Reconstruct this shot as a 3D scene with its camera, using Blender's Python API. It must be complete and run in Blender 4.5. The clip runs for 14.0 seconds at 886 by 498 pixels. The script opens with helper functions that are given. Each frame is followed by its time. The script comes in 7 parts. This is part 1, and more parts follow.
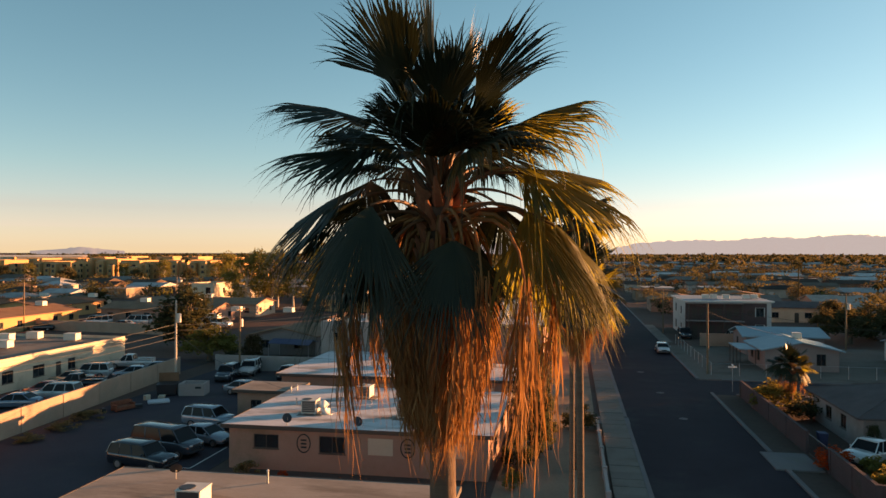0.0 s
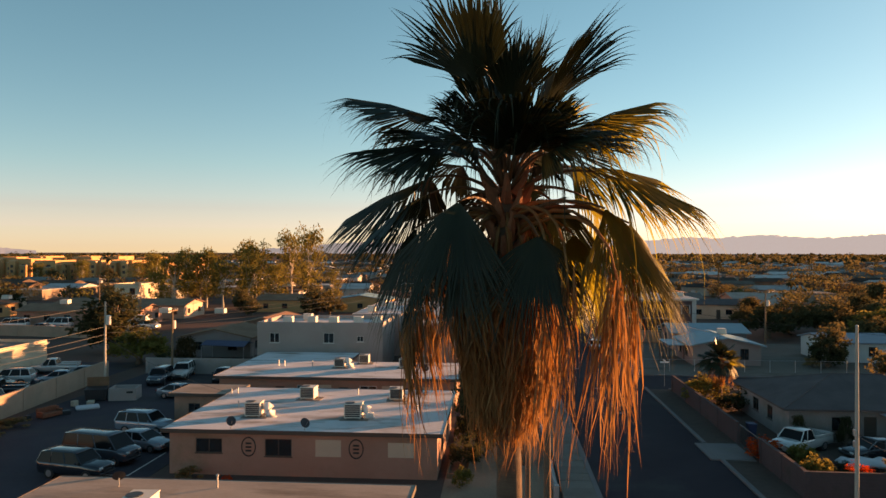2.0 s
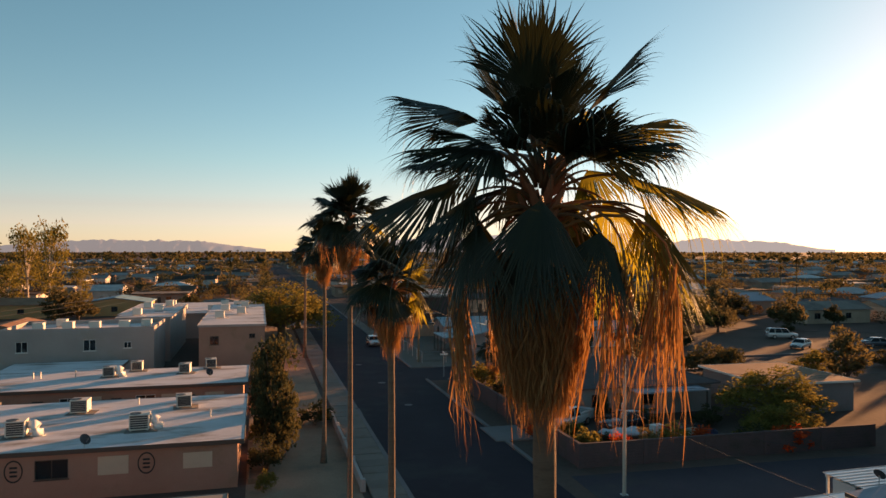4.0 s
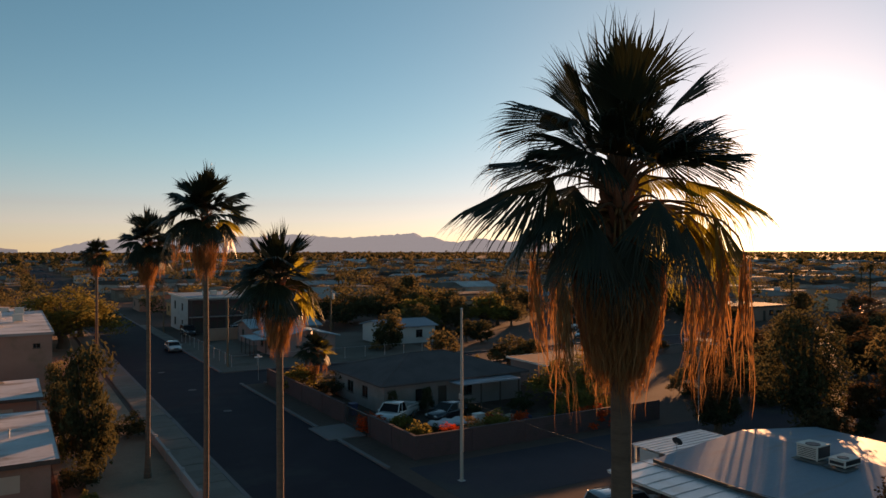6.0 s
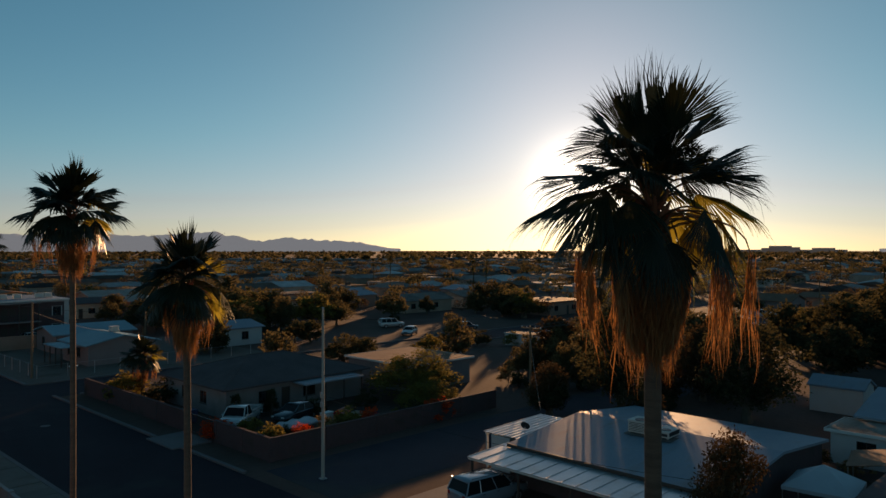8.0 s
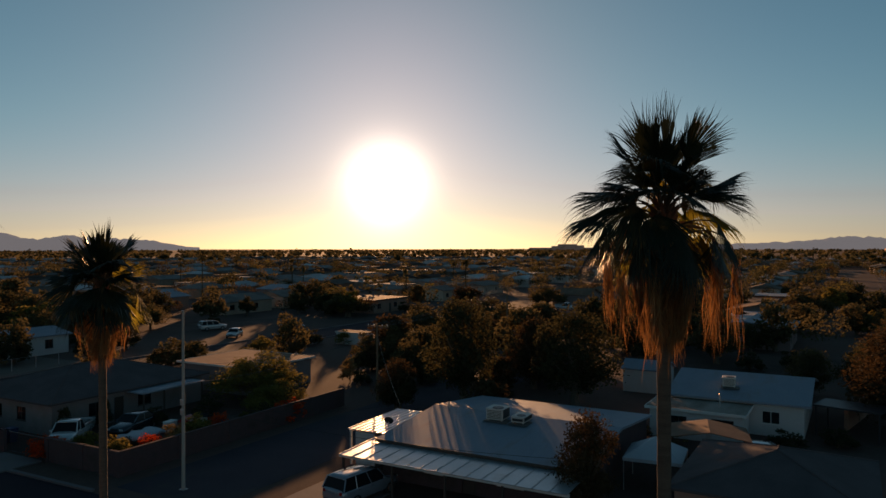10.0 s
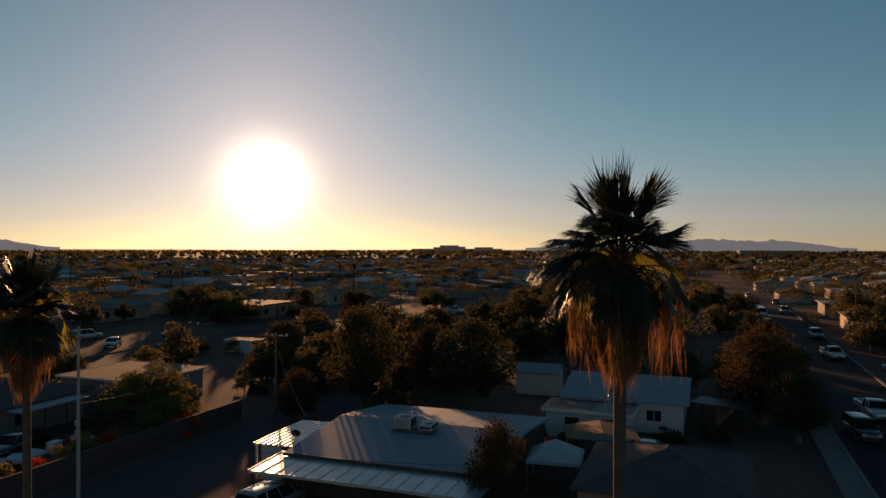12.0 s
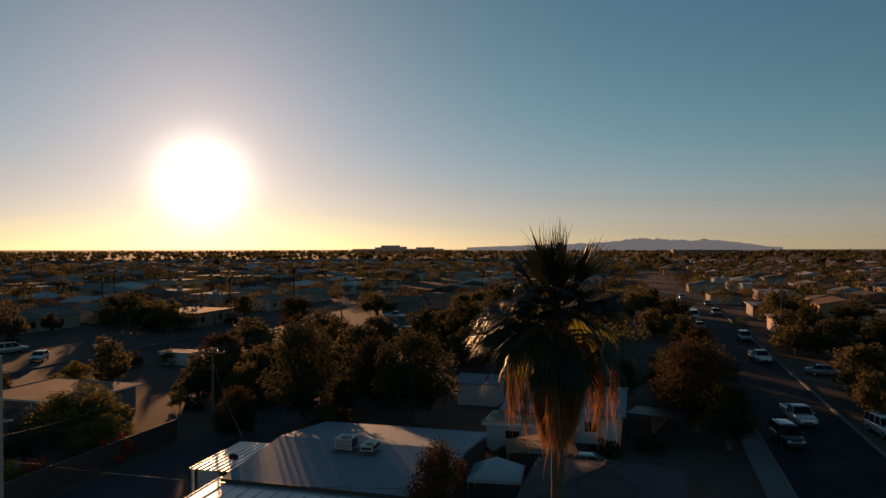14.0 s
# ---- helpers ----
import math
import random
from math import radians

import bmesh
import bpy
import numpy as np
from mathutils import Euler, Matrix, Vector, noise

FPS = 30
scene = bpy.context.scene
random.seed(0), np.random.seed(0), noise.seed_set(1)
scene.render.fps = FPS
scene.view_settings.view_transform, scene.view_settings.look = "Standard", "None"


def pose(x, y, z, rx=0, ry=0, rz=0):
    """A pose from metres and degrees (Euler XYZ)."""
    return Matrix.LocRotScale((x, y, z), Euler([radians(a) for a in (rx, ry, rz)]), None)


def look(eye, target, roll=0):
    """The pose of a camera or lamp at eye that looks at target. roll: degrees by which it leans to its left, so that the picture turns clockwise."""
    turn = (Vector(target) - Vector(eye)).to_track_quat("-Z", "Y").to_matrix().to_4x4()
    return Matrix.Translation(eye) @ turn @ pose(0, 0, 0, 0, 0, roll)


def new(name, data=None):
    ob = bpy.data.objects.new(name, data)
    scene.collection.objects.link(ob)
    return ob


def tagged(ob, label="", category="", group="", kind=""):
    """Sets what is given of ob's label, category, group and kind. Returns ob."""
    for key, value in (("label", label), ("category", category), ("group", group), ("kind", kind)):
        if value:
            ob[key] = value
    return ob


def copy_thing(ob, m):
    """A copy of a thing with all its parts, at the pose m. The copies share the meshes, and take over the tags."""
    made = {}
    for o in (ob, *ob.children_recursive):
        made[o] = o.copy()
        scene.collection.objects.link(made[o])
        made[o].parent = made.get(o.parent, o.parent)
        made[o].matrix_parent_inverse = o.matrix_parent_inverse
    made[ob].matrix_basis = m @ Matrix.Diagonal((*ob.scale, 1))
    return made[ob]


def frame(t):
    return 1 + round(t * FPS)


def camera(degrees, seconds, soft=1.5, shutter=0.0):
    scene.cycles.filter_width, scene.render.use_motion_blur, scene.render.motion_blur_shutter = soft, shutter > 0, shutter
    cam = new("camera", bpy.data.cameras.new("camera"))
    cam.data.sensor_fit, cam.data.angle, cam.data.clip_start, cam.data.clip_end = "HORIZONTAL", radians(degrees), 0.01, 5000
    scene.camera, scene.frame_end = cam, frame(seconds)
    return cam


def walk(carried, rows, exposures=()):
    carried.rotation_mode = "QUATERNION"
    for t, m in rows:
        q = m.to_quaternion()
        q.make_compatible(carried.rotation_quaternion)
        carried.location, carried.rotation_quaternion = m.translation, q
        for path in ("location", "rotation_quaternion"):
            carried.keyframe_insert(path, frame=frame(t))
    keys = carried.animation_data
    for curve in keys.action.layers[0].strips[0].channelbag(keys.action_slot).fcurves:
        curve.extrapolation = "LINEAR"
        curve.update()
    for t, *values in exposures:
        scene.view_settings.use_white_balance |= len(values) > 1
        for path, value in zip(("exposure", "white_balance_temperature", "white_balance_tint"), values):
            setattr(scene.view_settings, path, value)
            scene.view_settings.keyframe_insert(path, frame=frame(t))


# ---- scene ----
cam = camera(63.3, 14.0)
PATH = [
    (0, (-0.228, 0.539, 14.887), (-0.579, 2.508, 14.893), 0.05),
    (0.5, (-0.369, 0.509, 14.887), (-0.716, 2.479, 14.892), 0.05),
    (1, (-0.611, 0.468, 14.885), (-0.923, 2.444, 14.891), 0.05),
    (1.5, (-0.988, 0.385, 14.877), (-1.224, 2.372, 14.882), 0.05),
    (2, (-1.489, 0.304, 14.857), (-1.645, 2.298, 14.862), 0.05),
    (2.5, (-2.092, 0.213, 14.836), (-2.159, 2.212, 14.843), 0.05),
    (3, (-2.775, 0.114, 14.823), (-2.644, 2.11, 14.829), 0.05),
    (3.5, (-3.496, 0.108, 14.828), (-3.17, 2.082, 14.831), 0.05),
    (6, (-7.593, 0.920, 14.734), (-6.556, 2.630, 14.735), -0.05),
    (6.5, (-8.452, 1.123, 14.724), (-7.305, 2.762, 14.727), -0.05),
    (7, (-9.306, 1.429, 14.741), (-8.050, 2.987, 14.742), -0.0),
    (7.5, (-10.126, 1.764, 14.742), (-8.770, 3.235, 14.743), 0.1),
    (8, (-10.957, 2.170, 14.747), (-9.506, 3.547, 14.746), 0.0),
    (8.5, (-11.825, 2.644, 14.75), (-10.285, 3.920, 14.749), -0.0),
    (9, (-12.660, 3.205, 14.761), (-11.038, 4.375, 14.758), 0.0),
    (11.5, (-15.644, 5.871, 15.356), (-13.762, 6.551, 15.351), -0.0),
    (12, (-15.705, 5.868, 15.643), (-13.811, 6.510, 15.639), 0.1),
    (12.5, (-15.685, 5.853, 16.048), (-13.778, 6.456, 16.043), -0.1),
    (13, (-15.649, 5.818, 16.367), (-13.731, 6.383, 16.361), -0.1),
    (13.5, (-15.617, 5.830, 16.694), (-13.687, 6.355, 16.688), -0.1),
    (14, (-15.672, 5.828, 16.975), (-13.732, 6.314, 16.97), -0.1),
]
EXPOSURES = [(0.0, 1.83, 8900, 38), (3.7, 1.66, 8700, 37), (5.8, 1.13, 8100, 38), (6.6, 0.85, 7600, 34), (7.2, 0.54, 7000, 24), (8.0, 0.41, 6900, 23), (8.5, 0.41, 7400, 31), (9.2, 0.28, 7500, 32), (11.3, 0.08, 7500, 32), (14.0, 0.08, 7500, 32)]
walk(cam, [(t, look(eye, target, roll)) for t, eye, target, roll in PATH], EXPOSURES)

# ---- world, sun ----
SUN_BEARING, SUN_HEIGHT = radians(57.4), radians(5.0)
SUN_WAY = Vector((math.sin(SUN_BEARING) * math.cos(SUN_HEIGHT), math.cos(SUN_BEARING) * math.cos(SUN_HEIGHT), math.sin(SUN_HEIGHT)))

world = bpy.data.worlds.new("evening_sky")
scene.world = world
world.use_nodes = True
wt = world.node_tree
wt.nodes.clear()
sky = wt.nodes.new("ShaderNodeTexSky")
sky.sky_type = "NISHITA"
sky.sun_disc = False
sky.sun_elevation = SUN_HEIGHT + radians(7.7)
sky.sun_rotation = SUN_BEARING
sky.altitude = 350
sky.air_density = 0.9
sky.dust_density = 0.2
sky.ozone_density = 2.8
back = wt.nodes.new("ShaderNodeBackground")
back.inputs["Strength"].default_value = 0.050
wout = wt.nodes.new("ShaderNodeOutputWorld")
# the bright aureole of dusty air round the low sun
way = wt.nodes.new("ShaderNodeTexCoord")
dot = wt.nodes.new("ShaderNodeVectorMath")
dot.operation = "DOT_PRODUCT"
dot.inputs[1].default_value = SUN_WAY
wt.links.new(way.outputs["Generated"], dot.inputs[0])
soft = wt.nodes.new("ShaderNodeHueSaturation")
soft.inputs["Saturation"].default_value = 0.92
soft.inputs["Hue"].default_value = 0.520
wt.links.new(sky.outputs["Color"], soft.inputs["Color"])
# the blue of the upper sky is deeper than that of the hazy rim
deep = wt.nodes.new("ShaderNodeHueSaturation")
deep.inputs["Saturation"].default_value = 1.16
deep.inputs["Hue"].default_value = 0.463
wt.links.new(sky.outputs["Color"], deep.inputs["Color"])
split = wt.nodes.new("ShaderNodeSeparateColor")
wt.links.new(sky.outputs["Color"], split.inputs[0])
redness = wt.nodes.new("ShaderNodeMath")
redness.operation = "DIVIDE"
wt.links.new(split.outputs[0], redness.inputs[0])
wt.links.new(split.outputs[2], redness.inputs[1])
blueness = wt.nodes.new("ShaderNodeMapRange")
blueness.inputs["From Min"].default_value = 1.0
blueness.inputs["From Max"].default_value = 0.45
wt.links.new(redness.outputs[0], blueness.inputs["Value"])
both = wt.nodes.new("ShaderNodeMix")
both.data_type = "RGBA"
wt.links.new(blueness.outputs[0], both.inputs[0])
wt.links.new(soft.outputs["Color"], both.inputs[6])
wt.links.new(deep.outputs["Color"], both.inputs[7])
total = both.outputs[2]
for sharp, power, tint in ((1000.0, 34.0, (1.0, 0.93, 0.76)), (210.0, 4.0, (1.0, 0.87, 0.52)), (30.0, 1.0, (1.0, 0.84, 0.34)), (9.0, 0.5, (0.9, 0.86, 0.30))):
    pw = wt.nodes.new("ShaderNodeMath")
    pw.operation = "POWER"
    pw.use_clamp = True
    wt.links.new(dot.outputs["Value"], pw.inputs[0])
    pw.inputs[1].default_value = sharp
    sc = wt.nodes.new("ShaderNodeVectorMath")
    sc.operation = "SCALE"
    sc.inputs[0].default_value = [c * power for c in tint]
    wt.links.new(pw.outputs[0], sc.inputs["Scale"])
    ad = wt.nodes.new("ShaderNodeVectorMath")
    wt.links.new(total, ad.inputs[0])
    wt.links.new(sc.outputs[0], ad.inputs[1])
    total = ad.outputs[0]
wt.links.new(total, back.inputs["Color"])
wt.links.new(back.outputs[0], wout.inputs["Surface"])

sun = new("sun", bpy.data.lights.new("sun", "SUN"))
sun.data.energy = 4.8
sun.data.color = (1.0, 0.59, 0.27)
sun.data.angle = radians(0.6)
sun.matrix_world = look(SUN_WAY * 300, (0, 0, 0))

# ---- materials ----
def material(name):
    m = bpy.data.materials.new(name)
    m.use_nodes = True
    nt = m.node_tree
    nt.nodes.clear()
    out = nt.nodes.new("ShaderNodeOutputMaterial")
    bsdf = nt.nodes.new("ShaderNodeBsdfPrincipled")
    nt.links.new(bsdf.outputs[0], out.inputs["Surface"])
    return m, nt, bsdf, out


def coords(nt, scale=1.0, stretch=(1, 1, 1)):
    geo = nt.nodes.new("ShaderNodeNewGeometry")
    mp = nt.nodes.new("ShaderNodeMapping")
    mp.inputs["Scale"].default_value = [scale * s for s in stretch]
    nt.links.new(geo.outputs["Position"], mp.inputs["Vector"])
    return mp.outputs[0]


def noise_node(nt, vec, scale, detail=4.0, rough=0.6):
    n = nt.nodes.new("ShaderNodeTexNoise")
    n.inputs["Scale"].default_value = scale
    n.inputs["Detail"].default_value = detail
    n.inputs["Roughness"].default_value = rough
    nt.links.new(vec, n.inputs["Vector"])
    return n.outputs["Fac"]


def ramp(nt, fac, stops):
    r = nt.nodes.new("ShaderNodeValToRGB")
    el = r.color_ramp.elements
    while len(el) < len(stops):
        el.new(0.5)
    for e, (p, c) in zip(el, stops):
        e.position = p
        e.color = (*c, 1)
    nt.links.new(fac, r.inputs[0])
    return r.outputs[0]


def mixc(nt, fac, a, b, mode="MIX"):
    n = nt.nodes.new("ShaderNodeMix")
    n.data_type = "RGBA"
    n.blend_type = mode
    for sock, v in ((n.inputs[0], fac), (n.inputs[6], a), (n.inputs[7], b)):
        if hasattr(v, "is_linked"):
            nt.links.new(v, sock)
        elif isinstance(v, (int, float)):
            sock.default_value = v
        else:
            sock.default_value = (*v, 1)
    return n.outputs[2]


def bump(nt, bsdf, height, strength=0.3, dist=0.02):
    b = nt.nodes.new("ShaderNodeBump")
    b.inputs["Strength"].default_value = strength
    b.inputs["Distance"].default_value = dist
    nt.links.new(height, b.inputs["Height"])
    nt.links.new(b.outputs[0], bsdf.inputs["Normal"])


def surface(name, dark, light, big=0.3, fine=8.0, rough=0.85, metal=0.0, stain=None, stain_scale=0.15, stain_at=(0.52, 0.68),
            bumps=0.25, stretch=(1, 1, 1), own=0.0, spec=0.3):
    """A weathered surface: broad mottling, fine grain, optional stains and a shade of its own for each object."""
    m, nt, bsdf, out = material(name)
    v = coords(nt, 1.0, stretch)
    a = noise_node(nt, v, big, 5)
    f = noise_node(nt, v, fine, 6, 0.7)
    mx = nt.nodes.new("ShaderNodeMath")
    mx.operation = "MULTIPLY_ADD"
    nt.links.new(f, mx.inputs[0])
    mx.inputs[1].default_value = 0.45
    sc = nt.nodes.new("ShaderNodeMath")
    sc.operation = "MULTIPLY"
    nt.links.new(a, sc.inputs[0])
    sc.inputs[1].default_value = 0.6
    nt.links.new(sc.outputs[0], mx.inputs[2])
    col = ramp(nt, mx.outputs[0], [(0.3, dark), (0.72, light)])
    if stain:
        s = noise_node(nt, v, stain_scale, 6, 0.65)
        k = ramp(nt, s, [(stain_at[0], (0, 0, 0)), (stain_at[1], (1, 1, 1))])
        col = mixc(nt, k, col, stain)
    if own:
        info = nt.nodes.new("ShaderNodeObjectInfo")
        hsv = nt.nodes.new("ShaderNodeHueSaturation")
        mr = nt.nodes.new("ShaderNodeMapRange")
        mr.inputs["To Min"].default_value = 1 - own
        mr.inputs["To Max"].default_value = 1 + own
        nt.links.new(info.outputs["Random"], mr.inputs["Value"])
        nt.links.new(mr.outputs[0], hsv.inputs["Value"])
        nt.links.new(col, hsv.inputs["Color"])
        col = hsv.outputs[0]
    nt.links.new(col, bsdf.inputs["Base Color"])
    bsdf.inputs["Roughness"].default_value = rough
    bsdf.inputs["Metallic"].default_value = metal
    bsdf.inputs["Specular IOR Level"].default_value = spec
    if bumps:
        bump(nt, bsdf, f, bumps)
    return m


def leafy(name, stops, through_light=0.2, rough=0.9, glow=(0.16, 0.13, 0.05), spec=0.03):
    """Leaves: each island and object a shade of its own, some light coming through the blade."""
    m, nt, bsdf, out = material(name)
    geo = nt.nodes.new("ShaderNodeNewGeometry")
    v = coords(nt)
    n = noise_node(nt, v, 1.3, 3)
    add = nt.nodes.new("ShaderNodeMath")
    add.operation = "MULTIPLY_ADD"
    nt.links.new(geo.outputs["Random Per Island"], add.inputs[0])
    add.inputs[1].default_value = 0.4
    nt.links.new(n, add.inputs[2])
    sub = nt.nodes.new("ShaderNodeMath")
    sub.operation = "SUBTRACT"
    nt.links.new(add.outputs[0], sub.inputs[0])
    sub.inputs[1].default_value = 0.2
    col = ramp(nt, sub.outputs[0], stops)
    nt.links.new(col, bsdf.inputs["Base Color"])
    bsdf.inputs["Roughness"].default_value = rough
    bsdf.inputs["Specular IOR Level"].default_value = spec
    tr = nt.nodes.new("ShaderNodeBsdfTranslucent")
    nt.links.new(mixc(nt, 0.5, col, glow), tr.inputs["Color"])
    mix = nt.nodes.new("ShaderNodeMixShader")
    mix.inputs[0].default_value = through_light
    nt.links.new(bsdf.outputs[0], mix.inputs[1])
    nt.links.new(tr.outputs[0], mix.inputs[2])
    nt.links.new(mix.outputs[0], out.inputs["Surface"])
    return m


def plain(name, colour, rough=0.5, metal=0.0, coat=0.0, own=0.0):
    m = surface(name, [c * 0.85 for c in colour], colour, 1.2, 25, rough, metal, bumps=0.0, own=own, spec=0.5)
    m.node_tree.nodes["Principled BSDF"].inputs["Coat Weight"].default_value = coat
    return m


def glass(name, tint=(0.05, 0.06, 0.07)):
    m, nt, bsdf, out = material(name)
    bsdf.inputs["Base Color"].default_value = (*tint, 1)
    bsdf.inputs["Roughness"].default_value = 0.06
    bsdf.inputs["Transmission Weight"].default_value = 0.6
    bsdf.inputs["IOR"].default_value = 1.45
    return m


M = {}
M["dirt"] = surface("desert_dirt", (0.092, 0.056, 0.046), (0.16, 0.102, 0.087), 0.05, 2.0, 0.95, stain=(0.06, 0.048, 0.04), stain_scale=0.02, bumps=0.12, spec=0.05)
M["gravel"] = surface("yard_gravel", (0.19, 0.115, 0.078), (0.35, 0.225, 0.155), 0.2, 9.0, 0.95, stain=(0.16, 0.12, 0.09), stain_scale=0.25, bumps=0.8)
M["lot_dust"] = surface("pale_lot_dust", (0.125, 0.098, 0.082), (0.215, 0.175, 0.15), 0.12, 3.0, 0.95, stain=(0.10, 0.075, 0.06), stain_scale=0.12, bumps=0.15, spec=0.05)
M["asphalt"] = surface("road_asphalt", (0.021, 0.0145, 0.021), (0.036, 0.027, 0.036), 0.25, 14.0, 0.85, stain=(0.042, 0.039, 0.042), stain_scale=0.12, bumps=0.2, spec=0.1)
M["old_asphalt"] = surface("worn_lot_asphalt", (0.043, 0.034, 0.042), (0.082, 0.065, 0.076), 0.12, 7.0, 0.9, stain=(0.085, 0.074, 0.064), stain_scale=0.09, bumps=0.15, spec=0.1)
M["concrete"] = surface("pavement_concrete", (0.120, 0.104, 0.104), (0.19, 0.168, 0.168), 0.3, 10.0, 0.9, stain=(0.16, 0.14, 0.125), stain_scale=0.5)
M["block"] = surface("block_wall_paint", (0.28, 0.19, 0.14), (0.41, 0.29, 0.22), 0.4, 9.0, 0.9, stain=(0.28, 0.22, 0.17), stain_scale=0.35)
M["stucco_tan"] = surface("tan_stucco", (0.29, 0.16, 0.118), (0.40, 0.23, 0.175), 0.35, 16.0, 0.92, stain=(0.25, 0.16, 0.11), stain_scale=0.3)
M["stucco_grey"] = surface("grey_beige_stucco", (0.28, 0.245, 0.23), (0.37, 0.33, 0.315), 0.3, 14.0, 0.92, stain=(0.29, 0.26, 0.23), stain_scale=0.25)
M["stucco_dim"] = surface("dull_grey_stucco", (0.20, 0.172, 0.165), (0.27, 0.24, 0.235), 0.3, 14.0, 0.92, stain=(0.19, 0.165, 0.145), stain_scale=0.25)
M["stucco_white"] = surface("white_stucco", (0.48, 0.47, 0.45), (0.60, 0.59, 0.57), 0.3, 14.0, 0.9, stain=(0.52, 0.49, 0.45), stain_scale=0.3)
M["stucco_cool"] = surface("cool_white_stucco", (0.40, 0.40, 0.39), (0.52, 0.52, 0.50), 0.3, 14.0, 0.9, stain=(0.36, 0.35, 0.33), stain_scale=0.3)
M["stucco_cream"] = surface("cream_stucco", (0.50, 0.40, 0.29), (0.64, 0.53, 0.40), 0.3, 12.0, 0.9, stain=(0.40, 0.32, 0.24), stain_scale=0.25)
M["roof_dust"] = surface("dusty_grey_roofing", (0.14, 0.12, 0.105), (0.27, 0.235, 0.21), 0.3, 7.0, 0.9, stain=(0.12, 0.10, 0.09), stain_scale=0.2, spec=0.08)
M["stucco_pink"] = surface("rosy_stucco", (0.23, 0.168, 0.155), (0.31, 0.23, 0.212), 0.3, 14.0, 0.9)
M["wall_dull"] = surface("dull_brown_block", (0.080, 0.052, 0.052), (0.128, 0.083, 0.084), 0.4, 10.0, 0.92, stain=(0.075, 0.056, 0.048), stain_scale=0.4, spec=0.08)
M["stucco_gold"] = surface("ochre_stucco", (0.44, 0.23, 0.10), (0.57, 0.32, 0.15), 0.3, 14.0, 0.9, own=0.1)
M["stucco_mix"] = surface("mixed_stucco", (0.36, 0.25, 0.18), (0.54, 0.4, 0.3), 0.3, 14.0, 0.9, own=0.35)
M["roof_white"] = surface("white_roof_coating", (0.44, 0.415, 0.42), (0.66, 0.635, 0.645), 0.3, 7.0, 0.7, stain=(0.24, 0.19, 0.155), stain_scale=0.28, stain_at=(0.5, 0.66), stretch=(0.6, 1.6, 1))
M["roof_tan"] = surface("tan_roof_coating", (0.25, 0.20, 0.165), (0.40, 0.335, 0.285), 0.3, 7.0, 0.85, stain=(0.19, 0.15, 0.12), stain_scale=0.25, stain_at=(0.5, 0.68), stretch=(0.5, 1.8, 1), spec=0.1)
M["roof_pale"] = surface("pale_metal_roof", (0.175, 0.22, 0.265), (0.255, 0.315, 0.365), 0.4, 9.0, 0.65, 0.1, stain=(0.22, 0.23, 0.245), stain_scale=0.4, stretch=(0.6, 1.8, 1), spec=0.15)
M["roof_grey"] = surface("grey_shingle_roof", (0.07, 0.058, 0.06), (0.125, 0.105, 0.105), 0.5, 18.0, 0.9, spec=0.08)
M["roof_brown"] = surface("brown_shingle_roof", (0.17, 0.09, 0.06), (0.30, 0.175, 0.12), 0.5, 18.0, 0.9, own=0.25, spec=0.08)
M["roof_blue"] = surface("blue_green_roof", (0.12, 0.235, 0.28), (0.19, 0.335, 0.385), 0.4, 12.0, 0.6)
M["roof_mix"] = surface("mixed_roof", (0.17, 0.13, 0.11), (0.33, 0.27, 0.24), 0.3, 10.0, 0.8, own=0.55, spec=0.08)
M["wood"] = surface("weathered_pole_wood", (0.12, 0.075, 0.045), (0.25, 0.17, 0.11), 0.8, 20.0, 0.9, stretch=(4, 4, 0.4))
M["trim_dark"] = plain("dark_brown_trim", (0.07, 0.05, 0.04), 0.7)
M["trim_white"] = plain("white_trim", (0.68, 0.66, 0.62), 0.6)
M["board"] = plain("pale_plywood_board", (0.52, 0.42, 0.32), 0.8)
M["metal"] = surface("galvanised_metal", (0.36, 0.36, 0.36), (0.52, 0.52, 0.51), 1.0, 20, 0.45, 0.8)
M["ac"] = surface("ac_cabinet_paint", (0.50, 0.47, 0.42), (0.64, 0.60, 0.54), 1.0, 12, 0.6, 0.1)
M["dark_metal"] = plain("dark_metal", (0.05, 0.05, 0.055), 0.5, 0.5)
M["rubber"] = plain("tyre_rubber", (0.02, 0.02, 0.02), 0.9)
M["rim"] = plain("wheel_rim", (0.42, 0.42, 0.43), 0.35, 0.9)
M["glass"] = glass("window_glass")
M["lamp_red"] = plain("red_lens", (0.35, 0.02, 0.02), 0.25)
M["lamp_clear"] = plain("clear_lens", (0.6, 0.6, 0.58), 0.2)
M["black"] = plain("black_paint", (0.015, 0.014, 0.014), 0.6)
M["cable"] = plain("cable_black", (0.03, 0.03, 0.03), 0.5)
M["white_tank"] = plain("white_enamel", (0.75, 0.74, 0.72), 0.35)
M["bark"] = surface("tree_bark", (0.09, 0.065, 0.045), (0.18, 0.135, 0.10), 1.5, 16, 0.95, stretch=(2, 2, 0.5), bumps=0.6)
M["pale_bark"] = surface("eucalyptus_bark", (0.38, 0.31, 0.24), (0.56, 0.48, 0.40), 0.8, 8, 0.9, stretch=(2, 2, 0.4))
M["palm_trunk"] = surface("palm_trunk", (0.08, 0.05, 0.038), (0.19, 0.13, 0.092), 2.0, 30, 0.95, stretch=(0.5, 0.5, 4), bumps=0.8)
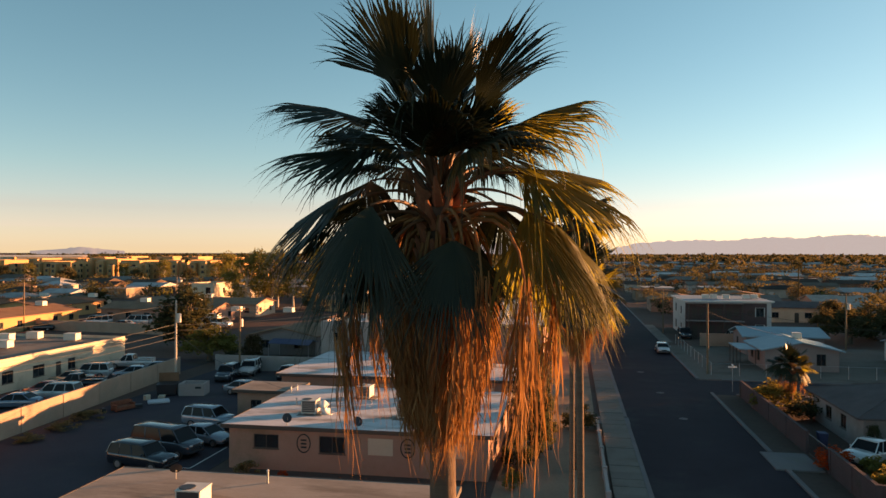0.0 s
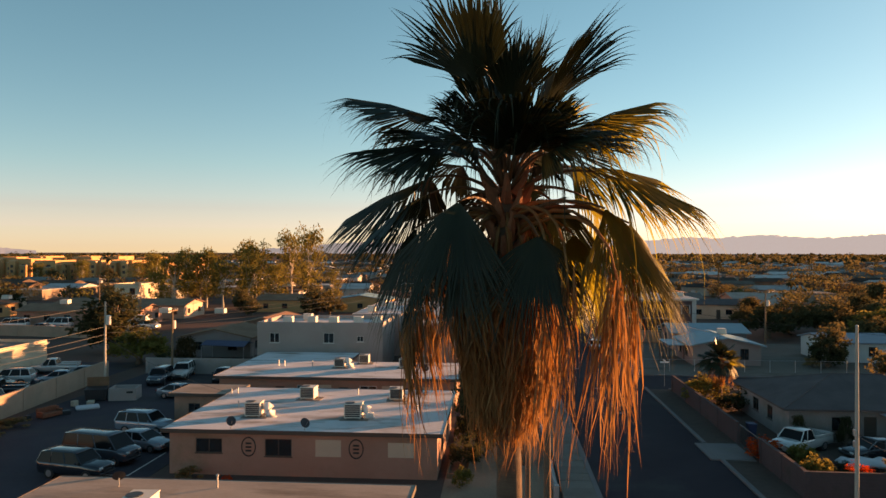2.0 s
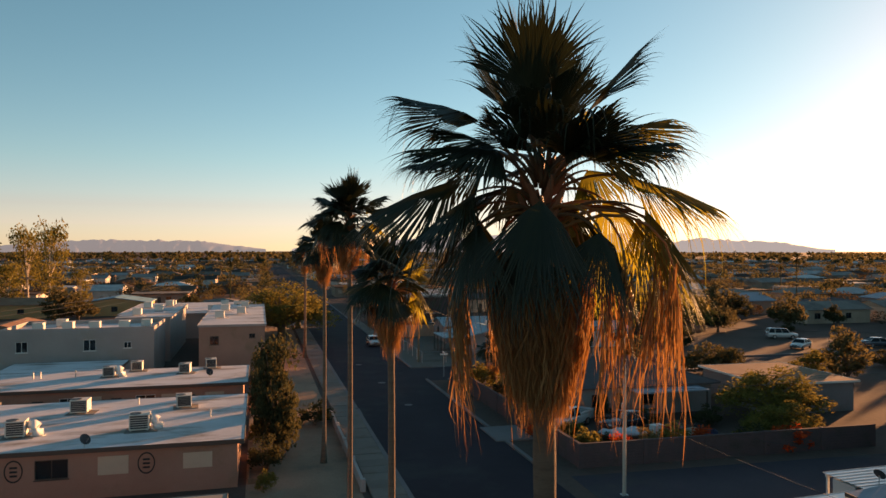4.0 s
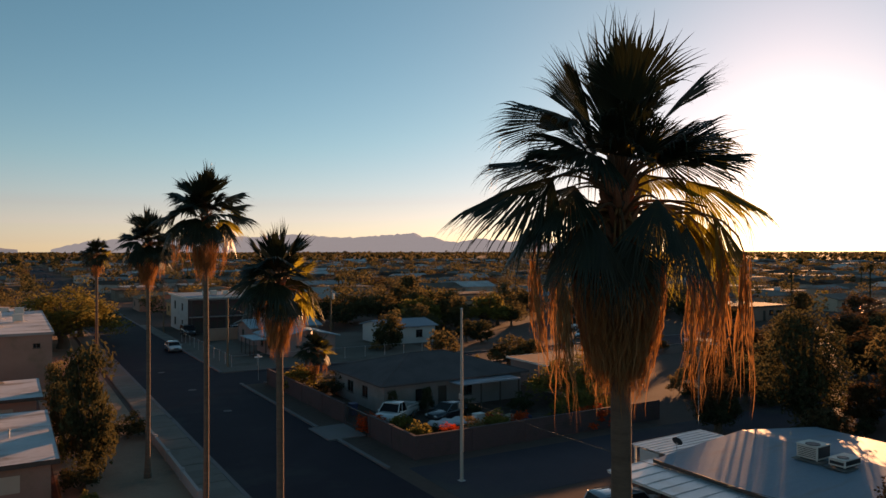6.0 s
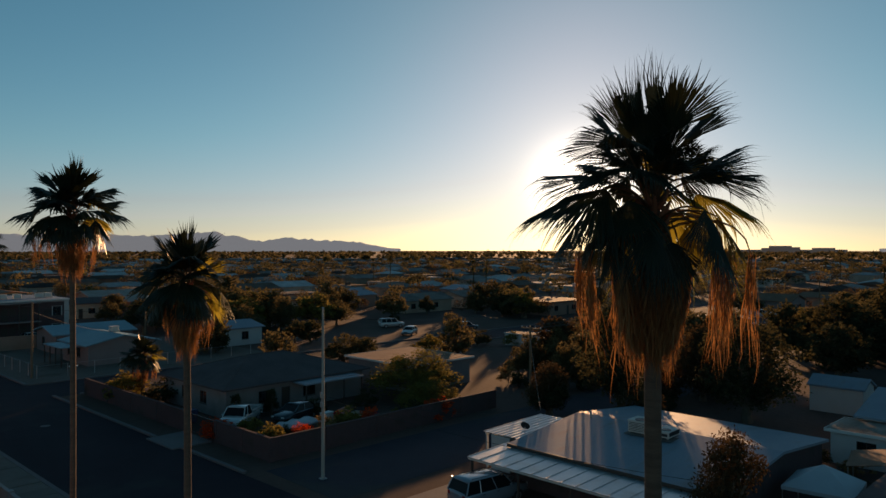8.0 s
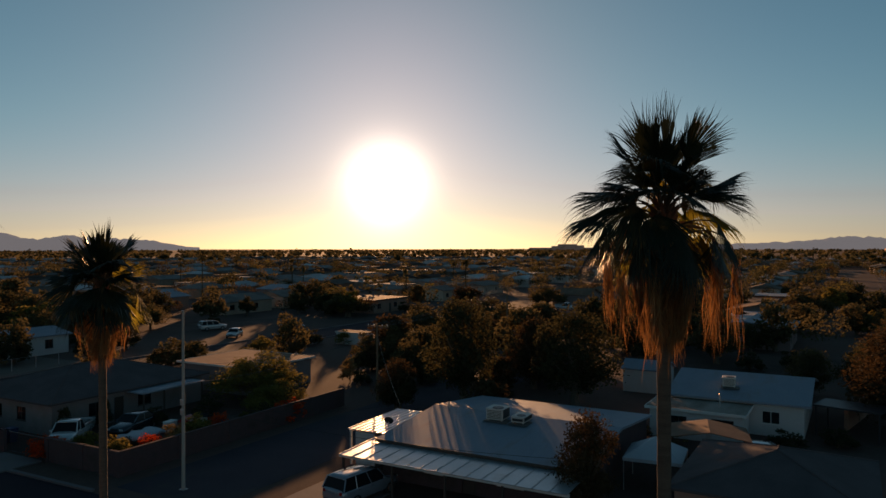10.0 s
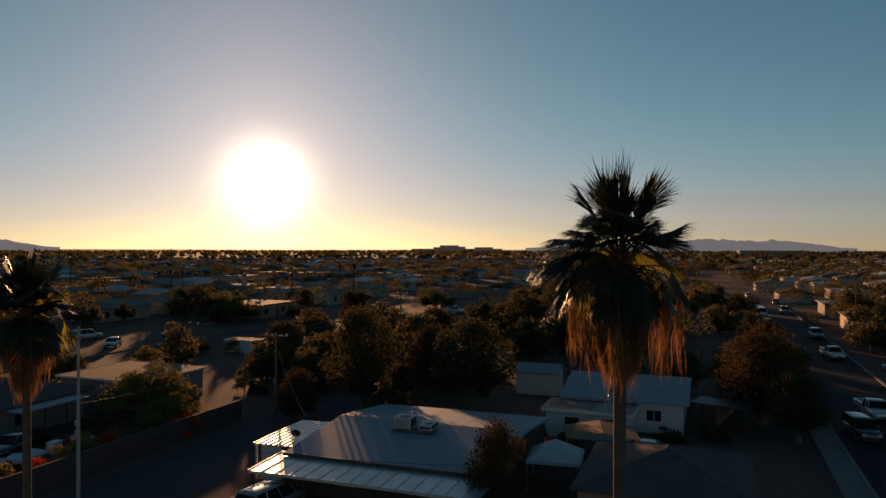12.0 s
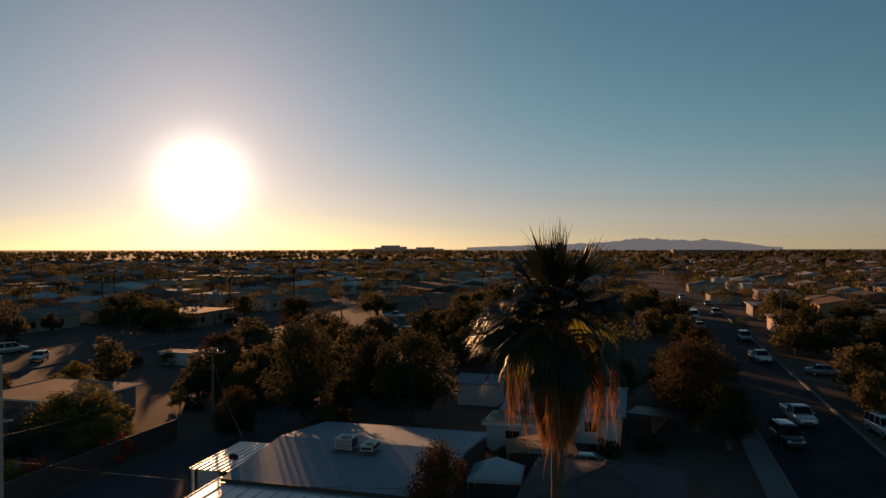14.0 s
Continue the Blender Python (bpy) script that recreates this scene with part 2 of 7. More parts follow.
M["palm_leaf"] = leafy("palm_leaf", [(0.0, (0.012, 0.019, 0.013)), (0.6, (0.018, 0.027, 0.015)), (1.0, (0.030, 0.036, 0.017))], 0.10, 0.38, (0.055, 0.060, 0.016), 0.22)
# golden copy of palm_leaf: the sun's glow put into the leaf colour
M["palm_leaf_sun_side"] = leafy("old_palm_leaf", [(0.0, (0.042, 0.046, 0.016)), (0.6, (0.090, 0.082, 0.027)), (1.0, (0.170, 0.135, 0.042))], 0.50, 0.55, (0.62, 0.50, 0.05), 0.14)
M["palm_dead"] = leafy("dead_palm_leaf", [(0.0, (0.125, 0.050, 0.024)), (0.5, (0.30, 0.14, 0.06)), (1.0, (0.48, 0.29, 0.14))], 0.28, 0.8, (0.60, 0.26, 0.07), 0.05)
M["palm_stalk"] = surface("palm_stalk", (0.085, 0.040, 0.022), (0.17, 0.085, 0.042), 3.0, 20, 0.6)
M["palm_boot"] = surface("palm_boot_fibre", (0.18, 0.06, 0.035), (0.36, 0.14, 0.07), 4.0, 30, 0.9)
M["leaf_olive"] = leafy("olive_leaves", [(0.0, (0.046, 0.042, 0.021)), (0.5, (0.088, 0.079, 0.039)), (1.0, (0.145, 0.126, 0.062))], 0.42, glow=(0.17, 0.12, 0.05))
M["leaf_green"] = leafy("green_leaves", [(0.0, (0.022, 0.028, 0.015)), (0.5, (0.044, 0.050, 0.027)), (1.0, (0.080, 0.083, 0.041))], 0.34, glow=(0.13, 0.10, 0.04))
# palo verde gold, brightened to hold the low sun on other trees too
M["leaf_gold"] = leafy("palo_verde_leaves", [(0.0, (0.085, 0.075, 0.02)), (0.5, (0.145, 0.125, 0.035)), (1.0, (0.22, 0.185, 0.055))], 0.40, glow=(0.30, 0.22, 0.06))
M["leaf_dry"] = leafy("dry_brush", [(0.0, (0.14, 0.08, 0.035)), (0.5, (0.26, 0.16, 0.07)), (1.0, (0.38, 0.26, 0.12))], 0.3)
M["leaf_rust"] = leafy("rusty_leaves", [(0.0, (0.040, 0.029, 0.016)), (0.5, (0.076, 0.052, 0.027)), (1.0, (0.105, 0.070, 0.038))], 0.24, glow=(0.14, 0.075, 0.03))
M["flower"] = leafy("bougainvillea", [(0.0, (0.35, 0.03, 0.01)), (0.6, (0.60, 0.07, 0.02)), (1.0, (0.70, 0.14, 0.03))], 0.3, glow=(0.7, 0.1, 0.03))
M["tarp"] = plain("white_canvas", (0.46, 0.49, 0.52), 0.7)
M["rust_tarp"] = surface("rust_brown_tarp", (0.14, 0.07, 0.04), (0.24, 0.12, 0.07), 1, 10, 0.8)
M["blue_tarp"] = plain("blue_tarp", (0.035, 0.048, 0.11), 0.6)
# air haze over the mountains is put in as a pale bluish emission
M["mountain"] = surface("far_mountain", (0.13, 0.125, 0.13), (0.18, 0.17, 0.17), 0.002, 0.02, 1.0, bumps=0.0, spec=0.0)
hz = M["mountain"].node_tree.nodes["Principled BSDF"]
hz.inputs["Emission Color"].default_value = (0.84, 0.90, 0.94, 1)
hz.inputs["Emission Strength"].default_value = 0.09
# same painted haze, with a stronger glow, for the brighter ranges
M["haze_glow_range"] = surface("far_range_in_bright_haze", (0.13, 0.125, 0.13), (0.18, 0.17, 0.17), 0.002, 0.02, 1.0, bumps=0.0, spec=0.0)
hz = M["haze_glow_range"].node_tree.nodes["Principled BSDF"]
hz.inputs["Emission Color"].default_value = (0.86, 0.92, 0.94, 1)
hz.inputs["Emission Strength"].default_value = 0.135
# skyline blocks glow faintly to paint the warm haze before them
M["far_block"] = plain("far_building", (0.12, 0.11, 0.10), 0.9)
hz = M["far_block"].node_tree.nodes["Principled BSDF"]
hz.inputs["Emission Color"].default_value = (0.95, 0.84, 0.76, 1)
hz.inputs["Emission Strength"].default_value = 0.03
M["roof_panel"] = surface("pale_panel_metal", (0.32, 0.355, 0.375), (0.44, 0.475, 0.49), 0.5, 8.0, 0.30, 0.45, stain=(0.34, 0.33, 0.32), stain_scale=0.6, own=0.03)
M["metal_pole"] = surface("weathered_pale_pole", (0.30, 0.27, 0.23), (0.44, 0.40, 0.35), 0.8, 20, 0.8, stretch=(4, 4, 0.4))
M["rust_sofa"] = surface("rust_red_fabric", (0.18, 0.05, 0.03), (0.30, 0.09, 0.05), 2, 30, 0.95)

# ---- building kit ----
class Geo:
    """Collects vertices and faces of one mesh."""

    def __init__(self):
        self.v, self.f = [], []

    def add(self, verts, faces, m=None):
        n = len(self.v)
        self.v += [tuple(m @ Vector(p)) for p in verts] if m else [tuple(p) for p in verts]
        self.f += [tuple(i + n for i in f) for f in faces]
        return self

    def box(self, x0, y0, z0, x1, y1, z1, m=None):
        return self.add([(x0, y0, z0), (x1, y0, z0), (x1, y1, z0), (x0, y1, z0), (x0, y0, z1), (x1, y0, z1), (x1, y1, z1), (x0, y1, z1)],
                        [(3, 2, 1, 0), (4, 5, 6, 7), (0, 1, 5, 4), (1, 2, 6, 5), (2, 3, 7, 6), (3, 0, 4, 7)], m)

    def soft(self, x0, y0, z0, x1, y1, z1, b=0.03, m=None):
        """A box with chamfered edges."""
        v = []
        for sz, z in ((0, z0), (1, z1)):
            for sy, y in ((0, y0), (1, y1)):
                for sx, x in ((0, x0), (1, x1)):
                    dx, dy, dz = (b if sx == 0 else -b), (b if sy == 0 else -b), (b if sz == 0 else -b)
                    v += [(x, y + dy, z + dz), (x + dx, y, z + dz), (x + dx, y + dy, z)]
        def i(sx, sy, sz, k):
            return (sz * 4 + sy * 2 + sx) * 3 + k
        f = []
        for s in (0, 1):
            q = [(0, 0), (0, 1), (1, 1), (1, 0)]
            f.append(tuple(i(s, a, b2, 0) for a, b2 in (q if s == 0 else q[::-1])))
            f.append(tuple(i(a, s, b2, 1) for a, b2 in (q[::-1] if s == 0 else q)))
            f.append(tuple(i(a, b2, s, 2) for a, b2 in (q if s == 0 else q[::-1])))
        for a in (0, 1):
            for c in (0, 1):
                f.append((i(a, c, 0, 0), i(a, c, 1, 0), i(a, c, 1, 1), i(a, c, 0, 1)))
                f.append((i(a, 0, c, 0), i(a, 1, c, 0), i(a, 1, c, 2), i(a, 0, c, 2)))
                f.append((i(0, a, c, 1), i(1, a, c, 1), i(1, a, c, 2), i(0, a, c, 2)))
        for a in (0, 1):
            for b2 in (0, 1):
                for c in (0, 1):
                    f.append((i(a, b2, c, 0), i(a, b2, c, 1), i(a, b2, c, 2)))
        return self.add(v, f, m)

    def tube(self, pts, radii, n=8, caps=True, m=None):
        pts = [Vector(p) for p in pts]
        v, f = [], []
        for k, p in enumerate(pts):
            d = (pts[min(k + 1, len(pts) - 1)] - pts[max(k - 1, 0)]).normalized()
            a = d.cross(Vector((0, 0, 1)) if abs(d.z) < 0.9 else Vector((1, 0, 0))).normalized()
            b = d.cross(a)
            r = radii[k] if isinstance(radii, (list, tuple)) else radii
            for j in range(n):
                t = 2 * math.pi * j / n
                v.append(p + (a * math.cos(t) + b * math.sin(t)) * r)
        for k in range(len(pts) - 1):
            for j in range(n):
                f.append((k * n + j, k * n + (j + 1) % n, (k + 1) * n + (j + 1) % n, (k + 1) * n + j))
        if caps:
            f.append(tuple(range(n))[::-1])
            f.append(tuple(range((len(pts) - 1) * n, len(pts) * n)))
        return self.add(v, f, m)

    def ring(self, sections, close=True, m=None):
        """Skins a row of equal-sized loops."""
        n = len(sections[0])
        v = [p for s in sections for p in s]
        f = []
        for k in range(len(sections) - 1):
            for j in range(n):
                f.append((k * n + j, k * n + (j + 1) % n, (k + 1) * n + (j + 1) % n, (k + 1) * n + j))
        if close:
            f += [tuple(range(n))[::-1], tuple(range(len(v) - n, len(v)))]
        return self.add(v, f, m)

    def prism(self, poly, z0, z1, m=None):
        n = len(poly)
        v = [(x, y, z0) for x, y in poly] + [(x, y, z1) for x, y in poly]
        f = [tuple(range(n))[::-1], tuple(range(n, 2 * n))] + [(i, (i + 1) % n, n + (i + 1) % n, n + i) for i in range(n)]
        return self.add(v, f, m)

    def ob(self, name, mat, parent=None, label="", smooth=False):
        me = bpy.data.meshes.new(name)
        me.from_pydata(self.v, [], self.f)
        me.materials.append(mat)
        if smooth:
            me.polygons.foreach_set("use_smooth", [True] * len(me.polygons))
        me.update()
        o = new(name, me)
        if parent:
            o.parent = parent
        if label:
            tagged(o, label)
        return o


def thing(name, m, label, category, group="", kind=""):
    e = new(name)
    e.empty_display_size = 0.3
    e.matrix_world = m
    return tagged(e, label, category, group, kind)


def share(ob, name, parent, m):
    """Another object on the mesh of ob."""
    o = new(name, ob.data)
    o.parent = parent
    o.matrix_basis = m
    return o


def wall_mesh(length, h, th, holes):
    """A wall along x from 0 to length, thickness from y = 0 to th, with rectangular openings (s0, s1, z0, z1) through it; one closed shell."""
    g = Geo()
    xs = sorted({0, length, *[v for o in holes for v in o[:2]]})
    zs = sorted({0, h, *[v for o in holes for v in o[2:]]})
    nx, nz = len(xs) - 1, len(zs) - 1
    for y in (0, th):
        g.v += [(x, y, z) for z in zs for x in xs]
    off = (nx + 1) * (nz + 1)

    def at(i, j, back):
        return j * (nx + 1) + i + off * back

    def solid(i, j):
        if not (0 <= i < nx and 0 <= j < nz):
            return False
        cx, cz = (xs[i] + xs[i + 1]) / 2, (zs[j] + zs[j + 1]) / 2
        return not any(o[0] < cx < o[1] and o[2] < cz < o[3] for o in holes)

    for i in range(nx):
        for j in range(nz):
            if not solid(i, j):
                continue
            g.f.append((at(i, j, 0), at(i + 1, j, 0), at(i + 1, j + 1, 0), at(i, j + 1, 0)))
            g.f.append((at(i, j + 1, 1), at(i + 1, j + 1, 1), at(i + 1, j, 1), at(i, j, 1)))
            for di, dj, a, b in ((-1, 0, (i, j), (i, j + 1)), (1, 0, (i + 1, j + 1), (i + 1, j)), (0, -1, (i + 1, j), (i, j)), (0, 1, (i, j + 1), (i + 1, j + 1))):
                if not solid(i + di, j + dj):
                    g.f.append((at(*a, 0), at(*b, 0), at(*b, 1), at(*a, 1)))
    used = sorted({k for f in g.f for k in f})
    new_at = {k: n for n, k in enumerate(used)}
    g.v = [g.v[k] for k in used]
    g.f = [tuple(new_at[k] for k in f) for f in g.f]
    return g


def window(parent, m, w, h, frame_mat, pane_mat=None, bars=1, name="window"):
    """A window that fills an opening w x h; m sets its lower left corner, x along the wall, y into it."""
    f = Geo()
    t, d = 0.05, 0.07
    f.box(0, 0.03, 0, w, 0.03 + d, t).box(0, 0.03, h - t, w, 0.03 + d, h)
    f.box(0, 0.03, t, t, 0.03 + d, h - t).box(w - t, 0.03, t, w, 0.03 + d, h - t)
    for k in range(bars):
        x = w * (k + 1) / (bars + 1)
        f.box(x - t / 2, 0.035, t, x + t / 2, 0.03 + d - 0.005, h - t)
    o = f.ob(name, frame_mat, parent)
    o.matrix_basis = m
    s = Geo().box(-0.06, -0.05, -0.06, w + 0.06, 0.03, -0.002).ob("sill", frame_mat, o)
    p = Geo().box(t, 0.06, t, w - t, 0.072, h - t).ob("pane", pane_mat or M["glass"], o)
    return o


def house(x0, y0, x1, y1, h, wall, roof, label, roof_kind="flat", rise=1.2, over=0.4, axis="x", wins=(), doors=(), frame=None, name="house",
          group="", z=0.0, rz=0.0, fascia=None, door_mat=None, slab=0.22, boards=(), parapet=0.0):
    """A house > walls, roof, windows, doors. wins: (side, start, sill, width, height); sides s, e, n, w are y0, x1, y1, x0."""
    cx, cy = (x0 + x1) / 2, (y0 + y1) / 2
    e = thing(name, pose(cx, cy, z, 0, 0, rz), label, "building" if h > 4.5 else "house", group)
    lx, ly, th = x1 - x0, y1 - y0, 0.2
    fm = frame or M["trim_white"]
    sides = {"s": (lx, pose(-lx / 2, -ly / 2, 0)), "n": (lx, pose(lx / 2, ly / 2, 0, 0, 0, 180)),
             "w": (ly - 2 * th, pose(-lx / 2, ly / 2 - th, 0, 0, 0, -90)), "e": (ly - 2 * th, pose(lx / 2, -ly / 2 + th, 0, 0, 0, 90))}
    for s, (length, m) in sides.items():
        holes = []
        for side, a, sill, w, hh in wins:
            if side == s and a + w < length:
                holes.append((a, a + w, sill, sill + hh))
        for side, a, w, hh in doors:
            if side == s and a + w < length:
                holes.append((a, a + w, 0, hh))
        o = wall_mesh(length, h, th, holes).ob("wall", wall, e)
        o.matrix_basis = m
        for side, a, sill, w, hh in wins:
            if side == s and a + w < length:
                window(e, m @ pose(a, 0, sill), w, hh, fm)
        for side, a, w, hh in doors:
            if side == s and a + w < length:
                d = Geo().box(0.03, 0.06, 0.01, w - 0.03, 0.11, hh - 0.02)
                d.box(0.12, 0.045, 0.2, w - 0.12, 0.06, hh * 0.45).box(0.12, 0.045, hh * 0.52, w - 0.12, 0.06, hh - 0.2)
                d = d.ob("door", door_mat or M["trim_dark"], e)
                d.matrix_basis = m @ pose(a, 0, 0)
        for side, a, sill, w, hh in boards:
            if side == s:
                b = Geo().box(0, -0.03, 0, w, -0.004, hh).ob("shutter_board", M["board"], e)
                b.matrix_basis = m @ pose(a, 0, sill)
    Geo().box(-lx / 2 + th, -ly / 2 + th, 0.02, lx / 2 - th, ly / 2 - th, 0.08).ob("floor_slab", M["concrete"], e)
    ox, oy = lx / 2 + over, ly / 2 + over
    if roof_kind == "flat":
        Geo().box(-ox, -oy, h, ox, oy, h + slab).ob("roof", roof, e)
        g = Geo()
        t = 0.035
        for a in (-1, 1):
            g.box(-ox - t, a * (oy + t / 2) - t / 2, h - 0.03, ox + t, a * (oy + t / 2) + t / 2, h + slab + 0.02)
            g.box(a * (ox + t / 2) - t / 2, -oy, h - 0.03, a * (ox + t / 2) + t / 2, oy, h + slab + 0.02)
        g.ob("fascia", fascia or M["trim_dark"], e)
        if parapet:
            g = Geo()
            for a in (-1, 1):
                g.box(-lx / 2, a * (ly / 2 - 0.11) - 0.1, h + slab, lx / 2, a * (ly / 2 - 0.11) + 0.1, h + slab + parapet)
                g.box(a * (lx / 2 - 0.11) - 0.1, -ly / 2 + 0.22, h + slab, a * (lx / 2 - 0.11) + 0.1, ly / 2 - 0.22, h + slab + parapet)
            g.ob("parapet", wall, e)
    else:
        turn = pose(0, 0, 0, 0, 0, 90 if axis == "y" else 0)
        a, b = (ox, oy) if axis == "x" else (oy, ox)
        wa, wb = (lx / 2, ly / 2) if axis == "x" else (ly / 2, lx / 2)
        drop = rise * over / b
        if roof_kind == "gable":
            for s in (-1, 1):
                g = Geo()
                g.add([(-a, s * b, h - drop + 0.02), (a, s * b, h - drop + 0.02), (a, 0, h + rise), (-a, 0, h + rise),
                       (-a, s * b, h - drop + 0.18), (a, s * b, h - drop + 0.18), (a, 0, h + rise + 0.16), (-a, 0, h + rise + 0.16)],
                      [(0, 1, 2, 3), (7, 6, 5, 4), (0, 4, 5, 1), (1, 5, 6, 2), (2, 6, 7, 3), (3, 7, 4, 0)], turn)
                g.ob("roof", roof, e)
                g = Geo().add([(s * wa, -wb, h), (s * wa, wb, h), (s * wa, 0, h + rise * 0.97), (s * (wa - th), -wb, h), (s * (wa - th), wb, h), (s * (wa - th), 0, h + rise * 0.97)],
                              [(0, 1, 2), (5, 4, 3), (0, 3, 4, 1), (1, 4, 5, 2), (2, 5, 3, 0)], turn)
                g.ob("gable_wall", wall, e)
        else:
            r = max(a - b, 0.2)
            g = Geo().add([(-a, -b, h), (a, -b, h), (a, b, h), (-a, b, h), (-a, -b, h + 0.14), (a, -b, h + 0.14), (a, b, h + 0.14), (-a, b, h + 0.14), (-r, 0, h + rise), (r, 0, h + rise)],
                          [(3, 2, 1, 0), (0, 1, 5, 4), (1, 2, 6, 5), (2, 3, 7, 6), (3, 0, 4, 7), (4, 5, 9, 8), (5, 6, 9), (6, 7, 8, 9), (7, 4, 8)], turn)
            g.ob("roof", roof, e)
            c = Geo()
            c.tube([turn @ Vector((-r, 0, h + rise)), turn @ Vector((r, 0, h + rise))], 0.07, 5)
            for sa in (-1, 1):
                for sb in (-1, 1):
                    c.tube([turn @ Vector((sa * a, sb * b, h + 0.14)), turn @ Vector((sa * r, 0, h + rise))], 0.06, 5)
            c.ob("ridge_cap", roof, e)
    return e

# ---- ground, roads, walls ----
def slab(name, x0, y0, x1, y1, z0, z1, mat, label, category, kind="structure"):
    return tagged(Geo().box(x0, y0, z0, x1, y1, z1).ob(name, mat), label, category, kind=kind)


g = Geo()
N = 24
for i in range(N + 1):
    for j in range(N + 1):
        g.v.append((-4800 + 9600 * i / N, -4800 + 9600 * j / N, 0.0))
for i in range(N):
    for j in range(N):
        a = i * (N + 1) + j
        g.f.append((a, a + N + 1, a + N + 2, a + 1))
tagged(g.ob("ground", M["dirt"]), "dry brown desert dirt ground of the suburb", "ground", kind="structure")

RX0, RX1 = 4.7, 14.1
slab("road_street", RX0, -260, RX1, 620, -0.3, 0.012, M["asphalt"], "dark asphalt residential street with light kerbs", "road")
slab("road_cross", RX1 - 3.5, 79.6, 330, 88.0, -0.3, 0.008, M["asphalt"], "dark asphalt side street", "road")
slab("road_back", RX1, -13.0, 520, -4.4, -0.3, 0.008, M["asphalt"], "dark asphalt street with parked cars", "road")
slab("alley", 14.4, 36.0, 120, 44.0, -0.3, 0.006, M["old_asphalt"], "unlit dusty alley between the yards", "road")
slab("parking_lot", -44.0, 24, -24.4, 84, -0.3, 0.02, M["old_asphalt"], "worn asphalt parking lot behind the flats", "parking lot")
slab("corner_lot", RX1 + 0.31, 88.31, 46.0, 119.0, -0.3, 0.024, M["lot_dust"], "pale dusty bare lot round the corner house", "ground")
slab("car_yard", 92.0, 45, 205, 78, -0.3, 0.02, M["old_asphalt"], "worn asphalt car yard behind the houses", "parking lot")
slab("parking_lot_far", -58.0, 56, -47.6, 92, -0.3, 0.02, M["old_asphalt"], "asphalt car park behind the block wall", "parking lot")
slab("yard_gravel", -5.0, 14, 1.85, 100, -0.3, 0.03, M["gravel"], "pinkish gravel strip under the palms", "ground")
slab("yard_gravel_far", -5.0, 100, 1.85, 150, -0.3, 0.03, M["gravel"], "pinkish gravel strip beside the street", "ground")


def kerb(x0, y0, x1, y1):
    slab("kerb", x0, y0, x1, y1, -0.2, 0.15, M["concrete"], "pale concrete kerb", "kerb")


for a, b in ((-4.4, 64.0), (66.5, 250)):
    kerb(RX0 - 0.3, a, RX0, b)
for a, b in ((-4.4, 36), (44, 52.6), (57.0, 79.6), (88.0, 250)):
    kerb(RX1, a, RX1 + 0.3, b)
kerb(RX1 + 0.3, 79.3, 120, 79.6)
kerb(RX1 + 0.3, 88.0, 120, 88.3)
kerb(RX1 + 0.3, -4.4, 200, -4.1)
kerb(RX1 + 0.3, -13.3, 200, -13.0)

# pavement flags of the sidewalks
def pavement(name, x0, x1, ya, yb, label):
    e = thing(name, pose(0, 0, 0), label, "pavement", kind="structure")
    mesh = None
    y = ya
    k = 0
    while y < yb:
        if mesh is None:
            mesh = Geo().box(0, 0, -0.2, x1 - x0, 1.48, 0.0).ob("paving_slab", M["concrete_own"], e)
            mesh.matrix_basis = pose(x0, y, 0.13)
        else:
            share(mesh, "paving_slab", e, pose(x0, y, 0.13 + 0.012 * math.sin(k * 2.3), 0.3 * math.sin(k * 1.7), 0.2 * math.sin(k * 2.9)))
        y += 1.5
        k += 1
    return e


M["concrete_own"] = surface("flagged_concrete", (0.135, 0.108, 0.092), (0.205, 0.168, 0.142), 0.4, 10.0, 0.9, stain=(0.15, 0.115, 0.09), stain_scale=0.6, own=0.12)
pavement("pavement_palm_side", 2.35, RX0 - 0.3, 14, 150, "sunlit concrete pavement beside the palms")
pavement("pavement_far_side", RX1 + 0.3, RX1 + 1.9, 122, 150, "concrete pavement beside the empty corner lot")
slab("driveway_apron", RX1 - 0.6, 52.6, 16.6, 57.0, -0.2, 0.10, M["concrete"], "pale concrete driveway apron at the gate", "driveway")
slab("driveway_palm", 1.9, 63.9, RX0 + 0.1, 66.6, -0.2, 0.08, M["concrete"], "concrete driveway crossing the pavement", "driveway")
slab("pavement_back_street", 30.0, -4.1, 95.0, -2.4, -0.2, 0.10, M["concrete"], "pale concrete pavement along the back street", "pavement")
slab("driveway_house", 16.0, 28.5, 22.0, 33.5, -0.2, 0.05, M["concrete"], "concrete parking pad in front of the pale-roofed house", "driveway")

# manhole covers and patches
for i, (x, y, r) in enumerate(((9.0, 79.0, 0.42), (9.6, 67.2, 0.38), (8.2, 92, 0.4))):
    gg = Geo().tube([(0, 0, 0), (0, 0, 0.016)], r, 20)
    for k in range(5):
        gg.box(-r * 0.7, (k - 2) * r * 0.28 - 0.02, 0.016, r * 0.7, (k - 2) * r * 0.28 + 0.02, 0.024)
    o = gg.ob("manhole_cover", M["concrete"])
    o.matrix_world = pose(x, y, 0.012)
    tagged(o, "round pale manhole cover in the asphalt", "manhole cover", "manhole covers")


